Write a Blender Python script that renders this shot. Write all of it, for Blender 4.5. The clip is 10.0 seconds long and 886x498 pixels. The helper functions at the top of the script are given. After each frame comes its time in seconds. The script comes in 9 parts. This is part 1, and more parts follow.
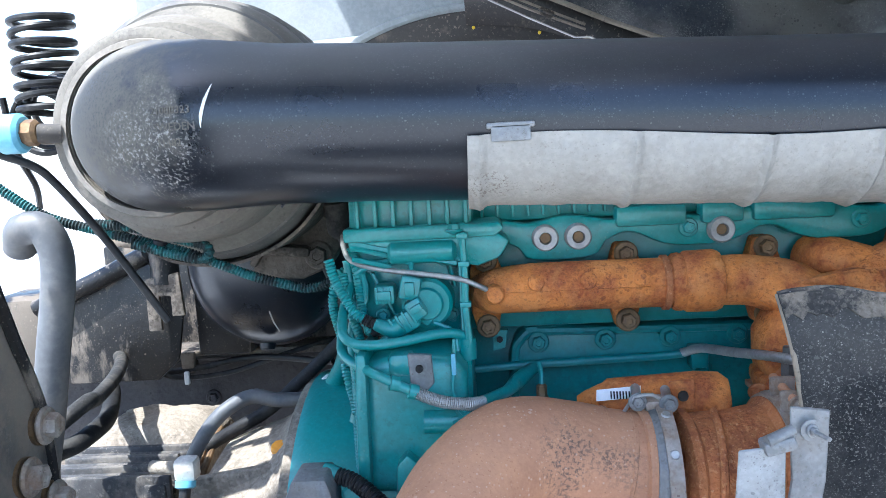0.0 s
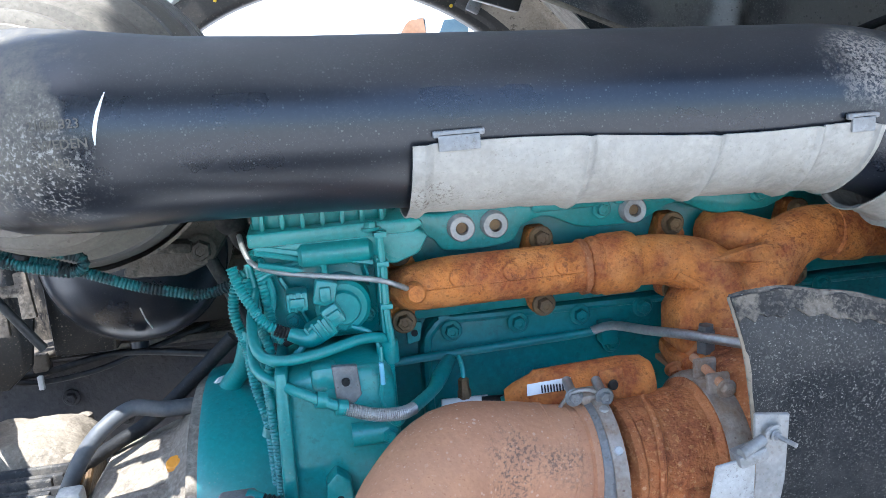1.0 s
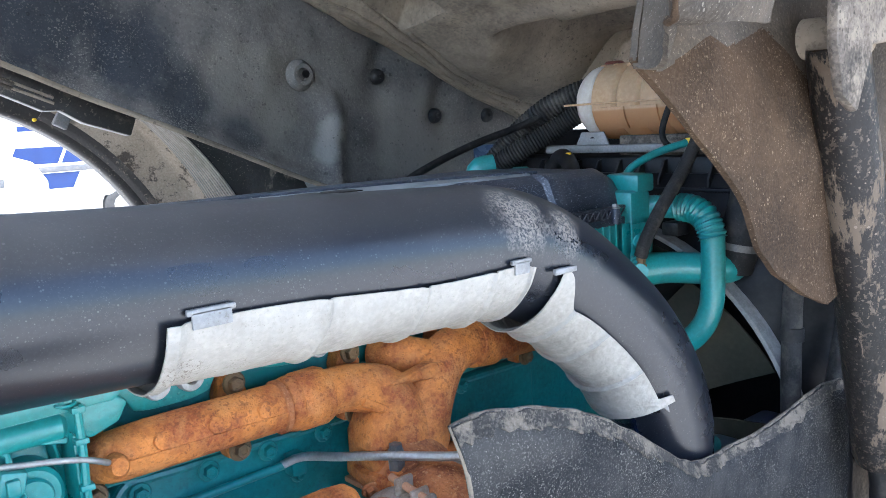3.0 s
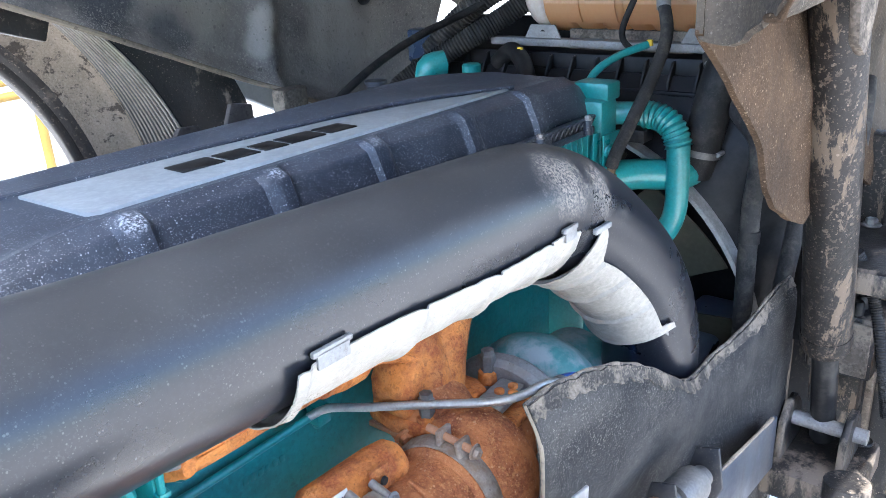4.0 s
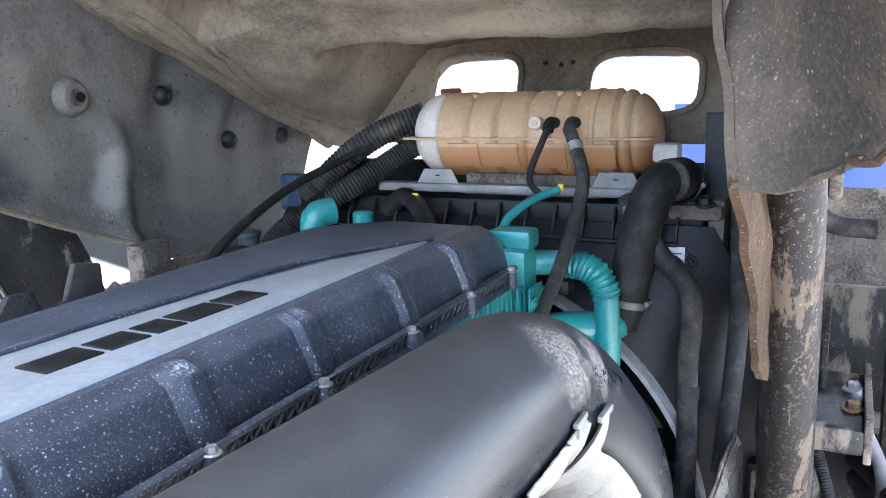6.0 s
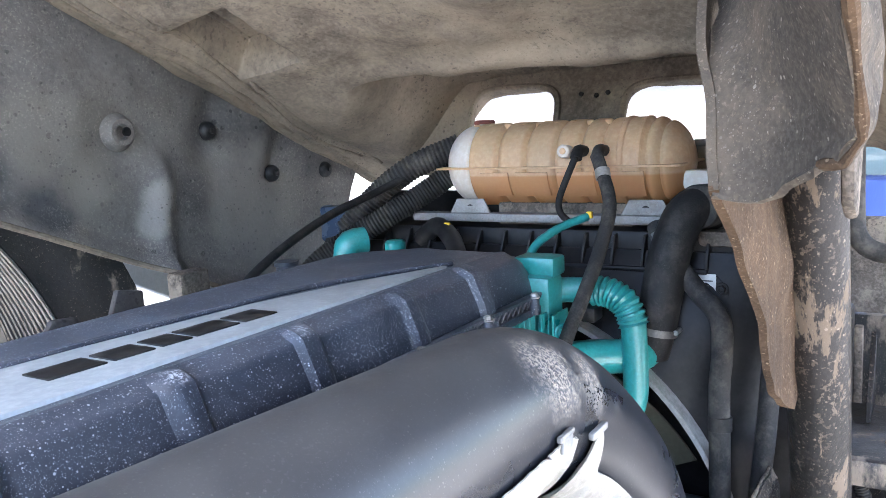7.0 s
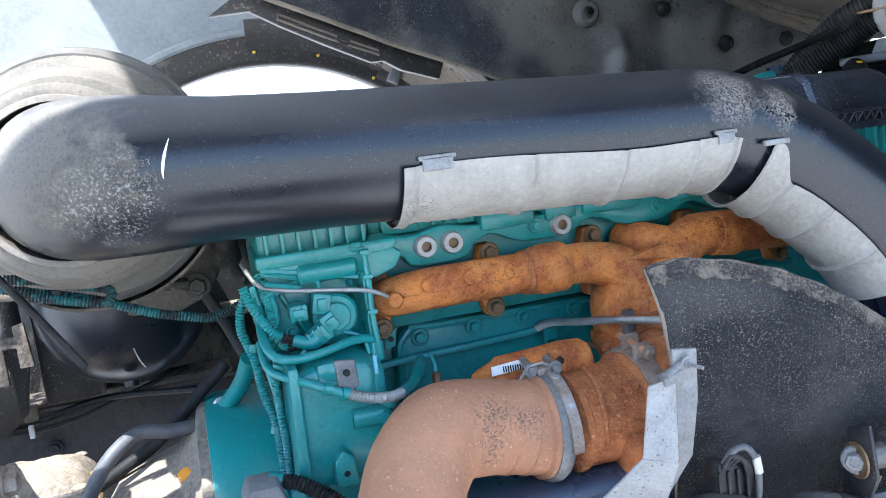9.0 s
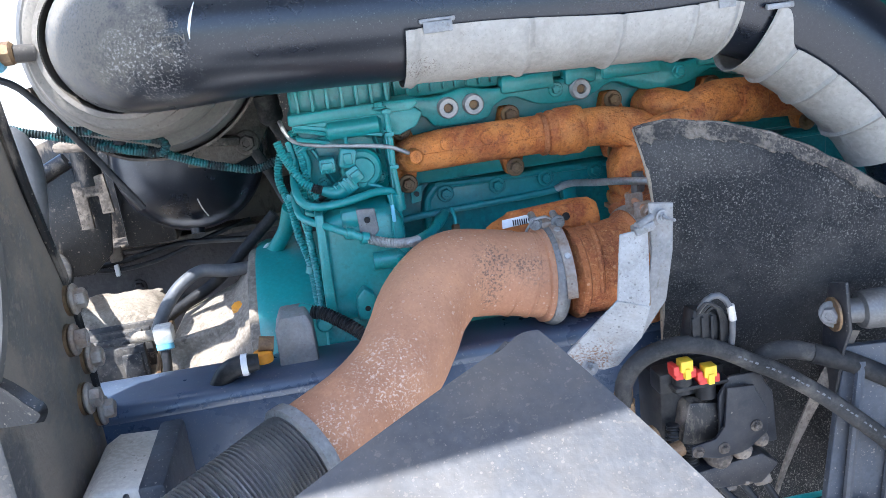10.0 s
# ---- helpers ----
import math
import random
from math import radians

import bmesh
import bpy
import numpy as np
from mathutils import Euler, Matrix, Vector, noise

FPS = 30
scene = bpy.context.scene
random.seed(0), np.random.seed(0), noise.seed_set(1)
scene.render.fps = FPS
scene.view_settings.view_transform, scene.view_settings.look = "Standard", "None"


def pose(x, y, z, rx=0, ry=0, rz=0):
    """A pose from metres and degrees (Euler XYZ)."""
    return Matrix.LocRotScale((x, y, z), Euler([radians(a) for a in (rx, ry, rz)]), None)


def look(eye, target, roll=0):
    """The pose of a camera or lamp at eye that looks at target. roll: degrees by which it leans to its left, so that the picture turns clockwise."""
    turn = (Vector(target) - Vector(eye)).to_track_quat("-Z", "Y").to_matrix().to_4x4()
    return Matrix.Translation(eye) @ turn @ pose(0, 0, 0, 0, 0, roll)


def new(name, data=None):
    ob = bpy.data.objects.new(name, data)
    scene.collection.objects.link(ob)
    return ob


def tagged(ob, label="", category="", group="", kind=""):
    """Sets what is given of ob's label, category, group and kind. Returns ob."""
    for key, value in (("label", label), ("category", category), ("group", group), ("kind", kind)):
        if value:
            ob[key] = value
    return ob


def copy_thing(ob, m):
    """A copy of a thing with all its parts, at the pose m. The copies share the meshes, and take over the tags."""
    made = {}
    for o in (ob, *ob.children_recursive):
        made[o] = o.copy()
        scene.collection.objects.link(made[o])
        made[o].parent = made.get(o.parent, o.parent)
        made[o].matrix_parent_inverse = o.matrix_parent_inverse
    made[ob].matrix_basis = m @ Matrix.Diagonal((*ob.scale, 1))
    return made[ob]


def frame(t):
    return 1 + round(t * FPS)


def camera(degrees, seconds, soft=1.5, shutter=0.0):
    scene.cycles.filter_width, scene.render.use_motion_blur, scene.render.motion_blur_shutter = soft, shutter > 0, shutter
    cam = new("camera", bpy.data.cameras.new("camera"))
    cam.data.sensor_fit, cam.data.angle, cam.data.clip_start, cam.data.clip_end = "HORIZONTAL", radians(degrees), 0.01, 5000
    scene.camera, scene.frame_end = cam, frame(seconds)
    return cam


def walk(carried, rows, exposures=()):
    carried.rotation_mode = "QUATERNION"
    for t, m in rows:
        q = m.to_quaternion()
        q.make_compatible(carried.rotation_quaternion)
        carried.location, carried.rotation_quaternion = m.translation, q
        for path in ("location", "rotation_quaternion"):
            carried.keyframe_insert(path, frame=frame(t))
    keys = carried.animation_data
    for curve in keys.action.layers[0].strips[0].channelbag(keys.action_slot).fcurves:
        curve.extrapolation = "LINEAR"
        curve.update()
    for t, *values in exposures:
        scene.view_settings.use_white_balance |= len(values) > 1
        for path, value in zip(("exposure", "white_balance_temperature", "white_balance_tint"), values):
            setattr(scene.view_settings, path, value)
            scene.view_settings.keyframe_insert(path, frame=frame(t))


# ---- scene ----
from mathutils.bvhtree import BVHTree

cam = camera(57.2, 10.0, soft=0.5)
PATH = [
    (0, (0.1928, -0.0683, 1.584), (0.0808, 1.9132, 1.337), -3.3),
    (0.5, (0.1347, -0.0228, 1.623), (0.1987, 1.9553, 1.333), -4.1),
    (1, (0.0979, 0.0068, 1.655), (0.3999, 1.9327, 1.209), -4.3),
    (1.5, (0.0099, -0.0155, 1.662), (0.679, 1.8097, 1.193), -4.2),
    (2, (0.0047, -0.0183, 1.674), (0.9112, 1.6918, 1.17), -4.4),
    (2.5, (-0.0092, 0.0063, 1.682), (1.0653, 1.6442, 1.279), -4.1),
    (2.7, (-0.0209, 0.0148, 1.695), (1.1499, 1.6096, 1.404), -4.0),
    (3.8, (-0.1389, 0.181, 1.873), (1.3292, 1.4017, 1.28), -2.8),
    (4, (-0.1503, 0.2195, 1.888), (1.2808, 1.4158, 1.166), -3.2),
    (4.5, (-0.1839, 0.301, 1.888), (1.2758, 1.5331, 1.295), -3.6),
    (5, (-0.1703, 0.3855, 1.905), (1.3245, 1.6191, 1.412), -3.8),
    (5.5, (-0.1126, 0.4461, 1.915), (1.55, 1.4394, 1.417), -2.3),
    (5.7, (-0.0793, 0.4527, 1.898), (1.6598, 1.3377, 1.46), -1.6),
    (6.8, (-0.0399, 0.414, 1.857), (1.6956, 1.3552, 1.537), -2.6),
    (7, (-0.0343, 0.3817, 1.849), (1.6492, 1.4182, 1.543), -2.9),
    (7.5, (-0.0648, 0.2299, 1.826), (1.4098, 1.5545, 1.559), -4.1),
    (8, (-0.0584, 0.0505, 1.767), (1.1148, 1.6551, 1.543), -5.4),
    (8.5, (-0.0454, -0.0922, 1.689), (0.7901, 1.7159, 1.512), -7.3),
    (9, (-0.0252, -0.1822, 1.629), (0.52, 1.7204, 1.337), -7.1),
    (9.5, (0.0187, -0.2541, 1.607), (0.3167, 1.647, 1.059), -7.7),
    (10, (0.0576, -0.3048, 1.609), (0.3236, 1.5966, 1.051), -7.4),
]
walk(cam, [(t, look(eye, target, roll)) for t, eye, target, roll in PATH], [(0, 1.98, 5500, 8), (1.0, 2.13, 5600, 8), (2.0, 2.35, 5700, 9), (2.5, 2.4, 5750, 9), (4.0, 2.95, 5900, 11), (4.5, 2.85, 5900, 11), (5.0, 2.8, 5900, 10), (5.5, 3.1, 6000, 12), (7.0, 3.3, 6150, 13), (7.5, 3.05, 6000, 12), (8.0, 2.55, 5850, 12), (8.5, 2.5, 5750, 10), (9.0, 2.17, 5650, 9), (9.5, 2.24, 5600, 10), (10, 2.1, 5600, 11)])

# ---- light ----
SUN = Vector((-0.4, -0.38, 1.0)).normalized()
world = bpy.data.worlds.new("sky")
scene.world = world
world.use_nodes = True
wn = world.node_tree.nodes
sky = wn.new("ShaderNodeTexSky")
sky.sky_type, sky.sun_disc = "NISHITA", False
sky.sun_elevation = math.asin(SUN.z)
sky.sun_rotation = math.atan2(SUN.x, SUN.y)
sky.dust_density = 1.2
wn["Background"].inputs["Strength"].default_value = 0.15
world.node_tree.links.new(sky.outputs["Color"], wn["Background"].inputs["Color"])
sun = new("sun", bpy.data.lights.new("sun", "SUN"))
sun.data.energy, sun.data.angle, sun.data.color = 4.0, radians(0.53), (1.0, 0.95, 0.87)
sun.matrix_world = look(SUN * 30, (0, 0, 0))


# ---- materials ----
def mat(name, base, second=None, scale=6.0, rough=0.5, rough2=None, metal=0.0, bump=0.1, grain=120.0, dust=None, dust_amount=0.4,
        dust_scale=9.0, specks=None, speck_amount=0.5, speck_scale=220.0, top_dust_or_sheen=0.0, coat=0.0, spread=0.12, detail=6.0, glow_through=0.0, stains_and_shading=(), level=None, speck_gate=7.0, speck_gap=0.30, film=0.0, streak=1.0, dust_edge=(0.48, 0.66), spec=0.5, grain_mix=0.35, grit=None, grit_amount=0.6, grit_scale=240.0, grit_edge=0.60, dust_from=0.1, clouds=()):
    """A surface with a slow change of colour, fine grain relief, patches of dust and small specks."""
    m = bpy.data.materials.new(name)
    m.use_nodes = True
    t = m.node_tree
    n, ln = t.nodes, t.links
    b = n["Principled BSDF"]
    geo = n.new("ShaderNodeNewGeometry")

    def noise_tex(sc, det=detail, rg=0.55, tall=1.0):
        q = n.new("ShaderNodeTexNoise")
        q.inputs["Scale"].default_value, q.inputs["Detail"].default_value, q.inputs["Roughness"].default_value = sc, det, rg
        place = geo.outputs["Position"]
        if tall != 1.0:
            vm = n.new("ShaderNodeVectorMath")
            vm.operation = "MULTIPLY"
            ln.new(place, vm.inputs[0])
            vm.inputs[1].default_value = (1, 1, 1 / tall)
            place = vm.outputs[0]
        ln.new(place, q.inputs["Vector"])
        return q.outputs["Fac"]

    def ramp(src, lo, hi):
        q = n.new("ShaderNodeMapRange")
        q.inputs["From Min"].default_value, q.inputs["From Max"].default_value = lo, hi
        ln.new(src, q.inputs["Value"])
        return q.outputs["Result"]

    def mix(fac, a, c):
        q = n.new("ShaderNodeMix")
        q.data_type = "RGBA"
        for sock, v in ((q.inputs[0], fac), (q.inputs[6], a), (q.inputs[7], c)):
            if isinstance(v, bpy.types.NodeSocket):
                ln.new(v, sock)
            elif isinstance(v, (int, float)):
                sock.default_value = v
            else:
                sock.default_value = (*v, 1.0)
        return q.outputs[2]

    def mul(a, v):
        q = n.new("ShaderNodeMath")
        q.operation = "MULTIPLY"
        ln.new(a, q.inputs[0])
        if isinstance(v, bpy.types.NodeSocket):
            ln.new(v, q.inputs[1])
        else:
            q.inputs[1].default_value = v
        return q.outputs[0]

    second = second or tuple(c * 0.7 for c in base)
    col = mix(ramp(noise_tex(scale), 0.5 - spread, 0.5 + spread), base, second)
    fine = noise_tex(grain, 4.0)
    col = mix(mul(ramp(fine, 0.42, 0.75), grain_mix), col, tuple(min(1, c * 1.5 + 0.01) for c in base))
    rgh = ramp(noise_tex(scale * 2.3), 0.3, 0.7)
    q = n.new("ShaderNodeMapRange")
    q.inputs["To Min"].default_value, q.inputs["To Max"].default_value = rough, rough if rough2 is None else rough2
    ln.new(rgh, q.inputs["Value"])
    rough_out = q.outputs["Result"]
    if dust and film:
        col = mix(film, col, dust)
    if dust:
        f = mul(ramp(noise_tex(dust_scale, 9.0, 0.68, streak), *dust_edge), dust_amount)
        if top_dust_or_sheen:
            sep = n.new("ShaderNodeSeparateXYZ")
            ln.new(geo.outputs["Normal"], sep.inputs[0])
            up = mul(ramp(sep.outputs["Z"], dust_from, 0.95), top_dust_or_sheen)
            add = n.new("ShaderNodeMath")
            add.operation, add.use_clamp = "ADD", True
            ln.new(f, add.inputs[0])
            ln.new(mul(up, ramp(noise_tex(dust_scale * 2.1, 9.0, 0.75), 0.15, 0.8)), add.inputs[1])
            f = add.outputs[0]
        col = mix(f, col, dust)
        mx = n.new("ShaderNodeMix")
        ln.new(f, mx.inputs[0])
        ln.new(rough_out, mx.inputs[2])
        mx.inputs[3].default_value = 0.9
        rough_out = mx.outputs[0]
        if metal:
            inv = n.new("ShaderNodeMapRange")
            inv.inputs["To Min"].default_value, inv.inputs["To Max"].default_value = metal, 0.0
            ln.new(f, inv.inputs["Value"])
            ln.new(inv.outputs["Result"], b.inputs["Metallic"])
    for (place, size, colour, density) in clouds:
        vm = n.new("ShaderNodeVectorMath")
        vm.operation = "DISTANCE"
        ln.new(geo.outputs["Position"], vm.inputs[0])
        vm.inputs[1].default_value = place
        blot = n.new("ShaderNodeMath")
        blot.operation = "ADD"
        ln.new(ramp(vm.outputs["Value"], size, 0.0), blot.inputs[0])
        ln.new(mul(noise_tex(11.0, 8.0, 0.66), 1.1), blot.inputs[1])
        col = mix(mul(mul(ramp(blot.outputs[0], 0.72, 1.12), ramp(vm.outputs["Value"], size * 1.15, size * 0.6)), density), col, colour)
    if specks:
        for k, strength in ((1.0, 0.7), (2.3, 0.55)):
            cells = n.new("ShaderNodeTexVoronoi")
            cells.inputs["Scale"].default_value = speck_scale * k
            ln.new(geo.outputs["Position"], cells.inputs["Vector"])
            chance = n.new("ShaderNodeSeparateColor")
            ln.new(cells.outputs["Color"], chance.inputs[0])
            less = n.new("ShaderNodeMath")
            less.operation = "SUBTRACT"
            ln.new(mul(mul(chance.outputs[0], chance.outputs[2]), 0.55), less.inputs[0])
            ln.new(cells.outputs["Distance"], less.inputs[1])
            near = mul(ramp(less.outputs[0], 0.0, 0.10), ramp(chance.outputs[1], speck_amount + 0.04, speck_amount))
            gate = ramp(noise_tex(speck_gate * k, 3.0, 0.6), speck_gap, 0.72)
            col = mix(mul(mul(near, gate), strength), col, specks)
    if grit:
        flakes = ramp(noise_tex(grit_scale, 3.0, 0.62), grit_edge, grit_edge + 0.05)
        where = ramp(noise_tex(6.0, 5.0, 0.65), 0.38, 0.62)
        col = mix(mul(mul(flakes, where), grit_amount), col, grit)
    if level:
        sep = n.new("ShaderNodeSeparateXYZ")
        ln.new(geo.outputs["Position"], sep.inputs[0])
        col = mix(mul(ramp(sep.outputs["Z"], level[0] + 0.004, level[0]), 0.8), col, level[1])
    for (place, size, colour, density) in stains_and_shading:
        vm = n.new("ShaderNodeVectorMath")
        vm.operation = "DISTANCE"
        ln.new(geo.outputs["Position"], vm.inputs[0])
        vm.inputs[1].default_value = place
        edge = n.new("ShaderNodeMath")
        edge.operation = "ADD"
        ln.new(ramp(vm.outputs["Value"], size, 0.0), edge.inputs[0])
        ln.new(mul(noise_tex(26.0, 8.0, 0.72), 1.7), edge.inputs[1])
        grit = mul(mul(ramp(edge.outputs[0], 1.05, 1.5), ramp(vm.outputs["Value"], size * 1.6, size * 0.7)), ramp(noise_tex(300.0, 5.0, 0.7), 0.56 - 0.25 * density, 0.62 - 0.1 * density))
        col = mix(mul(grit, 0.9), col, colour)
        mx = n.new("ShaderNodeMix")
        ln.new(grit, mx.inputs[0])
        ln.new(rough_out, mx.inputs[2])
        mx.inputs[3].default_value = 0.95
        rough_out = mx.outputs[0]
    ln.new(col, b.inputs["Base Color"])
    ln.new(rough_out, b.inputs["Roughness"])
    if metal and not dust:
        b.inputs["Metallic"].default_value = metal
    b.inputs["Specular IOR Level"].default_value = spec
    b.inputs["Coat Weight"].default_value, b.inputs["Coat Roughness"].default_value = coat, 0.16
    if glow_through:
        tr, ms = n.new("ShaderNodeBsdfTranslucent"), n.new("ShaderNodeMixShader")
        ln.new(col, tr.inputs["Color"])
        ms.inputs[0].default_value = glow_through
        ln.new(b.outputs[0], ms.inputs[1])
        ln.new(tr.outputs[0], ms.inputs[2])
        ln.new(ms.outputs[0], n["Material Output"].inputs["Surface"])
    if bump:
        bp = n.new("ShaderNodeBump")
        bp.inputs["Strength"].default_value, bp.inputs["Distance"].default_value = bump, 0.002
        ln.new(fine, bp.inputs["Height"])
        bp2 = n.new("ShaderNodeBump")
        bp2.inputs["Strength"].default_value, bp2.inputs["Distance"].default_value = bump, 0.006
        ln.new(noise_tex(grain * 0.22, 5.0), bp2.inputs["Height"])
        ln.new(bp2.outputs["Normal"], bp.inputs["Normal"])
        ln.new(bp.outputs["Normal"], b.inputs["Normal"])
    return m


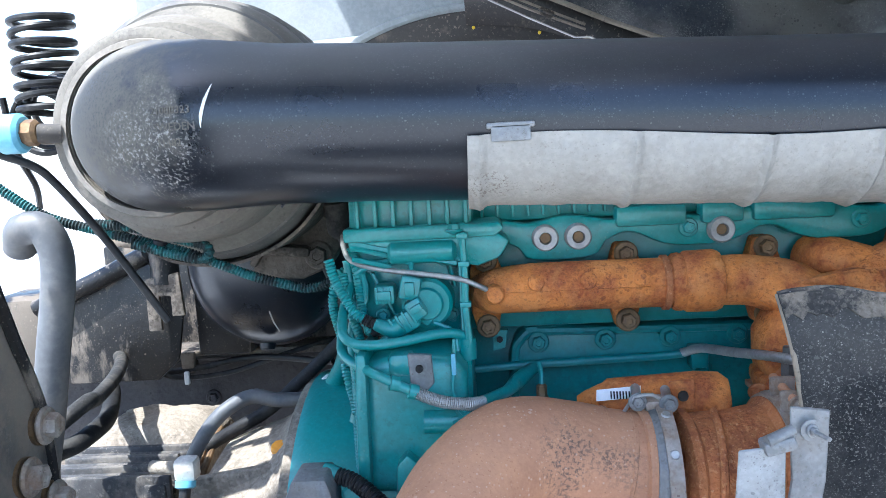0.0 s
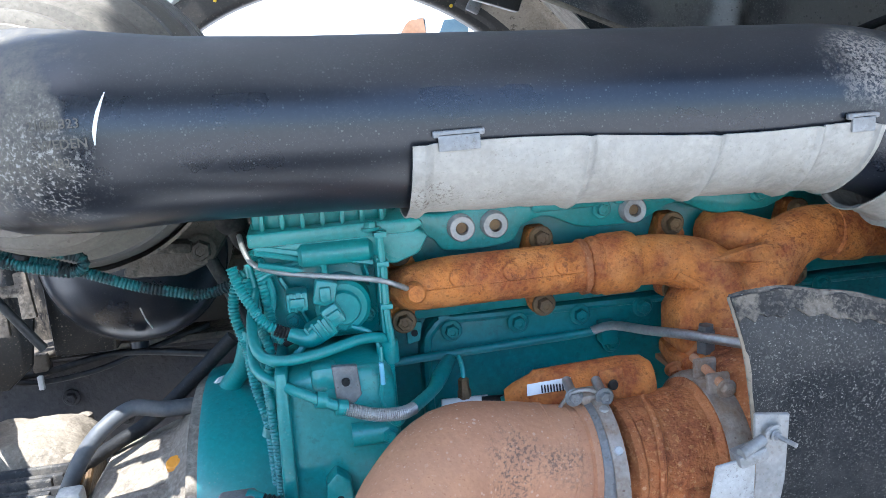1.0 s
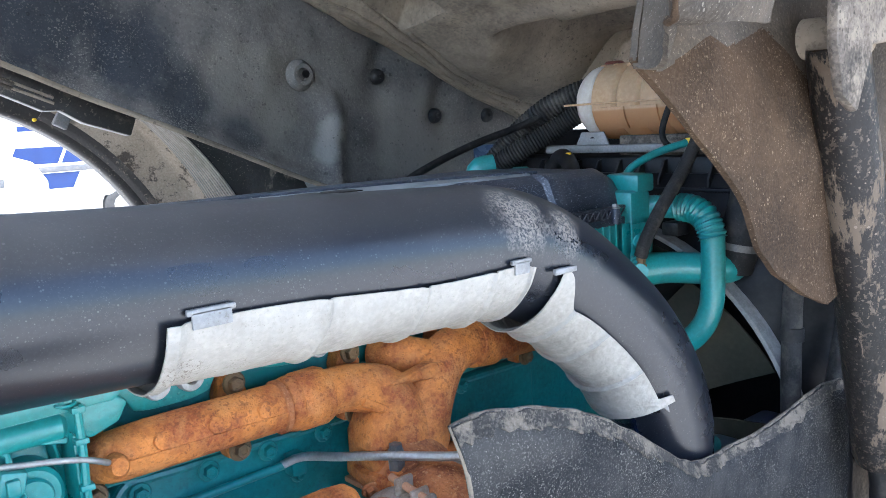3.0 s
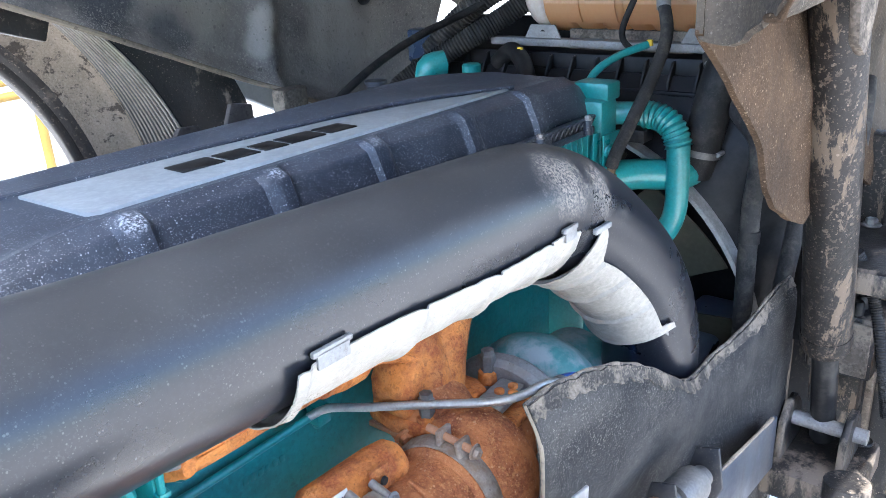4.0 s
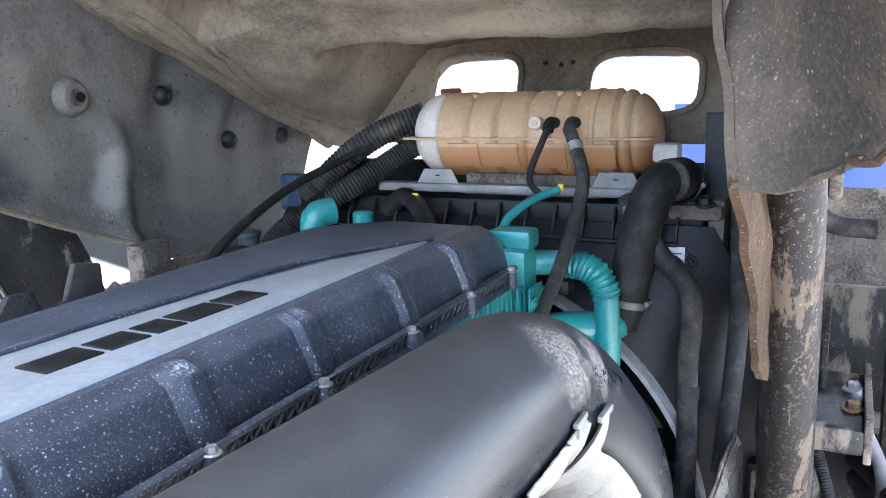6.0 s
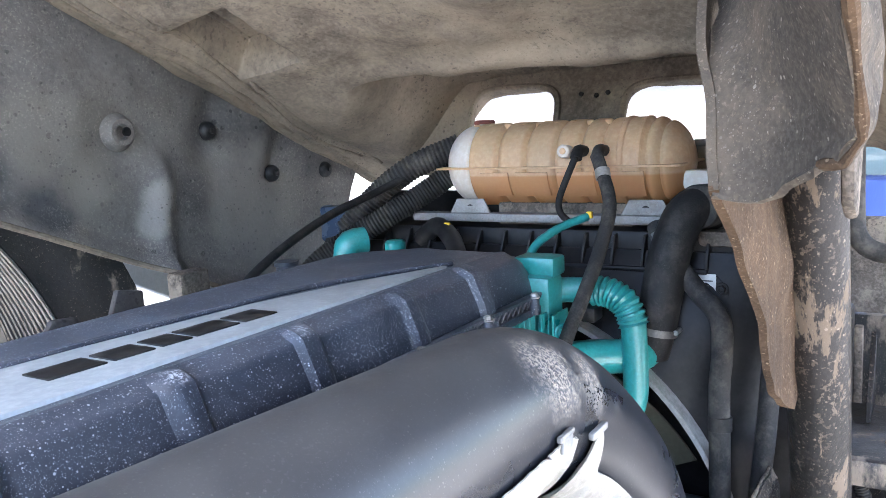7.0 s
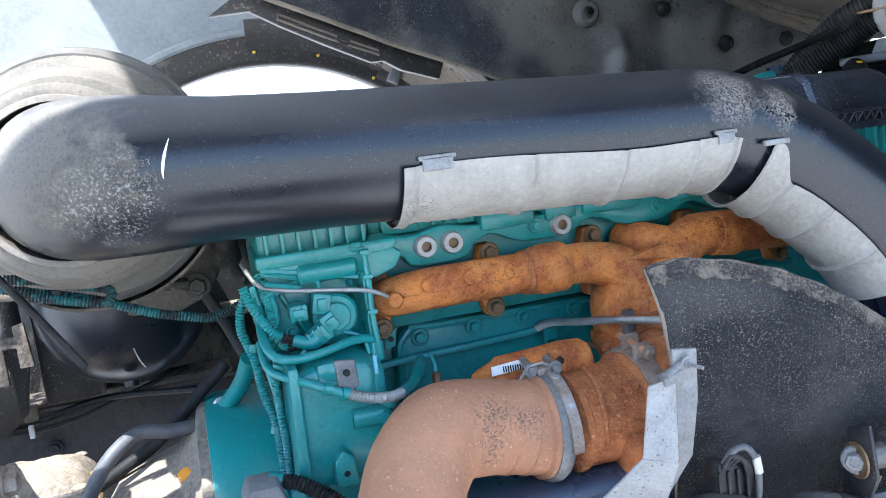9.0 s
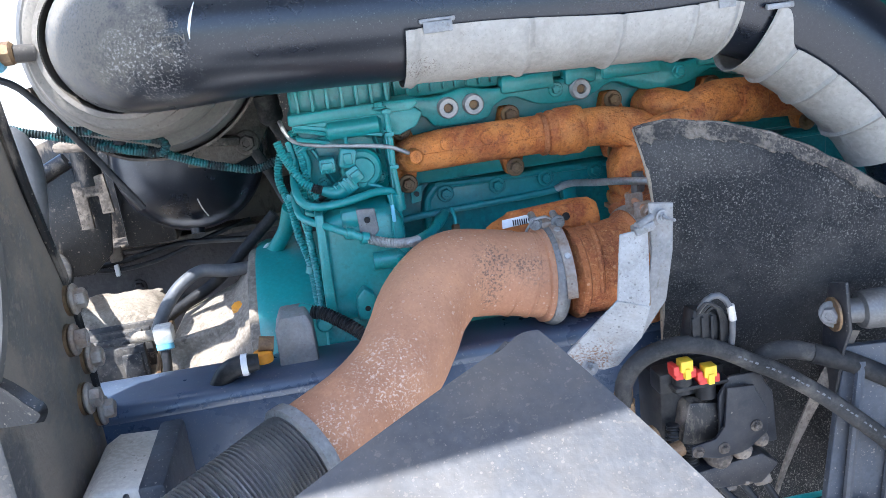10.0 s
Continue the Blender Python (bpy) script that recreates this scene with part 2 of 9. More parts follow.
M = {
    "teal": mat("teal_paint", (0.020, 0.232, 0.22), (0.015, 0.188, 0.184), 9, 0.26, 0.42, bump=0.10, grain=180, dust=(0.07, 0.25, 0.225), dust_amount=0.25, top_dust_or_sheen=0.10, coat=0.25, specks=(0.14, 0.30, 0.26), speck_amount=0.3, speck_scale=330, grit=(0.010, 0.085, 0.080), grit_amount=0.4, grit_scale=170, grit_edge=0.58),
    # darker copy of the same teal for block, head and side cover
    "teal_dark": mat("teal_paint_darker", (0.013, 0.19, 0.185), (0.009, 0.13, 0.132), 12, 0.30, 0.48, bump=0.12, dust=(0.04, 0.16, 0.15), dust_amount=0.3, coat=0.15, specks=(0.09, 0.22, 0.20), speck_amount=0.3, speck_scale=330, grit=(0.006, 0.065, 0.064), grit_amount=0.45, grit_scale=150, grit_edge=0.57),
    "worn_teal": mat("black_conduit_with_worn_teal_paint", (0.010, 0.10, 0.10), (0.008, 0.05, 0.052), 30, 0.4, 0.6, bump=0.15, grain=200, dust=(0.012, 0.013, 0.014), dust_amount=0.9, dust_scale=26, dust_edge=(0.47, 0.53), specks=(0.14, 0.26, 0.23), speck_amount=0.3, speck_scale=300),
    "rust": mat("rusty_cast_iron", (0.58, 0.2, 0.043), (0.29, 0.073, 0.021), 26, 0.62, 0.85, bump=0.9, grain=260, dust=(0.58, 0.25, 0.085), dust_amount=0.55, dust_scale=34, specks=(0.09, 0.032, 0.016), speck_amount=0.75, speck_scale=150, spread=0.10, speck_gate=14, spec=0.35, grain_mix=0.35, grit=(0.17, 0.048, 0.016), grit_amount=0.6, grit_scale=150, grit_edge=0.56),
    "rust_pale": mat("rusty_steel_tube", (0.43, 0.225, 0.13), (0.33, 0.16, 0.09), 7, 0.7, 0.85, bump=0.22, grain=240, dust=(0.50, 0.26, 0.14), dust_amount=0.55, dust_scale=30, specks=(0.62, 0.46, 0.36), speck_amount=0.55, speck_scale=190, stains_and_shading=[((0.262, 0.690, 1.285), 0.05, (0.13, 0.09, 0.07), 0.3), ((0.312, 0.69, 1.27), 0.04, (0.15, 0.10, 0.075), 0.4), ((0.25, 0.70, 1.24), 0.03, (0.13, 0.09, 0.07), 0.3), ((0.10, 0.545, 1.225), 0.08, (0.64, 0.48, 0.37), 0.1), ((0.03, 0.49, 1.20), 0.05, (0.62, 0.47, 0.37), 0.1)], spec=0.2, grain_mix=0.15, spread=0.16, grit=(0.24, 0.10, 0.05), grit_amount=0.6, grit_scale=260, grit_edge=0.62),
    "rust_dark": mat("dark_rusty_casting", (0.41, 0.145, 0.05), (0.19, 0.055, 0.022), 24, 0.65, 0.88, bump=1.0, grain=240, dust=(0.44, 0.18, 0.07), dust_amount=0.6, dust_scale=26, specks=(0.62, 0.36, 0.2), speck_amount=0.8, speck_scale=190, spread=0.10, speck_gate=14, spec=0.3, grain_mix=0.4, grit=(0.60, 0.30, 0.12), grit_amount=0.45, grit_scale=190, grit_edge=0.58),
    "plastic": mat("black_intake_plastic", (0.0055, 0.007, 0.011), (0.008, 0.01, 0.0145), 5, 0.26, 0.31, bump=0.0, grain=260, dust=(0.070, 0.068, 0.066), dust_amount=0.0, dust_scale=2.5, film=0.004, coat=0.0, specks=(0.085, 0.084, 0.082), speck_amount=0.5, speck_scale=420, top_dust_or_sheen=0.9, dust_from=0.40, grit=(0.15, 0.152, 0.158), grit_amount=0.12, grit_scale=400, grit_edge=0.59, stains_and_shading=[((-0.13, 0.655, 1.62), 0.075, (0.14, 0.127, 0.106), 1.3), ((-0.19, 0.71, 1.65), 0.15, (0.175, 0.156, 0.127), 1.25), ((0.592, 0.665, 1.630), 0.060, (0.25, 0.22, 0.19), 0.55), ((0.655, 0.665, 1.605), 0.045, (0.25, 0.22, 0.19), 0.5), ((0.70, 0.66, 1.56), 0.025, (0.24, 0.21, 0.18), 0.3), ((-0.12, 0.648, 1.590), 0.085, (0.40, 0.375, 0.34), 0.12), ((-0.20, 0.72, 1.69), 0.07, (0.16, 0.155, 0.15), 0.1)], speck_gate=9.0, speck_gap=0.0),
    "plastic_dusty": mat("dusty_black_plastic", (0.022, 0.021, 0.02), (0.035, 0.033, 0.03), 7, 0.42, 0.6, bump=0.12, grain=220, dust=(0.25, 0.225, 0.19), dust_amount=0.4, dust_scale=14, film=0.22, specks=(0.36, 0.32, 0.27), speck_amount=0.4, speck_scale=380, top_dust_or_sheen=0.35, grit=(0.09, 0.08, 0.07), grit_amount=0.5),
    # bluish tone on upward faces: real dust plus painted sheen of the sky
    "cover": mat("black_cover_plastic", (0.007, 0.0105, 0.020), (0.010, 0.0145, 0.026), 6, 0.26, 0.38, bump=0.04, grain=260, dust=(0.17, 0.195, 0.24), dust_amount=0.15, film=0.012, coat=0.1, specks=(0.66, 0.69, 0.74), speck_amount=0.85, speck_gap=0.2, speck_scale=400, top_dust_or_sheen=0.42, speck_gate=5.0, spec=0.4, grit=(0.36, 0.40, 0.46), grit_amount=0.75, grit_scale=420, grit_edge=0.61, stains_and_shading=[((0.02, 1.00, 1.62), 0.12, (0.40, 0.44, 0.50), 0.2), ((0.06, 0.95, 1.60), 0.08, (0.40, 0.44, 0.50), 0.2), ((-0.02, 1.08, 1.60), 0.10, (0.36, 0.40, 0.46), 0.2), ((0.43, 0.955, 1.64), 0.02, (0.5, 0.53, 0.58), 0.4), ((0.60, 0.955, 1.64), 0.02, (0.5, 0.53, 0.58), 0.4), ((0.245, 0.95, 1.64), 0.025, (0.5, 0.53, 0.58), 0.4)]),
    "panel": mat("pale_grey_plate", (0.30, 0.328, 0.340), (0.262, 0.287, 0.298), 8, 0.35, 0.5, bump=0.04, dust=(0.24, 0.24, 0.23), dust_amount=0.3, specks=(0.45, 0.45, 0.45), speck_amount=0.3, speck_scale=380),
    "rubber": mat("black_rubber", (0.009, 0.009, 0.01), (0.016, 0.0155, 0.015), 14, 0.55, 0.7, bump=0.12, grain=300, dust=(0.11, 0.10, 0.085), dust_amount=0.3, dust_scale=22, spec=0.22, grit=(0.10, 0.092, 0.08), grit_amount=0.3, grit_scale=260, grit_edge=0.60),
    "rubber_dusty": mat("dusty_rubber_hose", (0.03, 0.029, 0.028), (0.018, 0.0175, 0.017), 16, 0.7, 0.85, bump=0.15, grain=300, dust=(0.17, 0.15, 0.125), dust_amount=0.4, dust_scale=25, spec=0.22),
    "alu": mat("crinkled_aluminium_sheet", (0.300, 0.280, 0.246), (0.245, 0.228, 0.200), 20, 0.50, 0.65, metal=0.10, bump=0.6, grain=150, dust=(0.32, 0.30, 0.265), dust_amount=0.5, dust_scale=18, specks=(0.18, 0.15, 0.12), speck_amount=0.3, speck_scale=300, stains_and_shading=[((0.20, 0.66, 1.545), 0.035, (0.15, 0.125, 0.10), 0.2), ((0.25, 0.67, 1.54), 0.02, (0.15, 0.125, 0.10), 0.1)], grit=(0.17, 0.152, 0.128), grit_amount=0.4, grit_scale=190, grit_edge=0.58),
    "bellows": mat("dark_corrugated_steel", (0.13, 0.125, 0.12), (0.09, 0.087, 0.083), 16, 0.4, 0.6, metal=0.5, bump=0.15, grain=260, dust=(0.24, 0.21, 0.175), dust_amount=0.35, dust_scale=22),
    "deep_black": mat("deep_black_plastic", (0.004, 0.004, 0.005), (0.007, 0.007, 0.008), 9, 0.38, 0.5, bump=0.08, dust=(0.09, 0.082, 0.072), dust_amount=0.1, dust_scale=18, spec=0.22),
    "steel": mat("dull_steel", (0.42, 0.415, 0.40), (0.29, 0.285, 0.27), 25, 0.35, 0.55, metal=0.8, bump=0.1, grain=260, dust=(0.24, 0.215, 0.185), dust_amount=0.35, dust_scale=30),
    "zinc": mat("zinc_plated_bracket", (0.23, 0.23, 0.228), (0.15, 0.15, 0.148), 18, 0.45, 0.65, metal=0.35, bump=0.25, grain=220, dust=(0.20, 0.17, 0.14), dust_amount=0.5, dust_scale=26, specks=(0.11, 0.085, 0.065), speck_amount=0.5, speck_scale=300, grit=(0.10, 0.075, 0.055), grit_amount=0.5, grit_scale=170, grit_edge=0.60),
    "galv": mat("worn_galvanised_steel", (0.36, 0.352, 0.34), (0.25, 0.245, 0.238), 40, 0.4, 0.55, metal=0.25, bump=0.2, grain=260, dust=(0.30, 0.29, 0.27), dust_amount=0.4, dust_scale=40),
    "bolt_rust": mat("bronzed_bolt", (0.20, 0.125, 0.06), (0.13, 0.08, 0.045), 60, 0.5, 0.7, metal=0.5, bump=0.2, grain=400),
    "felt": mat("dark_grey_felt_liner", (0.015, 0.015, 0.016), (0.008, 0.008, 0.009), 6, 0.75, 0.92, bump=0.35, grain=330, dust=(0.12, 0.112, 0.10), dust_amount=0.32, dust_scale=7, dust_edge=(0.47, 0.7), specks=(0.26, 0.245, 0.22), speck_amount=0.45, speck_scale=560, speck_gate=9, spec=0.2, grain_mix=0.5, grit=(0.20, 0.19, 0.17), grit_amount=0.6, grit_scale=420, grit_edge=0.57),
    "felt_flap": mat("grey_speckled_felt", (0.078, 0.064, 0.050), (0.040, 0.034, 0.028), 5, 0.9, 0.97, bump=0.4, grain=240, dust=(0.14, 0.11, 0.08), dust_amount=0.55, dust_scale=6, specks=(0.28, 0.25, 0.21), speck_amount=0.5, speck_scale=230, spec=0.12, grain_mix=0.45, grit=(0.24, 0.19, 0.14), grit_amount=0.4, grit_scale=200, grit_edge=0.60),
    "pitted": mat("pitted_galvanised_plate", (0.27, 0.275, 0.28), (0.2, 0.205, 0.21), 30, 0.45, 0.6, metal=0.15, bump=0.3, grain=260, dust=(0.22, 0.20, 0.17), dust_amount=0.4, dust_scale=26, specks=(0.03, 0.025, 0.022), speck_amount=0.85, speck_scale=230, speck_gate=20, speck_gap=0.1, stains_and_shading=[((0.36, 0.60, 1.17), 0.05, (0.16, 0.085, 0.045), 0.3), ((0.33, 0.62, 1.16), 0.03, (0.14, 0.075, 0.04), 0.4)]),
    "mud_strut": mat("mud_streaked_black_steel", (0.009, 0.0085, 0.008), (0.014, 0.012, 0.011), 9, 0.35, 0.55, bump=0.3, grain=160, dust=(0.115, 0.088, 0.064), dust_amount=0.95, dust_scale=24, dust_edge=(0.545, 0.575), film=0.015, specks=(0.24, 0.19, 0.145), speck_amount=0.55, speck_scale=200, streak=4.0, spec=0.2, grit=(0.13, 0.10, 0.075), grit_amount=0.6, grit_scale=120, grit_edge=0.56),
    "old_clamp": mat("rust_stained_clamp_steel", (0.33, 0.285, 0.245), (0.21, 0.155, 0.115), 40, 0.5, 0.7, metal=0.3, bump=0.3, grain=260, dust=(0.30, 0.20, 0.13), dust_amount=0.5, dust_scale=40, specks=(0.10, 0.045, 0.025), speck_amount=0.4, speck_scale=260),
    "pale_cover": mat("pale_dusty_plastic", (0.54, 0.50, 0.44), (0.36, 0.33, 0.285), 12, 0.6, 0.8, bump=0.3, grain=180, dust=(0.40, 0.36, 0.30), dust_amount=0.5, dust_scale=14, specks=(0.08, 0.07, 0.06), speck_amount=0.4, speck_scale=230),
    # the two dark patches paint shade onto the rear of the cab floor
    "mud": mat("muddy_underbody", (0.20, 0.165, 0.125), (0.075, 0.064, 0.053), 2.6, 0.88, 0.97, bump=0.4, grain=110, dust=(0.36, 0.295, 0.22), dust_amount=0.6, dust_scale=4.5, dust_edge=(0.44, 0.70), specks=(0.045, 0.04, 0.034), speck_amount=0.5, speck_scale=130, spread=0.16, spec=0.15, grain_mix=0.3, grit=(0.05, 0.043, 0.036), grit_amount=0.5, grit_scale=120, grit_edge=0.58, stains_and_shading=[((0.75, 1.35, 2.06), 0.30, (0.045, 0.040, 0.036), 0.9), ((0.95, 1.15, 1.97), 0.16, (0.05, 0.044, 0.038), 0.6)]),
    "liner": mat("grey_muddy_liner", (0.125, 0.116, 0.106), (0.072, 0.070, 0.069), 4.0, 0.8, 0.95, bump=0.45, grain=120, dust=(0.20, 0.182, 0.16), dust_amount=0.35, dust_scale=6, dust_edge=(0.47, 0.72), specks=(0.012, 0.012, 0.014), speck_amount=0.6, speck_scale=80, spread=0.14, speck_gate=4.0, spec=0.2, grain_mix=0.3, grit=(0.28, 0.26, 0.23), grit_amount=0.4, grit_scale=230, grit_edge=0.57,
                 # soft dark blue-grey and paler patches at set places of the liner
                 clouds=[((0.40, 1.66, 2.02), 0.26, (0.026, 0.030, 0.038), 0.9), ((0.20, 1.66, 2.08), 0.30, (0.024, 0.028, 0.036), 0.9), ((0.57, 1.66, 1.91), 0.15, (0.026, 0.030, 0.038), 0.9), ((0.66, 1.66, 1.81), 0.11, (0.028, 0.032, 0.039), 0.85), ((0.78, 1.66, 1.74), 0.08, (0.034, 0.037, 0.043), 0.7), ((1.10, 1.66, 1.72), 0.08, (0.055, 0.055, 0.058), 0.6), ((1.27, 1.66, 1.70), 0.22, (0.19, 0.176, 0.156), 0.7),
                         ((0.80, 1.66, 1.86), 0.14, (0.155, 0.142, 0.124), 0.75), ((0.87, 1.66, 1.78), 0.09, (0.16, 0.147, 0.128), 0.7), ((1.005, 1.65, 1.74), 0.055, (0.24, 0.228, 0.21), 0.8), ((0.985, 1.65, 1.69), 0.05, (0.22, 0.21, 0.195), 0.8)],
                 stains_and_shading=[((0.12 + 0.17 * k, 1.66, 1.965 - 0.073 * k), 0.085, (0.19, 0.18, 0.165), 0.15) for k in range(1, 7)]),
    "liner_brown": mat("brown_muddy_felt", (0.058, 0.036, 0.021), (0.030, 0.020, 0.013), 5, 0.95, 0.98, bump=0.5, grain=240, dust=(0.105, 0.066, 0.038), dust_amount=0.4, dust_scale=8, specks=(0.32, 0.25, 0.17), speck_amount=0.5, speck_scale=230, spec=0.12, grain_mix=0.5, grit=(0.27, 0.20, 0.13), grit_amount=0.4, grit_scale=260, grit_edge=0.60),
    "arch_mud": mat("tan_mud_on_plastic", (0.27, 0.222, 0.172), (0.20, 0.163, 0.124), 6, 0.85, 0.95, bump=0.35, grain=200, dust=(0.035, 0.029, 0.025), dust_amount=0.85, dust_scale=16, dust_edge=(0.55, 0.60), specks=(0.03, 0.028, 0.026), speck_amount=0.6, speck_scale=190, spec=0.15, grit=(0.04, 0.034, 0.03), grit_amount=0.5, grit_scale=120),
    "arch_dark": mat("brown_stained_plastic", (0.034, 0.028, 0.024), (0.022, 0.019, 0.017), 5, 0.35, 0.5, bump=0.15, grain=200, dust=(0.22, 0.175, 0.13), dust_amount=0.6, dust_scale=16, dust_edge=(0.58, 0.72), grit=(0.25, 0.20, 0.15), grit_amount=0.55, grit_scale=110, grit_edge=0.60),
    "black_metal": mat("black_painted_steel", (0.010, 0.010, 0.011), (0.016, 0.015, 0.014), 9, 0.30, 0.45, bump=0.25, grain=180, dust=(0.17, 0.14, 0.11), dust_amount=0.85, dust_scale=8, dust_edge=(0.52, 0.58), specks=(0.3, 0.25, 0.2), speck_amount=0.5, speck_scale=260, streak=2.5, spec=0.3),
    "frame": mat("dark_blue_frame_paint", (0.042, 0.064, 0.105), (0.034, 0.052, 0.086), 7, 0.22, 0.30, bump=0.03, grain=200, dust=(0.15, 0.13, 0.105), dust_amount=0.15, dust_scale=9, dust_edge=(0.5, 0.75), top_dust_or_sheen=0.10, specks=(0.26, 0.24, 0.2), speck_amount=0.35, speck_scale=300, grain_mix=0.05, spec=0.45),
    "frame_dark": mat("dark_frame_paint", (0.012, 0.014, 0.019), (0.009, 0.011, 0.015), 7, 0.28, 0.42, bump=0.08, grain=200, dust=(0.13, 0.11, 0.09), dust_amount=0.3, dust_scale=10, specks=(0.22, 0.19, 0.16), speck_amount=0.4, speck_scale=300, spec=0.3, grain_mix=0.1),
    "frame_mud": mat("mud_caked_frame", (0.12, 0.1, 0.082), (0.055, 0.048, 0.041), 9, 0.85, 0.95, bump=0.5, grain=160, dust=(0.25, 0.21, 0.165), dust_amount=0.65, dust_scale=10, dust_edge=(0.50, 0.60), specks=(0.012, 0.012, 0.012), speck_amount=0.6, speck_scale=170, spec=0.12, grain_mix=0.6, grit=(0.022, 0.020, 0.018), grit_amount=0.6, grit_scale=110, grit_edge=0.57),
    "gearbox": mat("dusty_aluminium_casting", (0.25, 0.212, 0.165), (0.145, 0.12, 0.094), 14, 0.7, 0.85, metal=0.1, bump=0.7, grain=150, dust=(0.24, 0.20, 0.155), dust_amount=0.6, dust_scale=16, top_dust_or_sheen=0.15, specks=(0.04, 0.035, 0.03), speck_amount=0.5, speck_scale=230, spec=0.12, grain_mix=0.7, grit=(0.07, 0.058, 0.046), grit_amount=0.5, grit_scale=130, grit_edge=0.58),
    "grey_panel": mat("scratched_grey_plastic", (0.045, 0.045, 0.047), (0.034, 0.035, 0.038), 10, 0.42, 0.6, bump=0.18, grain=110, dust=(0.135, 0.105, 0.072), dust_amount=0.55, dust_scale=6, dust_edge=(0.45, 0.75), specks=(0.15, 0.13, 0.105), speck_amount=0.5, speck_scale=330, speck_gate=9, spec=0.35, grit=(0.14, 0.118, 0.09), grit_amount=0.5, grit_scale=210, grit_edge=0.61),
    "tank": mat("translucent_amber_plastic", (0.78, 0.57, 0.36), (0.72, 0.50, 0.29), 5, 0.25, 0.38, glow_through=0.55, level=(1.742, (0.62, 0.33, 0.14)), bump=0.05, dust=(0.46, 0.36, 0.25), dust_amount=0.3, dust_scale=8, top_dust_or_sheen=0.25),
    "tank_pale": mat("milky_plastic", (0.80, 0.74, 0.66), (0.72, 0.66, 0.58), 7, 0.35, 0.5, glow_through=0.4, bump=0.06, dust=(0.5, 0.44, 0.36), dust_amount=0.25, top_dust_or_sheen=0.2),
    "seal": mat("pale_rubber_seal", (0.24, 0.21, 0.175), (0.17, 0.15, 0.125), 20, 0.6, 0.8, bump=0.2, grain=200, dust=(0.16, 0.14, 0.115), dust_amount=0.5, dust_scale=20),
    "filter_dust": mat("tan_dust_on_filter_plastic", (0.16, 0.142, 0.118), (0.11, 0.098, 0.083), 6, 0.6, 0.8, bump=0.2, grain=200, dust=(0.25, 0.222, 0.182), dust_amount=0.5, dust_scale=9, dust_edge=(0.42, 0.68), specks=(0.06, 0.054, 0.046), speck_amount=0.5, speck_scale=220, grit=(0.07, 0.062, 0.052), grit_amount=0.45, grit_scale=170, spec=0.25),
    "van_blue": mat("deep_blue_vehicle_paint", (0.004, 0.020, 0.095), (0.004, 0.016, 0.08), 3, 0.35, 0.45, bump=0.0),
    "barrier_yellow": mat("faded_yellow_steel_paint", (0.16, 0.095, 0.010), (0.13, 0.078, 0.008), 4, 0.5, 0.6, bump=0.05),
    "post_mud": mat("mud_flaked_black_plate", (0.085, 0.079, 0.072), (0.12, 0.108, 0.094), 6, 0.4, 0.6, bump=0.35, grain=150, dust=(0.24, 0.20, 0.155), dust_amount=0.85, dust_scale=7, dust_edge=(0.45, 0.57), specks=(0.28, 0.23, 0.18), speck_amount=0.5, speck_scale=200, spec=0.3, grit=(0.24, 0.195, 0.15), grit_amount=0.7, grit_scale=110, grit_edge=0.56),
    "far_rail": mat("dark_muddy_frame_paint", (0.052, 0.047, 0.047), (0.034, 0.031, 0.033), 7, 0.6, 0.8, bump=0.4, grain=150, dust=(0.105, 0.09, 0.076), dust_amount=0.5, dust_scale=6, dust_edge=(0.45, 0.7), specks=(0.012, 0.012, 0.013), speck_amount=0.6, speck_scale=110, spec=0.3, grit=(0.010, 0.010, 0.011), grit_amount=0.8, grit_scale=70, grit_edge=0.60),
    "rim_dust": mat("dusty_frayed_felt_rim", (0.055, 0.050, 0.045), (0.030, 0.028, 0.026), 14, 0.9, 0.97, bump=0.6, grain=240, dust=(0.16, 0.135, 0.106), dust_amount=0.8, dust_scale=30, dust_edge=(0.46, 0.56), grit=(0.19, 0.165, 0.135), grit_amount=0.6, grit_scale=300, grit_edge=0.55, spec=0.12),
    "frame_grey": mat("blue_grey_stained_steel", (0.042, 0.049, 0.062), (0.030, 0.035, 0.045), 9, 0.4, 0.6, bump=0.15, grain=160, dust=(0.11, 0.097, 0.08), dust_amount=0.5, dust_scale=9, dust_edge=(0.48, 0.66), streak=3.0, specks=(0.30, 0.27, 0.23), speck_amount=0.4, speck_scale=300, grit=(0.02, 0.02, 0.022), grit_amount=0.5, grit_scale=120, grit_edge=0.60),
    # dusty plastic, darkened to put the fins' shade into its colour
    "shaded_fin": mat("dusty_finned_plastic_with_shade", (0.045, 0.043, 0.042), (0.026, 0.025, 0.026), 16, 0.55, 0.75, bump=0.4, grain=150, dust=(0.19, 0.165, 0.135), dust_amount=0.55, dust_scale=20, dust_edge=(0.47, 0.60), grit=(0.26, 0.23, 0.19), grit_amount=0.5, grit_scale=150, grit_edge=0.58),
    "worn_silver_teal": mat("worn_teal_paint_on_aluminium", (0.055, 0.20, 0.20), (0.03, 0.15, 0.15), 14, 0.35, 0.5, bump=0.15, dust=(0.34, 0.36, 0.37), dust_amount=0.7, dust_scale=16, dust_edge=(0.46, 0.60), grit=(0.16, 0.09, 0.05), grit_amount=0.4, grit_scale=130, grit_edge=0.60),
    "white": mat("white_plastic", (0.75, 0.74, 0.72), (0.68, 0.67, 0.65), 12, 0.45, 0.6, bump=0.05),
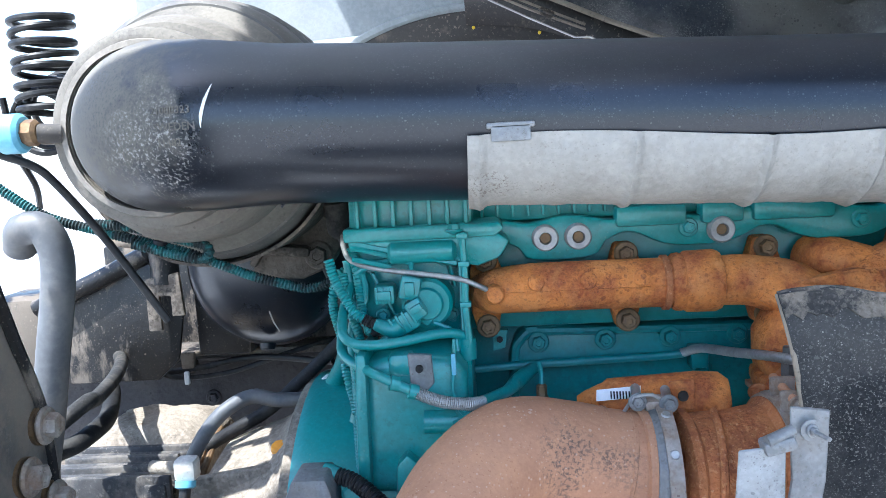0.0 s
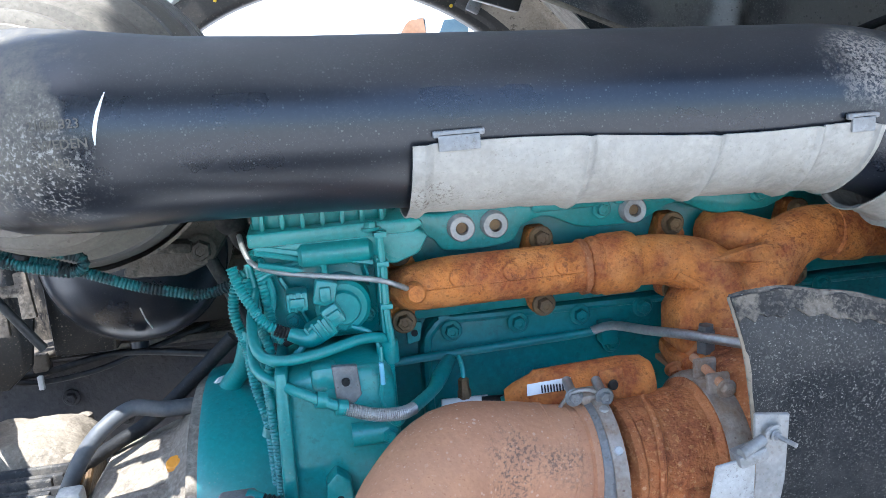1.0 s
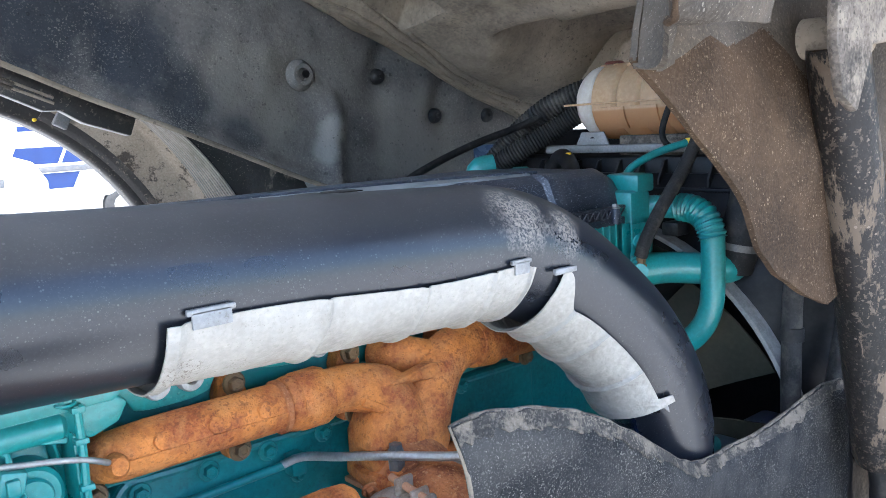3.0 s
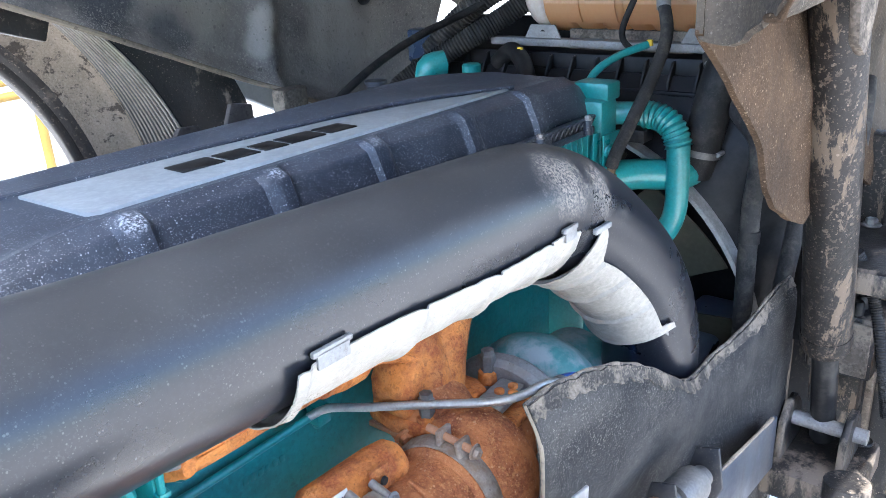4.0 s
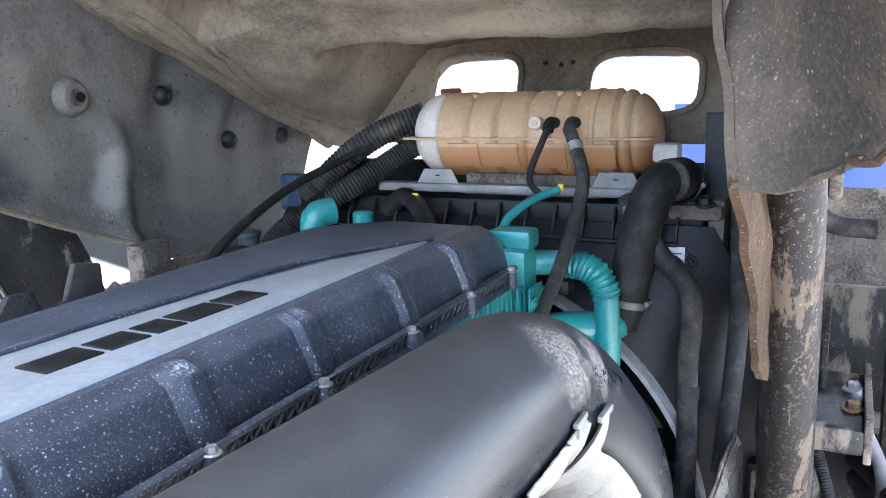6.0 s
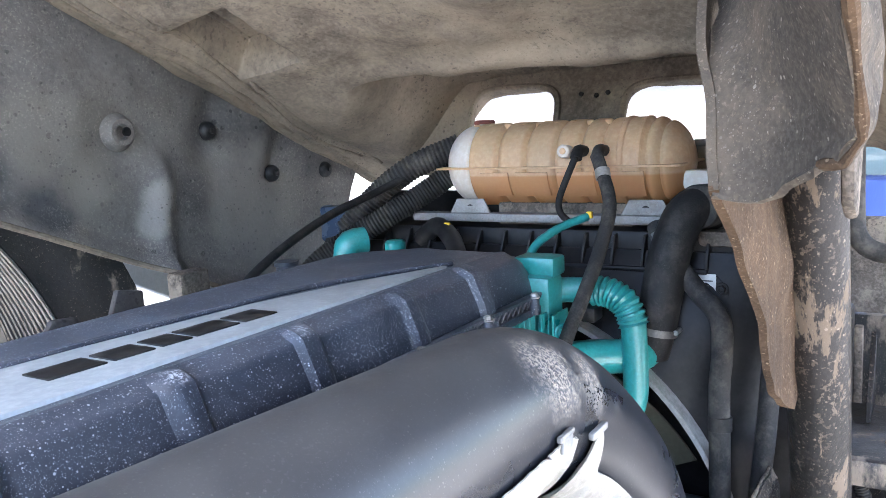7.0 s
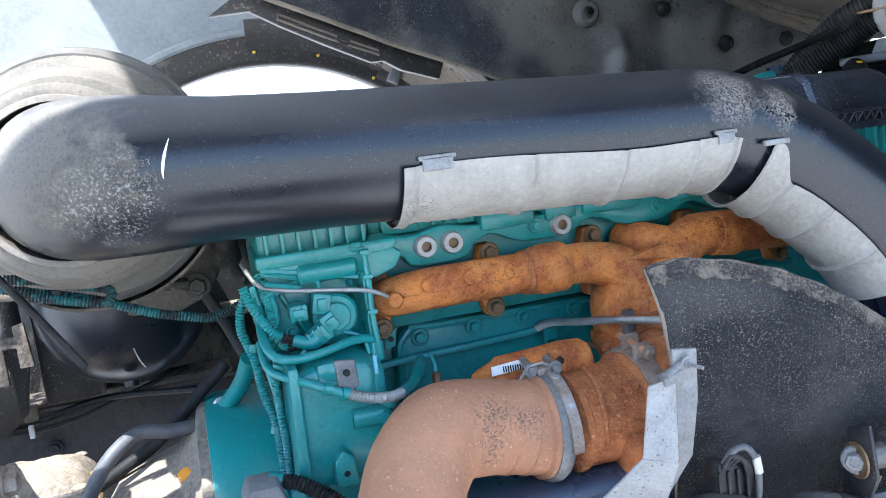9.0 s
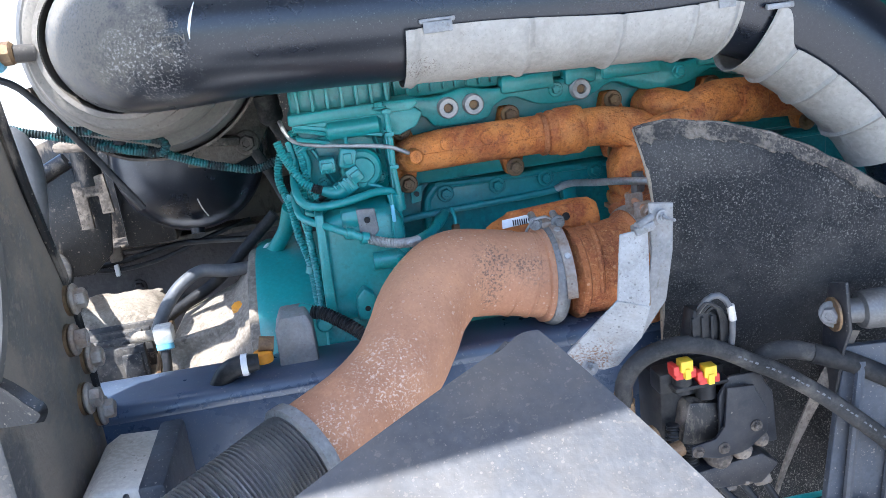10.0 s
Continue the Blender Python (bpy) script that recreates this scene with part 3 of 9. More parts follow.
    "black": mat("black_plastic_fitting", (0.010, 0.010, 0.011), (0.015, 0.015, 0.015), 12, 0.36, 0.5, bump=0.06, dust=(0.13, 0.118, 0.10), dust_amount=0.22, dust_scale=30, spec=0.22),
    "yellow": mat("yellow_plastic", (0.72, 0.47, 0.02), (0.62, 0.40, 0.02), 20, 0.45, 0.55, bump=0.04),
    "orange": mat("orange_plastic_plug", (0.75, 0.30, 0.02), (0.65, 0.25, 0.02), 20, 0.45, 0.55, bump=0.04),
    "dull_red": mat("weathered_red_plastic", (0.16, 0.040, 0.026), (0.11, 0.030, 0.022), 30, 0.6, 0.8, bump=0.1),
    "red": mat("red_plastic", (0.50, 0.03, 0.02), (0.42, 0.03, 0.02), 20, 0.45, 0.55, bump=0.04),
    "blue": mat("blue_plastic", (0.006, 0.075, 0.34), (0.006, 0.06, 0.28), 20, 0.4, 0.5, bump=0.04),
    "light_blue": mat("light_blue_fitting", (0.16, 0.4, 0.52), (0.12, 0.34, 0.45), 20, 0.4, 0.5, bump=0.04),
    "fan": mat("olive_fan_plastic", (0.045, 0.041, 0.025), (0.032, 0.029, 0.019), 8, 0.5, 0.65, bump=0.08, dust=(0.15, 0.13, 0.09), dust_amount=0.35),
    "grey_tube": mat("grey_painted_tube", (0.090, 0.092, 0.097), (0.070, 0.071, 0.075), 10, 0.42, 0.58, bump=0.1, dust=(0.19, 0.165, 0.135), dust_amount=0.4, dust_scale=15),
    "ground": mat("pale_concrete_yard", (0.50, 0.48, 0.45), (0.42, 0.405, 0.38), 1.2, 0.9, 0.95, bump=0.2, grain=60, dust=(0.52, 0.49, 0.44), dust_amount=0.5, dust_scale=0.6),
    "silver_body": mat("dusty_silver_body_panel", (0.27, 0.285, 0.285), (0.20, 0.212, 0.212), 3, 0.45, 0.6, metal=0.1, bump=0.06, grain=90, dust=(0.36, 0.35, 0.31), dust_amount=0.45, dust_scale=5, dust_edge=(0.42, 0.7), grit=(0.14, 0.145, 0.14), grit_amount=0.35, grit_scale=90),
    "body": mat("white_body_paint", (0.75, 0.76, 0.77), (0.70, 0.71, 0.72), 2, 0.3, 0.4, bump=0.01, coat=0.3),
    "window": mat("dark_vehicle_glass", (0.03, 0.05, 0.06), (0.04, 0.06, 0.07), 2, 0.08, 0.12, bump=0.0),
    "tarp": mat("orange_crumpled_tarp", (0.13, 0.062, 0.026), (0.10, 0.046, 0.018), 6, 0.7, 0.8, bump=0.3, grain=30),
    "tyre": mat("tyre_rubber", (0.02, 0.02, 0.02), (0.03, 0.03, 0.03), 10, 0.8, 0.9, bump=0.2),
}


# ---- mesh helpers ----
def mesh_of(name, bm, material, flat=False):
    bmesh.ops.recalc_face_normals(bm, faces=bm.faces[:])
    for f in bm.faces:
        f.smooth = not flat
    for e in bm.edges:
        if len(e.link_faces) == 2 and e.calc_face_angle(0) > 0.65:
            e.smooth = False
    me = bpy.data.meshes.new(name)
    bm.to_mesh(me)
    bm.free()
    me.materials.append(M[material])
    return me


def thing(name, at, label, category, group="", kind=""):
    ob = new(name)
    ob.empty_display_size = 0.03
    ob.location = at
    return tagged(ob, label, category, group, kind)


def attach(ob, parent):
    ob.parent = parent
    if parent.type == "EMPTY":
        ob.matrix_parent_inverse = Matrix.Translation(parent.location).inverted()
    return ob


def part(name, bm, material, parent, label="", flat=False):
    ob = new(name, mesh_of(name, bm, material, flat))
    if parent is not None:
        attach(ob, parent)
    return tagged(ob, label)


def solo(name, bm, material, label, category, group="", kind="", flat=False):
    return tagged(part(name, bm, material, None, "", flat), label, category, group, kind)


def bevel(bm, width, segments=2, angle=0.6):
    bmesh.ops.remove_doubles(bm, verts=bm.verts[:], dist=1e-6)
    es = [e for e in bm.edges if len(e.link_faces) == 2 and e.calc_face_angle(0) > angle]
    if es and width > 0:
        bmesh.ops.bevel(bm, geom=es, offset=width, segments=segments, affect="EDGES", profile=0.5, clamp_overlap=True)


def box(lo, hi, b=0.003, bm=None, turn=None):
    """A box with rounded edges from corner lo to corner hi; turn: a pose about its middle."""
    one = bmesh.new()
    c = [(a + d) / 2 for a, d in zip(lo, hi)]
    s = [abs(d - a) for a, d in zip(lo, hi)]
    bmesh.ops.create_cube(one, size=1.0, matrix=Matrix.Diagonal((*s, 1)))
    bevel(one, min(b, 0.45 * min(s)))
    bmesh.ops.transform(one, matrix=Matrix.Translation(c) @ (turn or Matrix()), verts=one.verts[:])
    return one if bm is None else join(bm, one)


def join(bm, other):
    me = bpy.data.meshes.new("tmp")
    other.to_mesh(me)
    other.free()
    bm.from_mesh(me)
    bpy.data.meshes.remove(me)
    return bm


def prism(outline, axis, d0, d1, b=0.003, bm=None, seg=2):
    """A flat outline, given in the two other axes in order, drawn out along axis from d0 to d1, with rounded edges."""
    one = bmesh.new()
    k = "xyz".index(axis)

    def at(p, d):
        v = list(p)
        v.insert(k, d)
        return v
    lo = [one.verts.new(at(p, d0)) for p in outline]
    hi = [one.verts.new(at(p, d1)) for p in outline]
    one.faces.new(lo)
    one.faces.new(hi[::-1])
    for i in range(len(outline)):
        j = (i + 1) % len(outline)
        one.faces.new((lo[i], hi[i], hi[j], lo[j]))
    bmesh.ops.recalc_face_normals(one, faces=one.faces[:])
    bevel(one, b, seg)
    return one if bm is None else join(bm, one)


def curve_points(pts, step=0.008):
    """A smooth line through pts (Catmull-Rom), with the running share of the way."""
    p = [Vector(q) for q in pts]
    p = [2 * p[0] - p[1]] + p + [2 * p[-1] - p[-2]]
    out, par = [], []
    for i in range(1, len(p) - 2):
        a, b, c, d = p[i - 1:i + 3]
        n = max(2, int((c - b).length / step))
        for k in range(n):
            t = k / n
            out.append(0.5 * ((2 * b) + (c - a) * t + (2 * a - 5 * b + 4 * c - d) * t * t + (3 * b - a - 3 * c + d) * t ** 3))
            par.append(i - 1 + t)
    out.append(p[-2])
    par.append(len(pts) - 1.0)
    return out, par


def frames(line, up=(0, 0, 1)):
    tang = [(line[min(i + 1, len(line) - 1)] - line[max(i - 1, 0)]).normalized() for i in range(len(line))]
    n = Vector(up) - tang[0] * tang[0].dot(Vector(up))
    if n.length < 1e-3:
        n = Vector((1, 0, 0)) - tang[0] * tang[0].x
    n.normalize()
    res = []
    for t in tang:
        n = (n - t * n.dot(t)).normalized()
        res.append((n, t.cross(n).normalized()))
    return res


def sweep(pts, r, n=14, bm=None, step=0.008, ripple=0.0, pitch=0.006, caps=True, straight=False):
    """A round tube along pts. r: radius, or one for each point. ripple, pitch: corrugations."""
    bm = bm or bmesh.new()
    if ripple:
        step = pitch / 4
    line, par = ([Vector(p) for p in pts], [float(i) for i in range(len(pts))]) if straight else curve_points(pts, step)
    fr = frames(line)
    rings, way = [], 0.0
    for i, (c, (u, v)) in enumerate(zip(line, fr)):
        if i:
            way += (c - line[i - 1]).length
        if isinstance(r, (int, float)):
            q = r
        else:
            k = min(int(par[i]), len(r) - 2)
            f = par[i] - k
            q = r[k] * (1 - f) + r[k + 1] * f
        if ripple:
            q += ripple * math.sin(way / pitch * 2 * math.pi)
        rings.append([bm.verts.new(c + (u * math.cos(a) + v * math.sin(a)) * q) for a in (2 * math.pi * j / n for j in range(n))])
    for a, b in zip(rings, rings[1:]):
        for j in range(n):
            bm.faces.new((a[j], a[(j + 1) % n], b[(j + 1) % n], b[j]))
    if caps:
        bm.faces.new(rings[0][::-1])
        bm.faces.new(rings[-1])
    return bm


def lathe(profile, origin, axis, n=32, bm=None, closed=False):
    """profile: (way along axis, radius) turned round the line from origin along axis."""
    bm = bm or bmesh.new()
    rot = Vector(axis).to_track_quat("Z", "Y").to_matrix().to_4x4()
    m = Matrix.Translation(origin) @ rot
    rings = [[bm.verts.new(m @ Vector((r * math.cos(a), r * math.sin(a), h))) for a in (2 * math.pi * j / n for j in range(n))] for h, r in profile]
    for a, b in zip(rings, rings[1:]):
        for j in range(n):
            bm.faces.new((a[j], a[(j + 1) % n], b[(j + 1) % n], b[j]))
    if closed:
        for j in range(n):
            bm.faces.new((rings[-1][j], rings[-1][(j + 1) % n], rings[0][(j + 1) % n], rings[0][j]))
    else:
        bm.faces.new(rings[0][::-1])
        bm.faces.new(rings[-1])
    return bm


def shell(fn, nu, nv, thick, bm=None):
    """A curved sheet fn(u, v) over the unit square, with thickness."""
    bm = bm or bmesh.new()
    g = [[Vector(fn(i / nu, j / nv)) for j in range(nv + 1)] for i in range(nu + 1)]

    def nrm(i, j):
        a = g[min(i + 1, nu)][j] - g[max(i - 1, 0)][j]
        b = g[i][min(j + 1, nv)] - g[i][max(j - 1, 0)]
        return a.cross(b).normalized()
    top = [[bm.verts.new(g[i][j] + nrm(i, j) * thick / 2) for j in range(nv + 1)] for i in range(nu + 1)]
    bot = [[bm.verts.new(g[i][j] - nrm(i, j) * thick / 2) for j in range(nv + 1)] for i in range(nu + 1)]
    for i in range(nu):
        for j in range(nv):
            bm.faces.new((top[i][j], top[i + 1][j], top[i + 1][j + 1], top[i][j + 1]))
            bm.faces.new((bot[i][j], bot[i][j + 1], bot[i + 1][j + 1], bot[i + 1][j]))
    for i in range(nu):
        bm.faces.new((top[i][0], bot[i][0], bot[i + 1][0], top[i + 1][0]))
        bm.faces.new((top[i][nv], top[i + 1][nv], bot[i + 1][nv], bot[i][nv]))
    for j in range(nv):
        bm.faces.new((top[0][j], top[0][j + 1], bot[0][j + 1], bot[0][j]))
        bm.faces.new((top[nu][j], bot[nu][j], bot[nu][j + 1], top[nu][j + 1]))
    return bm


def plate(pts, thick, b=0.001, bm=None):
    """A flat plate with the corners pts (in space), drawn out along its normal."""
    one = bmesh.new()
    p = [Vector(q) for q in pts]
    nn = Vector((0, 0, 0))
    for i in range(len(p)):
        nn += p[i].cross(p[(i + 1) % len(p)])
    nn.normalize()
    lo = [one.verts.new(q) for q in p]
    hi = [one.verts.new(q + nn * thick) for q in p]
    one.faces.new(lo[::-1])
    one.faces.new(hi)
    for i in range(len(p)):
        j = (i + 1) % len(p)
        one.faces.new((lo[i], lo[j], hi[j], hi[i]))
    bmesh.ops.recalc_face_normals(one, faces=one.faces[:])
    bevel(one, b, 1)
    return one if bm is None else join(bm, one)


BOLTS = {}


def bolt(parent, at, way, size=0.016, material="teal", name="bolt", label="", length=0.0):
    """A hexagon bolt with a washer collar. size: across the flats; way: where its head points."""
    key = (material, round(length / size, 2))
    if key not in BOLTS:
        bm = bmesh.new()
        lathe([(-0.3, 0.30), (0.0, 0.86), (0.1, 0.90), (0.22, 0.80)], (0, 0, 0), (0, 0, 1), 18, bm)
        head = bmesh.new()
        lathe([(0.15, 0.577), (0.62, 0.577), (0.72, 0.50), (0.72, 0.30), (0.66, 0.26)], (0, 0, 0), (0, 0, 1), 6, head)
        join(bm, head)
        if length:
            k = length / size
            join(bm, lathe([(0.6, 0.32), (k, 0.32), (k + 0.05, 0.26)], (0, 0, 0), (0, 0, 1), 12))
        BOLTS[key] = mesh_of("bolt", bm, material)
    ob = new(name, BOLTS[key])
    attach(ob, parent)
    q = Vector(way).to_track_quat("Z", "Y")
    turn = (at[0] * 977 + at[2] * 613) % 1.0
    ob.matrix_basis = Matrix.LocRotScale(Vector(at), q @ Euler((0, 0, turn)).to_quaternion(), Vector((size,) * 3))
    return tagged(ob, label)


# ---- the yard ----
bm = bmesh.new()
bmesh.ops.create_grid(bm, x_segments=40, y_segments=40, size=900)
solo("ground", bm, "ground", "pale sunlit concrete yard under and around the truck", "ground", kind="structure")

# ---- cab underside: a rigid body tipped forward ----
TIP = radians(23.3)
CU, SU = math.cos(TIP), math.sin(TIP)


def cab(u, y, w):
    """From cab axes (u ahead, y across, w up) to the world."""
    return Vector((CU * u + SU * w, y, -SU * u + CU * w))


def smooth(a, b, x):
    t = min(1, max(0, (x - a) / (b - a)))
    return t * t * (3 - 2 * t)


def ridge(x, c, s):
    return math.exp(-((x - c) / s) ** 2)


def cab_floor(p, q):
    u, y = -0.62 + 1.50 * p, 0.36 + 1.30 * q
    tunnel = smooth(1.64, 1.22, y) * smooth(0.36, 0.5, y)
    deep = smooth(1.47, 1.33, y) * smooth(0.5, 0.68, y) * smooth(0.42, 0.60, u)
    w = 2.245 + 0.060 * tunnel + 0.155 * deep
    w -= 0.022 * ridge(u, 0.52, 0.16) * smooth(1.62, 1.50, y) * smooth(1.28, 1.42, y)
    w += 0.075 * smooth(0.075, 0.095, u) * smooth(0.285, 0.265, u) * smooth(1.40, 1.42, y) * smooth(1.56, 1.54, y)
    w += 0.05 * smooth(0.40, 0.43, u) * smooth(0.60, 0.57, u) * smooth(1.20, 1.24, y) * smooth(1.40, 1.36, y)
    w += 0.006 * math.sin((y - 0.10 * u) * 260) * ridge(y, 1.62, 0.03)
    w += 0.012 * math.sin((y - 1.4) * 90) * ridge(y, 1.60, 0.05)
    w -= 0.03 * ridge(y, 0.95 + 0.2 * u, 0.07) * smooth(0.36, 0.1, u)
    w -= 0.012 * ridge(u, 0.40, 0.03) * smooth(0.6, 0.7, y) * smooth(1.36, 1.28, y)
    w += 0.010 * noise.noise((u * 6, y * 6, 1.0)) + 0.004 * noise.noise((u * 22, y * 22, 4.0))
    return cab(u, y, w)


solo("cab_floor", shell(cab_floor, 220, 190, 0.012), "mud", "mud-dusted pressed sheet-metal underside of the tipped cab", "cab floor", kind="structure")

for k in range(5):
    q = (1.545 + 0.024 * k - 0.36) / 1.30
    line_pts = [Vector(cab_floor((j - 1.5 * (k % 2)) / 40 * 0.9 + 0.05, q + 0.012 * math.sin(j * 0.23))) + cab(0, 0, -0.006) for j in range(2, 40)]
    part("pressed_bead", sweep(line_pts, 0.0065 - 0.0008 * k, 8, step=0.03), "mud", bpy.data.objects["cab_floor"])

# cab shell above, which shades the engine bay
bm = bmesh.new()
outline = [(-1.65, 2.42), (0.95, 2.47), (1.25, 2.47), (1.30, 4.3), (-1.5, 4.6)]
for y0, y1 in ((-0.12, 2.33),):
    lo = [bm.verts.new(cab(u, y0, w)) for u, w in outline]
    hi = [bm.verts.new(cab(u, y1, w)) for u, w in outline]
    bm.faces.new(lo)
    bm.faces.new(hi[::-1])
    for i in range(len(outline)):
        j = (i + 1) % len(outline)
        bm.faces.new((lo[i], hi[i], hi[j], lo[j]))
bevel(bm, 0.03)
solo("cab_body", bm, "body", "white truck cab tipped forward above the engine", "cab", kind="structure")

for name, ys in (("far_cab_side", (2.30, 2.34)),):
    outline = [(-0.75, 1.95), (0.20, 1.95), (0.35, 1.95), (0.62, 1.76), (1.7, 1.30), (1.9, 1.85), (-0.50, 2.98), (-0.75, 2.95)]
    if ys[0] > 0:
        outline = [(0.22, 2.02), (0.62, 1.86), (1.7, 1.30), (1.9, 1.75), (0.15, 2.5)]
    solo(name, prism(outline, "y", ys[0], ys[1], 0.008), "silver_body" if ys[0] > 0 else "body", "outer skin of the tipped cab beside the wheel arch", "cab side", kind="structure")

# bulkhead plate with two openings at the front of the tunnel
def bulkhead():
    bm = bmesh.new()
    u0, u1 = 0.76, 0.772

    def loop(cy, cw, ry, rw, n=28):
        out = []
        for k in range(n):
            a = 2 * math.pi * k / n
            cx, sx = math.cos(a), math.sin(a)
            out.append((cy + ry * math.copysign(abs(cx) ** 0.55, cx), cw + rw * math.copysign(abs(sx) ** 0.55, sx)))
        return out
    cells = [((0.56, 1.02), (0.832, 2.340, 0.112, 0.066)), ((1.02, 1.50), (1.203, 2.335, 0.104, 0.078))]
    for (ya, yb), (cy, cw, ry, rw) in cells:
        inner = loop(cy, cw, ry, rw)
        outer = []
        for y, w in inner:
            dy, dw = y - cy, w - cw
            k = min((yb - cy) / dy if dy > 1e-6 else (ya - cy) / dy if dy < -1e-6 else 1e9, (2.52 - cw) / dw if dw > 1e-6 else (2.215 - cw) / dw if dw < -1e-6 else 1e9)
            outer.append((cy + dy * k, cw + dw * k))
        n = len(inner)
        vi = [[bm.verts.new(cab(u, y, w)) for y, w in inner] for u in (u0, u1)]
        vo = [[bm.verts.new(cab(u, y, w)) for y, w in outer] for u in (u0, u1)]
        for k in range(n):
            j = (k + 1) % n
            bm.faces.new((vi[0][k], vi[0][j], vo[0][j], vo[0][k]))
            bm.faces.new((vi[1][k], vo[1][k], vo[1][j], vi[1][j]))
            bm.faces.new((vi[0][k], vi[1][k], vi[1][j], vi[0][j]))
    return bm


BH = solo("cab_bulkhead", bulkhead(), "mud", "dusty sheet-metal bulkhead with two rounded openings", "bulkhead", kind="structure")
for cy, cw, ry, rw in ((0.832, 2.340, 0.112, 0.066), (1.203, 2.335, 0.104, 0.078)):
    ring = []
    for k in range(41):
        a = 2 * math.pi * k / 40
        c, d = math.cos(a), math.sin(a)
        ring.append(cab(0.756, cy + (ry + 0.004) * math.copysign(abs(c) ** 0.55, c), cw + (rw + 0.004) * math.copysign(abs(d) ** 0.55, d)))
    part("opening_flange", sweep(ring, 0.0075, 8, step=0.05), "mud", BH, "pale dusty flange round the opening")
for y, w in ((1.01, 2.385), (1.045, 2.39), (0.985, 2.39), (1.015, 2.30)):
    part("screw_hole", lathe([(0, 0.0055), (0.003, 0.005)], cab(0.758, y, w), cab(-1, 0, 0), 12), "deep_black", BH)
# perforated drains in the roof of the recess
for u, y in ((0.665, 1.02), (0.66, 1.19), (0.70, 0.86)):
    at = Vector(cab_floor((u + 0.62) / 1.50, (y - 0.36) / 1.30)) + cab(0, 0, -0.007)
    drain = part("drain_rosette", lathe([(0, 0.026), (0.003, 0.025), (0.004, 0.021)], at, cab(0, 0, -1), 24), "mud", bpy.data.objects["cab_floor"], "pressed drain rosette")
    for k in range(7):
        b = 2 * math.pi * k / 6
        r = 0.0 if k == 6 else 0.013
        part("drain_slot", lathe([(0, 0.0045), (0.001, 0.004)], at + cab(r * math.cos(b), r * math.sin(b), -0.0042), cab(0, 0, -1), 8), "deep_black", drain)
# cream rail and braces of the grille opening ahead of the bulkhead
GR = thing("grille_frame", (2.12, 1.0, 1.85), "dusty cream pressed grille frame behind the cab's front panel", "frame")
part("rail", prism([(2.10, 1.868), (2.13, 1.868), (2.135, 1.905), (2.115, 1.925), (2.10, 1.905)], "y", 0.3, 1.9, 0.004), "arch_mud", GR)
for k in range(14):
    part("rail_hole", lathe([(0, 0.014), (0.003, 0.013)], (2.099, 0.45 + 0.1 * k, 1.888), (-1, 0, 0), 12), "frame_mud", GR)
part("upper_rail", prism([(2.20, 1.945), (2.24, 1.945), (2.24, 1.975), (2.20, 1.975)], "y", 0.3, 1.9, 0.004), "arch_mud", GR)
for y in (0.62, 1.0, 1.36):
    part("brace", sweep([(2.12, y, 1.90), (2.20, y + 0.05, 1.955)], 0.008, 8), "frame_mud", GR)


# far wheel-arch liner on the cab's inner side
def far_liner(p, q):
    u, w = -0.66 + 1.47 * p, 1.856 + 0.40 * q
    w += 0.03 * (1 - q) * smooth(0.62, 0.82, u)
    y = 1.662 + 0.02 * ridge(u, -0.30, 0.12) + 0.012 * noise.noise((u * 5, w * 5, 7.0)) + 0.004 * noise.noise((u * 20, w * 20, 2.0))
    y -= 0.022 * ridge(u + 0.35 * (w - 2.0), 0.24, 0.030) * smooth(2.09, 2.03, w)
    y += 0.020 * ridge(u, 0.12, 0.045) * ridge(w, 2.08, 0.05)
    y += 0.018 * ridge(u, 0.33, 0.040) * smooth(2.05, 2.13, w)
    y += 0.018 * ridge(u, 0.53, 0.035) * smooth(2.08, 2.14, w)
    y -= 0.02 * smooth(1.90, 1.86, w)
    return cab(u, y, w)


liner = thing("arch_liner", cab(0.1, 1.66, 1.856), "grey mud-stained moulded wheel-arch liner on the tipped cab", "wheel-arch liner")
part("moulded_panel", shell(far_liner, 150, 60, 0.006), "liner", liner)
WAY = Vector((0, -1, 0))


def liner_button(at, r, hole, material):
    bm = bmesh.new()
    lathe([(-0.012, r * 1.5), (0.0, r * 1.25), (0.006, r), (0.006, r * 0.62), (hole, r * 0.55), (hole, 0.0005)], at, WAY, 24, bm)
    return bm


part("tape", plate([(0.446, 1.648, 2.080), (0.489, 1.648, 2.042), (0.489, 1.648, 2.022), (0.446, 1.648, 2.056)], 0.0015, 0), "white", liner, "scrap of white tape")
part("hem", sweep([Vector(far_liner(k / 60, 0.0)) + Vector((0, -0.004, 0.002)) for k in range(61)], 0.0055, 7), "mud", liner, "frayed pale hem")
part("grommet_hole", lathe([(0, 0.009), (0.003, 0.0085)], (0.939, 1.640, 1.862), WAY, 18), "deep_black", liner)
part("grommet", liner_button((0.939, 1.655, 1.862), 0.024, -0.008, "liner"), "liner", liner)
for x, z, yy in ((1.156, 1.857, 1.66), (1.329, 1.757, 1.655), (1.515, 1.752, 1.655)):
    part("push_rivet", lathe([(-0.01, 0.020), (0.0, 0.018), (0.005, 0.013), (0.006, 0.006), (0.010, 0.005)], (x, yy, z), WAY, 18), "black", liner, "black plastic push rivet")


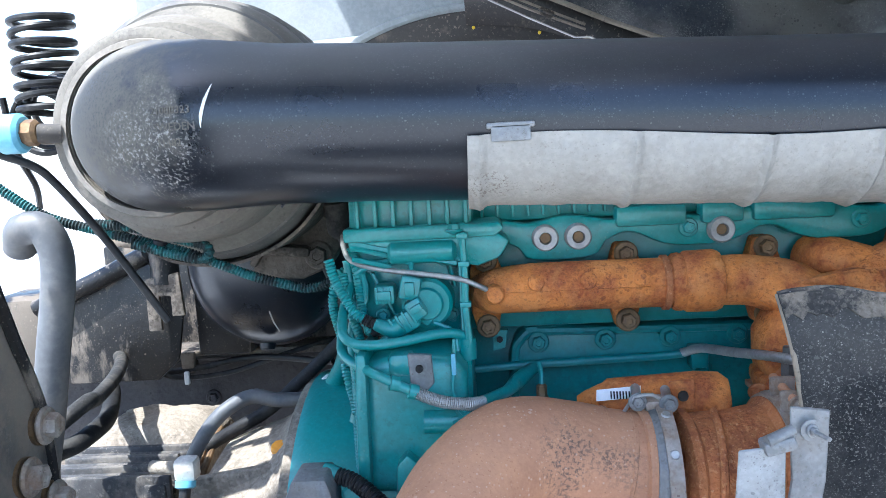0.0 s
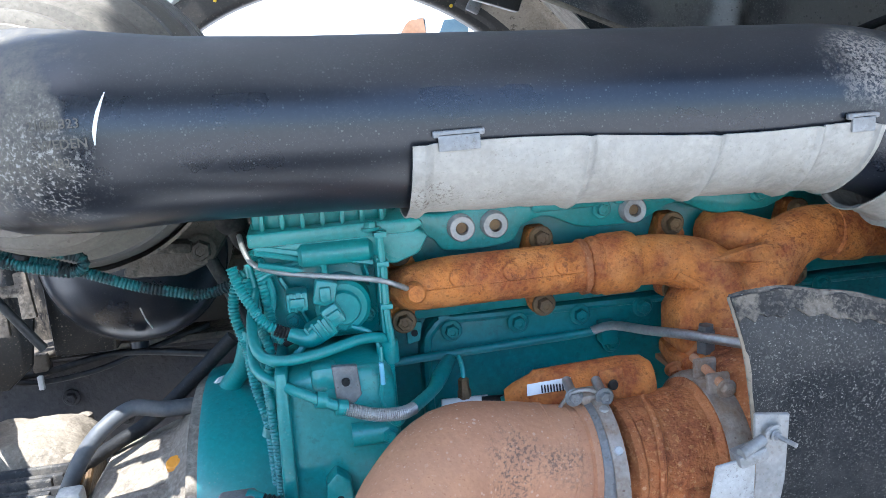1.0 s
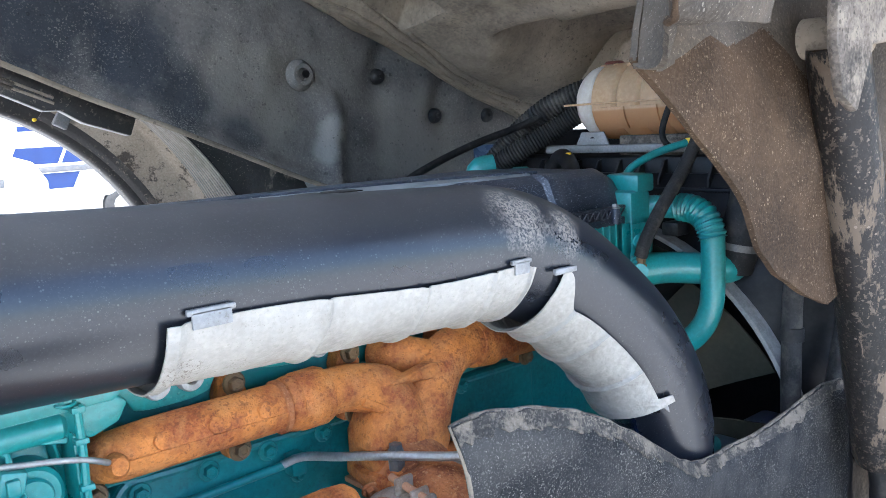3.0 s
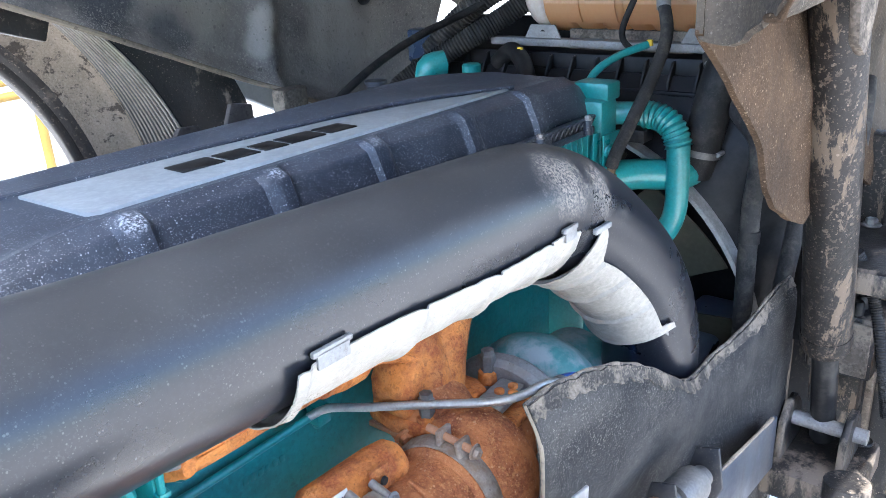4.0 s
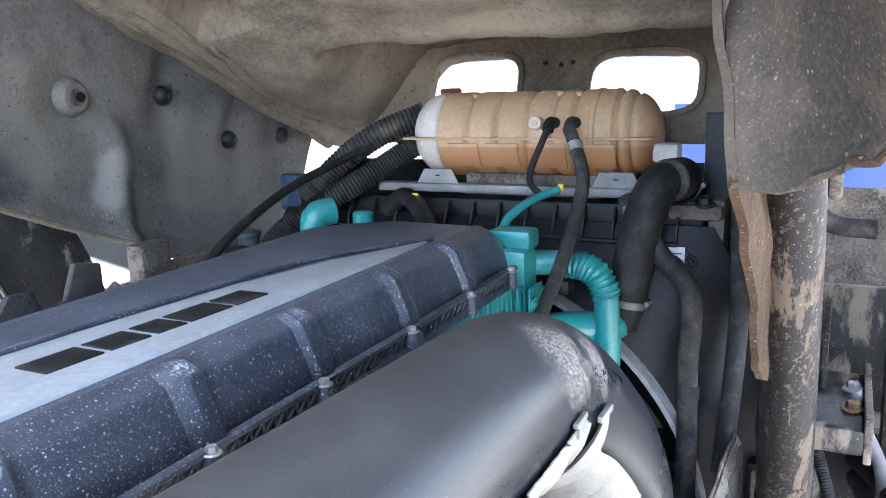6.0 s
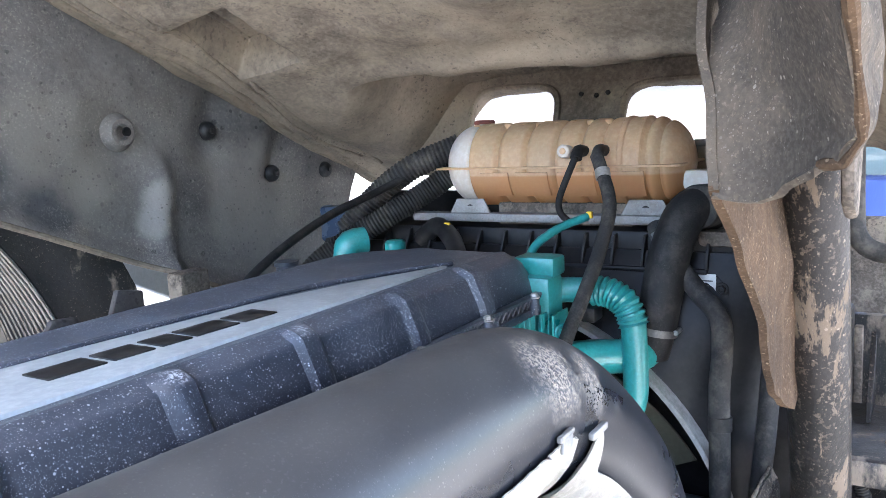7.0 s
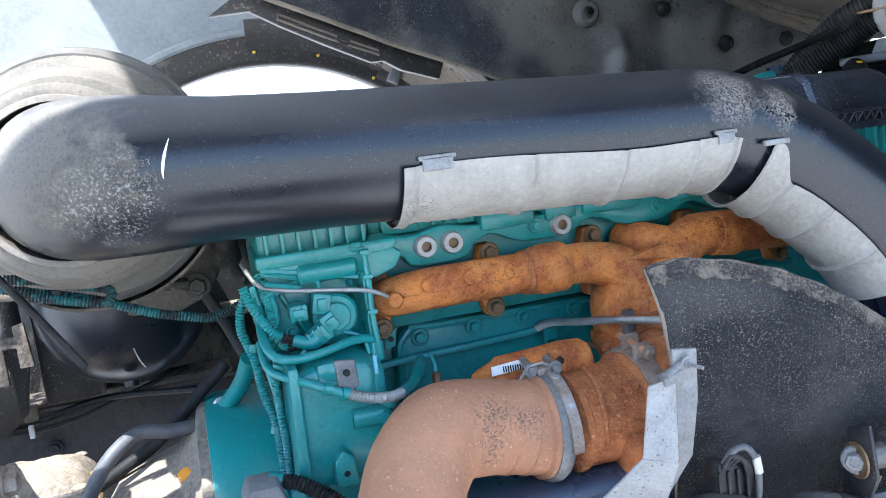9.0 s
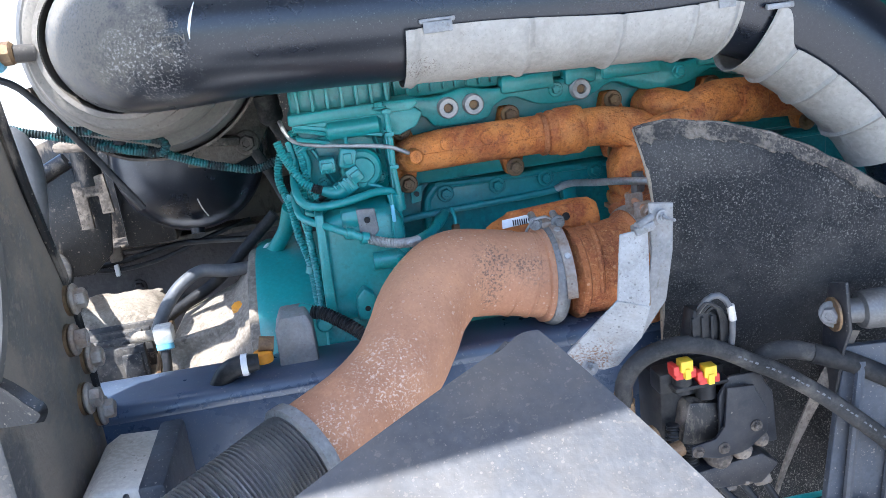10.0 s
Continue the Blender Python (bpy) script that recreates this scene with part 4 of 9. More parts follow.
# torn felt liner on the near side of the cab
LOW = [(-0.13, 1.888), (-0.098, 1.881), (-0.051, 1.868), (0.033, 1.851), (0.095, 1.832), (0.137, 1.813), (0.165, 1.790), (0.181, 1.777), (0.241, 1.762), (0.33, 1.756), (0.391, 1.758), (0.45, 1.80), (0.62, 1.88), (0.95, 1.88)]
MID = [(-0.13, 1.888), (-0.089, 1.892), (-0.005, 1.969), (0.033, 1.972), (0.091, 2.016), (0.131, 2.052), (0.30, 2.02), (0.60, 1.98), (0.95, 1.97)]


def along(line, u):
    for (a, wa), (b, wb) in zip(line, line[1:]):
        if u <= b + 1e-6:
            return wa + (wb - wa) * (u - a) / (b - a)
    return line[-1][1]


def near_sheet(lower):
    def fn(p, q):
        u = -0.13 + 1.08 * p
        w0, w1 = (along(LOW, u), along(MID, u) + 0.004) if lower else (along(MID, u), 2.34)
        w = w0 + (w1 - w0) * q
        y = 0.536 + 0.03 * smooth(1.9, 2.1, w) + 0.010 * noise.noise((u * 5, w * 5, 3.0)) + 0.005 * noise.noise((u * 18, w * 18, 9.0))
        u += 0.19 * smooth(2.0, 2.34, w) * (1 - p)
        return cab(u, y, w)
    return shell(fn, 120, 40, 0.008)


NL = thing("felt_liner", cab(0.1, 0.535, 1.80), "torn mud-soaked felt wheel-arch liner hanging from the cab", "wheel-arch liner")
part("upper_sheet", near_sheet(False), "felt_flap", NL, "grey speckled upper sheet")
part("torn_flap", near_sheet(True), "liner_brown", NL, "torn brown lower flap")
# the near edge of the felt is folded towards the outside and ends in a muddy roll
FOLD = [(0.560, 0.452, 1.809), (0.548, 0.436, 1.811), (0.533, 0.425, 1.827), (0.524, 0.425, 1.842), (0.477, 0.425, 1.877), (0.44, 0.425, 1.897), (0.411, 0.425, 1.913)]


def fold_at(f):
    pts = [Vector(p) for p in FOLD]
    g = f * (len(pts) - 1)
    k = min(int(g), len(pts) - 2)
    return pts[k].lerp(pts[k + 1], g - k)


def inner_fold(p, q):
    """p: from the hanging edge to the roll; q: upwards."""
    back = cab(-0.125 + 0.075 * smooth(0.4, 1.0, q), 0.536 + 0.03 * q, 1.884 + 0.25 * q)
    v = back.lerp(fold_at(q), p)
    bulge = math.sin(p * math.pi)
    return v + Vector((0.022 * bulge, 0.0, -0.016 * bulge * (1 - q))) + Vector((0.006, 0.006, 0)) * noise.noise((p * 6, q * 6, 5.0))


def outer_fold(p, q):
    v = fold_at(q).lerp(Vector((0.735 + 0.06 * q, 0.452, 1.815 + 0.17 * q)), p)
    return v + Vector((0, -0.014 * math.sin(p * math.pi), 0)) + Vector((0.004, 0.006, 0)) * noise.noise((p * 6, q * 6, 8.0))


part("inner_fold", shell(inner_fold, 50, 40, 0.006), "felt_flap", NL, "grey speckled inner side of the fold")
part("outer_fold", shell(outer_fold, 50, 40, 0.006), "felt_flap", NL, "grey-brown outer side of the fold")
part("rolled_edge", sweep([fold_at(k / 24) + Vector((0, -0.002, 0)) for k in range(25)], [0.0036 + 0.0012 * math.sin(k * 0.7) for k in range(25)], 8, step=0.01), "liner_brown", NL, "brown rolled edge of the felt")


# far mudguard with a ribbed splash guard behind it
guard = thing("far_mudguard", (0.2, 2.0, 1.2), "black plastic mudguard over the far wheel, edges caked in tan mud", "mudguard")
C = (0.187, 1.22)


def revolve(prof, a0, a1, n, m):
    """Turns a profile of (y, radius) points round the wheel's axle."""
    def fn(p, q):
        a = radians(a0 + (a1 - a0) * p)
        f = q * (len(prof) - 1)
        k = min(int(f), len(prof) - 2)
        f -= k
        y, r = (prof[k][i] * (1 - f) + prof[k + 1][i] * f for i in (0, 1))
        return (C[0] + r * math.cos(a), y, C[1] + r * math.sin(a))
    return shell(fn, n, m, 0.006)


part("arch_rim", revolve([(2.30, 0.70), (2.29, 0.668), (2.25, 0.648), (2.226, 0.652), (2.222, 0.658), (2.218, 0.69), (2.214, 0.728), (2.222, 0.734)], -30, 168, 90, 28), "arch_dark", guard, "dark grey outer rim of the arch")
for x, z in ((0.182, 1.905), (0.361, 1.880), (0.560, 1.805), (0.515, 1.80), (-0.09, 1.85)):
    part("trim_clip", lathe([(-0.004, 0.0048), (0.003, 0.0044), (0.004, 0.002)], (x, 2.213, z), WAY, 12), "yellow", guard, "yellow trim clip")
part("arch_cove", revolve([(2.217, 0.672), (2.210, 0.684), (2.204, 0.700)], -30, 60, 60, 10), "arch_dark", guard, "brown-stained inner cove")
part("upper_cove", revolve([(2.212, 0.690), (2.200, 0.712), (2.180, 0.738), (2.15, 0.765)], 60, 92, 40, 10), "arch_dark", guard, "brown-stained inner cove")
part("mud_band", revolve([(2.204, 0.700), (2.194, 0.728), (2.180, 0.758), (2.168, 0.782), (2.15, 0.80)], -30, 66, 60, 16), "arch_mud", guard, "tan mud-caked band of the arch")
part("guard_skin", revolve([(2.15, 0.80), (1.82, 0.75)], -30, 76, 60, 8), "deep_black", guard, "black splash guard skin")
part("edge_bead", sweep([(C[0] + 0.800 * math.cos(radians(g)), 2.135, C[1] + 0.800 * math.sin(radians(g))) for g in range(-28, 68, 4)], 0.008, 8, step=0.05), "arch_mud", guard, "muddy bead")
# pale ridges over the black skin make the ribs stand out
for k in range(11):
    f = (k + 0.7) / 11
    y, r = 2.13 - 0.31 * f, 0.795 - 0.05 * f
    part("guard_rib", sweep([(C[0] + r * math.cos(radians(g)), y, C[1] + r * math.sin(radians(g))) for g in range(-28, 77, 4)], 0.0034, 6, step=0.05), "seal", guard, "pale rib")
part("inner_plate", revolve([(1.82, 0.75), (1.81, 0.77), (1.76, 0.83), (1.74, 0.88)], -30, 72, 50, 6), "black_metal", guard)


# silver fairing behind the far side of the cab
SF = thing("side_fairing", (-0.3, 2.22, 1.88), "smooth dusty silver-grey body panel behind the cab", "body panel")
part("panel", shell(lambda p, q: (-0.75 + 0.98 * p, 2.22 + 0.05 * math.sin(p * 2.5), 1.88 + 0.05 * p + 0.62 * q), 20, 12, 0.012), "silver_body", SF)
part("lower_flange", revolve([(2.212, 0.732), (2.206, 0.738), (2.206, 0.748), (2.214, 0.752)], 84, 168, 50, 6), "silver_body", SF)
# unseen panel, its outline cut to cast the near-side shade
NF = thing("near_shade_panel", (-0.2, -0.10, 2.085), "unseen silver-grey panel added to shade the near side", "body panel")
part("panel", prism([(-0.955, 2.080), (-0.30, 2.095), (0.05, 2.10), (0.27, 2.11), (0.27, 3.85), (-1.22, 3.85), (-1.13, 3.5), (-0.99, 3.15)], "y", -0.112, -0.098, 0.004), "silver_body", NF)
part("hem", sweep([(-0.955, -0.105, 2.080), (-0.30, -0.105, 2.095), (0.05, -0.105, 2.10), (0.27, -0.105, 2.11)], 0.009, 8), "black", NF, "black hem of the added panel")
EC = thing("edge_channel", (0.3, 1.72, 1.86), "dark brown sheet-metal channel under the liner's edge", "edge strip")
part("channel", prism([(0.05, 1.930), (0.12, 1.975), (0.155, 1.985), (0.25, 1.938), (0.42, 1.862), (0.58, 1.795), (0.56, 1.745), (0.47, 1.775), (0.43, 1.800), (0.40, 1.800), (0.30, 1.848), (0.20, 1.900), (0.14, 1.935)], "y", 1.705, 1.73, 0.004), "arch_dark", EC)
for k in range(2):
    part("rib", sweep([(0.20, 1.702, 1.925 - 0.012 * k), (0.30, 1.702, 1.877 - 0.012 * k), (0.42, 1.702, 1.824 - 0.010 * k)], 0.003, 6), "arch_mud", EC)
part("bracket", box((0.565, 2.19, 1.775), (0.60, 2.21, 1.85), 0.004, turn=pose(0, 0, 0, 0, 28, 0)), "zinc", guard, "pale steel bracket on the arch rim")

# ---- chassis ----
rail = thing("near_frame_rail", (0.2, 0.68, 1.0), "dark blue-grey painted steel frame rail with dusty top", "frame rail")
SL = -0.016


def rail_box(x0, x1, y0, y1, dz0, dz1, b=0.012):
    bm = bmesh.new()
    for x in (x0, x1):
        zt = 1.175 + SL * x
        for y, z in ((y0, zt + dz0), (y1, zt + dz0), (y1, zt + dz1), (y0, zt + dz1)):
            bm.verts.new((x, y, z))
    bm.verts.ensure_lookup_table()
    v = bm.verts
    for f in ((0, 1, 2, 3), (7, 6, 5, 4), (0, 4, 5, 1), (1, 5, 6, 2), (2, 6, 7, 3), (3, 7, 4, 0)):
        bm.faces.new([v[i] for i in f])
    bmesh.ops.recalc_face_normals(bm, faces=bm.faces[:])
    bevel(bm, b, 3)
    return bm


part("web", rail_box(-1.2, 1.4, 0.703, 0.715, -0.29, -0.02, 0.004), "frame", rail)
part("top_flange", rail_box(-1.2, 1.4, 0.699, 0.806, -0.03, 0.0, 0.016), "frame", rail)
part("bottom_flange", rail_box(-1.2, 1.4, 0.697, 0.78, -0.30, -0.28, 0.008), "frame", rail)
far = thing("far_frame_rail", (0.0, 1.5, 0.9), "mud-caked steel frame rail on the far side", "frame rail")
part("web", box((-1.3, 1.47, 0.93), (1.4, 1.49, 1.21), 0.004), "far_rail", far)
part("top_flange", box((-1.3, 1.40, 1.21), (1.4, 1.49, 1.225), 0.005), "far_rail", far)
for k in range(9):
    bolt(far, (-0.62 + 0.085 * k, 1.47, 1.12 - 0.05 * (k % 3)), (0, -1, 0), 0.018, "far_rail")
solo("crossmember", box((-0.62, 0.722, 0.86), (-0.50, 1.47, 1.06), 0.01), "frame_mud", "muddy frame crossmember behind the gearbox", "crossmember")
solo("front_crossmember", box((1.36, 0.64, 0.80), (1.46, 1.5, 1.0), 0.01), "frame_mud", "muddy front crossmember below the radiator", "crossmember")

# ---- engine ----
E = thing("truck_engine", (0.6, 1.08, 0.85), "teal-painted inline six-cylinder diesel engine, dusty and used", "engine")
part("engine_block", box((0.15, 1.0, 0.78), (1.12, 1.24, 1.36), 0.01), "teal_dark", E)
part("cylinder_head", box((0.16, 0.945, 1.352), (1.14, 1.25, 1.50), 0.008), "teal_dark", E)
part("oil_pan", box((0.05, 0.92, 0.62), (1.05, 1.24, 0.80), 0.04), "teal_dark", E)

# ledge along the head with scallops over the ports
def ledge():
    n = 120
    top = [(0.165 + 0.96 * i / n, 1.492 + 0.004 * math.sin(i * 0.5)) for i in range(n + 1)]
    low = []
    for i in range(n, -1, -1):
        x = 0.165 + 0.96 * i / n
        d = ((x - 0.195 + 0.0825) % 0.165) - 0.0825
        z = 1.452 + 0.020 * math.exp(-(d / 0.032) ** 2) - (0.010 if abs(x - 0.28) < 0.045 else 0)
        low.append((x, z))
    return prism(top + low, "y", 0.907, 0.95, 0.004)


part("head_ledge", ledge(), "teal", E)
for x in (0.261, 0.300, 0.468):
    r = 0.0148
    part("machined_boss", lathe([(0.02, r + 0.002), (-0.006, r + 0.001), (-0.010, r - 0.001), (-0.010, 0.0075), (-0.002, 0.0065), (0.012, 0.006)][::-1], (x, 0.905, 1.470), (0, 1, 0), 24), "galv", E, "bare metal face round a threaded hole")
    part("boss_hole", lathe([(0, 0.0064), (0.001, 0.0060)], (x, 0.901, 1.470), (0, -1, 0), 16), "bolt_rust", E, "brown rusted threaded hole")
for x in (0.43, 0.63, 0.80, 0.96):
    bolt(E, (x, 0.905, 1.474), (0, -1, 0), 0.013, "teal")
for x0, x1 in ((0.345, 0.428), (0.445, 0.495), (0.505, 0.60), (0.66, 0.76), (0.82, 0.92)):
    part("raised_pad", box((x0, 0.899, 1.478), (x1, 0.93, 1.503), 0.005), "teal", E)
# cam housing with upright ribs
part("cam_housing", box((0.17, 0.925, 1.49), (1.15, 1.24, 1.548), 0.004), "teal", E)
for k in range(52):
    x = 0.185 + 0.0185 * k
    part("cast_rib", box((x, 0.913, 1.497), (x + 0.004, 0.93, 1.545), 0.0012), "teal", E)

# gear housing at the rear of the engine
part("upper_gear_housing", prism([(0.03, 1.492), (0.175, 1.492), (0.18, 1.54), (0.032, 1.54)], "y", 0.872, 1.24, 0.006), "teal", E)
for k in range(7):
    x = 0.040 + 0.021 * k
    part("cast_rib", box((x, 0.860, 1.496), (x + 0.005, 0.88, 1.536), 0.0015), "teal", E)
part("housing_flange", prism([(0.026, 1.481), (0.20, 1.481), (0.212, 1.489), (0.206, 1.497), (0.026, 1.497)], "y", 0.853, 1.0, 0.003), "teal", E)
part("middle_gear_housing", box((0.035, 0.895, 1.36), (0.165, 1.24, 1.485), 0.006), "teal", E)
part("actuator_barrel", lathe([(0, 0.010), (0.004, 0.014), (0.075, 0.014), (0.080, 0.010)], (0.076, 0.868, 1.466), (1, 0, 0), 18), "teal", E)
part("web_plate", prism([(0.157, 1.46), (0.163, 1.455), (0.163, 1.40), (0.167, 1.35), (0.167, 1.21), (0.157, 1.21)], "y", 0.850, 1.0, 0.002), "teal", E)
part("rear_lobe", prism([(0.03, 1.482), (0.205, 1.484), (0.218, 1.474), (0.206, 1.455), (0.180, 1.446), (0.155, 1.450), (0.145, 1.462), (0.03, 1.470)], "y", 0.862, 0.94, 0.004), "teal", E)
bolt(E, (0.155, 0.852, 1.489), (0, 0, 1), 0.012, "teal")
part("cast_web", plate([(0.03, 0.86, 1.478), (0.155, 0.86, 1.448), (0.155, 0.90, 1.440), (0.03, 0.90, 1.470)], 0.006), "teal", E)
for dz in (0.0, -0.013):
    part("cast_rib", sweep([(0.034, 0.865, 1.474 + dz), (0.06, 0.862, 1.468 + dz), (0.078, 0.866, 1.462 + dz)], 0.0035, 8), "teal", E)
part("sensor_port", lathe([(0.0, 0.032), (0.03, 0.030), (0.034, 0.026), (0.034, 0.018), (0.02, 0.016)], (0.118, 0.895, 1.405), (0, -1, 0), 28), "teal", E)
low_out = [(0.040, 1.20), (0.046, 1.350), (0.075, 1.358), (0.150, 1.355), (0.162, 1.335), (0.160, 1.20)]
part("lower_gear_housing", prism(low_out, "y", 0.802, 1.0, 0.012, seg=3), "teal", E)
part("housing_rim", prism([(0.034, 1.20), (0.041, 1.365), (0.053, 1.365), (0.050, 1.20)], "y", 0.788, 0.90, 0.004), "teal", E)
part("lower_casting", prism([(0.02, 1.06), (0.03, 1.205), (0.165, 1.205), (0.175, 1.06)], "y", 0.806, 1.0, 0.012), "teal", E)
part("horizontal_boss", sweep([(0.112, 0.803, 1.283), (0.150, 0.803, 1.283)], 0.0135, 16), "teal", E)
part("lug", prism([(0.078, 1.205), (0.108, 1.205), (0.106, 1.240), (0.092, 1.252), (0.080, 1.240)], "y", 0.783, 0.81, 0.003), "teal", E)
part("lug_hole", lathe([(0, 0.0042), (0.004, 0.004)], (0.093, 0.7865, 1.222), (0, -1, 0), 16), "black", E)
for p in ((0.042, 0.79, 1.215), (0.150, 0.795, 1.282), (0.158, 0.795, 1.300), (0.150, 0.80, 1.222)):
    bolt(E, p, (0, -1, 0) if p[0] > 0.05 else (-1, -0.4, 0), 0.013, "teal")
part("corner_boss", lathe([(0, 0.012), (0.02, 0.012), (0.023, 0.009)], (0.030, 0.795, 1.213), (0, -1, 0), 20), "teal", E)
part("lifting_pad", plate([(0.098, 0.797, 1.362), (0.124, 0.797, 1.360), (0.126, 0.797, 1.328), (0.118, 0.797, 1.320), (0.100, 0.797, 1.323)], 0.008), "zinc", E, "bare rust-flecked steel lug with a hole")
part("lug_hole", lathe([(0, 0.0045), (0.003, 0.004)], (0.111, 0.7905, 1.347), (0, -1, 0), 16), "black", E)
part("pad_boss", box((0.075, 0.798, 1.335), (0.104, 0.83, 1.362), 0.008), "teal", E)
part("flywheel_housing", lathe([(-0.075, 0.24), (-0.07, 0.285), (-0.055, 0.29), (0.035, 0.29), (0.045, 0.27)], (0.0, 1.08, 0.975), (1, 0, 0), 48), "teal", E)
part("lower_ledge", box((0.0, 0.74, 1.09), (0.15, 0.95, 1.15), 0.02, turn=pose(0, 0, 0, 12, 0, 0)), "teal_dark", E)

part("rim_pipe", sweep([(0.163, 0.846, 1.488), (0.164, 0.846, 1.44), (0.163, 0.846, 1.40), (0.166, 0.846, 1.36)], 0.0042, 8), "teal", E)
for z in (1.484, 1.452, 1.405):
    part("pipe_clip", box((0.157, 0.841, z - 0.003), (0.170, 0.853, z + 0.003), 0.001), "teal", E)
for x, z in ((0.052, 1.447), (0.066, 1.420), (0.140, 1.452), (0.146, 1.385), (0.062, 1.388)):
    bolt(E, (x, 0.892, z), (0, -1, 0), 0.010, "teal")
part("cast_web", plate([(0.048, 0.893, 1.44), (0.052, 0.880, 1.44), (0.085, 0.880, 1.37), (0.080, 0.893, 1.37)], 0.004), "teal", E)
part("cast_web", plate([(0.135, 0.893, 1.475), (0.139, 0.878, 1.475), (0.150, 0.878, 1.42), (0.146, 0.893, 1.42)], 0.004), "teal", E)
part("port_ring", lathe([(0, 0.0175), (0.004, 0.0195), (0.008, 0.0175)], (0.118, 0.862, 1.405), (0, -1, 0), 24), "teal", E)
for x in (0.35, 0.52, 0.69, 0.86):
    part("water_boss", lathe([(0, 0.024), (0.008, 0.022), (0.010, 0.018)], (x + 0.04, 0.948, 1.395), (0, -1, 0), 22), "teal_dark", E)

# side cover with its bolts
cov = [(0.212, 1.15), (0.212, 1.305), (0.222, 1.335), (0.245, 1.352), (0.275, 1.350), (0.31, 1.344), (0.93, 1.338), (0.93, 1.15)]
part("side_cover", prism(cov, "y", 0.972, 1.01, 0.006, seg=3), "teal_dark", E)
part("cover_lip", sweep([(0.219, 0.972, 1.16), (0.219, 0.972, 1.30), (0.229, 0.972, 1.330), (0.25, 0.972, 1.343), (0.30, 0.972, 1.339), (0.92, 0.972, 1.330)], 0.006, 8), "teal_dark", E)
for x in (0.251, 0.337, 0.419, 0.504, 0.59, 0.675, 0.76):
    bolt(E, (x, 0.966, 1.328), (0, -1, 0), 0.0155, "teal_dark")
for p in ((0.236, 0.966, 1.225), (0.46, 0.966, 1.283), (0.232, 0.966, 1.185)):
    bolt(E, p, (0, -1, 0), 0.0135, "teal_dark")
part("ear", plate([(0.192, 0.94, 1.352), (0.212, 0.94, 1.352), (0.208, 0.94, 1.328), (0.192, 0.94, 1.325)], 0.006), "teal", E)
part("ear_hole", lathe([(0, 0.0042), (0.002, 0.004)], (0.201, 0.934, 1.341), (0, -1, 0), 14), "black", E)
for k, w in enumerate((0.008, 0.007, 0.009, 0.006, 0.008, 0.008)):
    part("cast_mark", box((0.332 + 0.012 * k, 0.9705, 1.252), (0.332 + 0.012 * k + w, 0.975, 1.262), 0.0008), "teal_dark", E)


# ---- valve cover ----
V = thing("valve_cover", (0.6, 1.08, 1.55), "black plastic valve cover speckled with dust, pale plate on top", "valve cover")


def cover_surface(p, q):
    """p along the engine, q across over the hood, from the near skirt to the far one."""
    x = -0.06 + 1.235 * p
    tail = smooth(0.24, -0.06, x)
    nose = smooth(1.10, 1.175, x)
    near, far_y = 0.925 + 0.012 * nose, 1.285 - 0.15 * smooth(1.0, 1.17, x)
    zt = 1.640 - 0.050 * tail ** 1.3 - 0.02 * nose
    pts = [(near, 1.552), (near + 0.008, 1.590), (near + 0.026, zt - 0.012), (near + 0.05, zt), (near + 0.062, zt - 0.002), (1.10, zt - 0.001 + 0.006 * tail), (far_y - 0.06, zt), (far_y - 0.03, zt - 0.01), (far_y, 1.552)]
    f = q * (len(pts) - 1)
    k = min(int(f), len(pts) - 2)
    f -= k
    y = pts[k][0] * (1 - f) + pts[k + 1][0] * f
    z = pts[k][1] * (1 - f) + pts[k + 1][1] * f
    rib = sum(smooth(0.019, 0.011, abs(x - c)) for c in (0.245, 0.43, 0.60, 0.79, 0.965))
    side = smooth(0.42, 0.30, q)
    y -= 0.009 * rib * side
    z += 0.006 * rib * side * smooth(0.1, 0.3, q)
    if x < 0.0:
        z -= 0.03 * ((0.0 - x) / 0.06) ** 2
    return (x, y, z)


part("hood", shell(cover_surface, 200, 64, 0.004), "cover", V)
part("end_wall", prism([(0.94, 1.552), (1.13, 1.552), (1.12, 1.612), (0.965, 1.612)], "x", 1.165, 1.172, 0.004), "cover", V)
part("skirt", box((0.12, 0.915, 1.543), (1.172, 0.93, 1.556), 0.002), "cover", V)
part("far_skirt", box((0.0, 1.27, 1.543), (1.05, 1.285, 1.556), 0.002), "cover", V)
for k in range(56):
    x = 0.20 + 0.0172 * k
    part("truss_rib", sweep([(x, 0.920, 1.556), (x + 0.0086, 0.914, 1.574), (x + 0.0172, 0.920, 1.556)], 0.0015, 5, straight=True), "cover", V)
part("truss_rail", box((0.20, 0.913, 1.572), (1.165, 0.925, 1.577), 0.001), "cover", V)
for x in (0.245, 0.415, 0.58, 0.765, 0.935, 1.09):
    part("bolt_post", lathe([(-0.024, 0.009), (0.0, 0.008), (0.003, 0.006)], (x, 0.912, 1.572), (0, 0, 1), 14), "cover", V)
    bolt(V, (x, 0.912, 1.574), (0, 0, 1), 0.010, "steel")
part("name_plate", prism([(0.214, 1.128), (0.222, 1.000), (0.235, 0.992), (0.962, 0.990), (0.800, 1.055), (0.66, 1.090), (0.45, 1.115)], "z", 1.630, 1.6445, 0.0015), "panel", V, "pale grey plate let into the cover")
part("recess_edge", sweep([(0.20, 1.145, 1.641), (0.45, 1.13, 1.642), (0.68, 1.105, 1.643), (0.83, 1.07, 1.643), (0.98, 0.992, 1.643)], 0.004, 8), "cover", V)
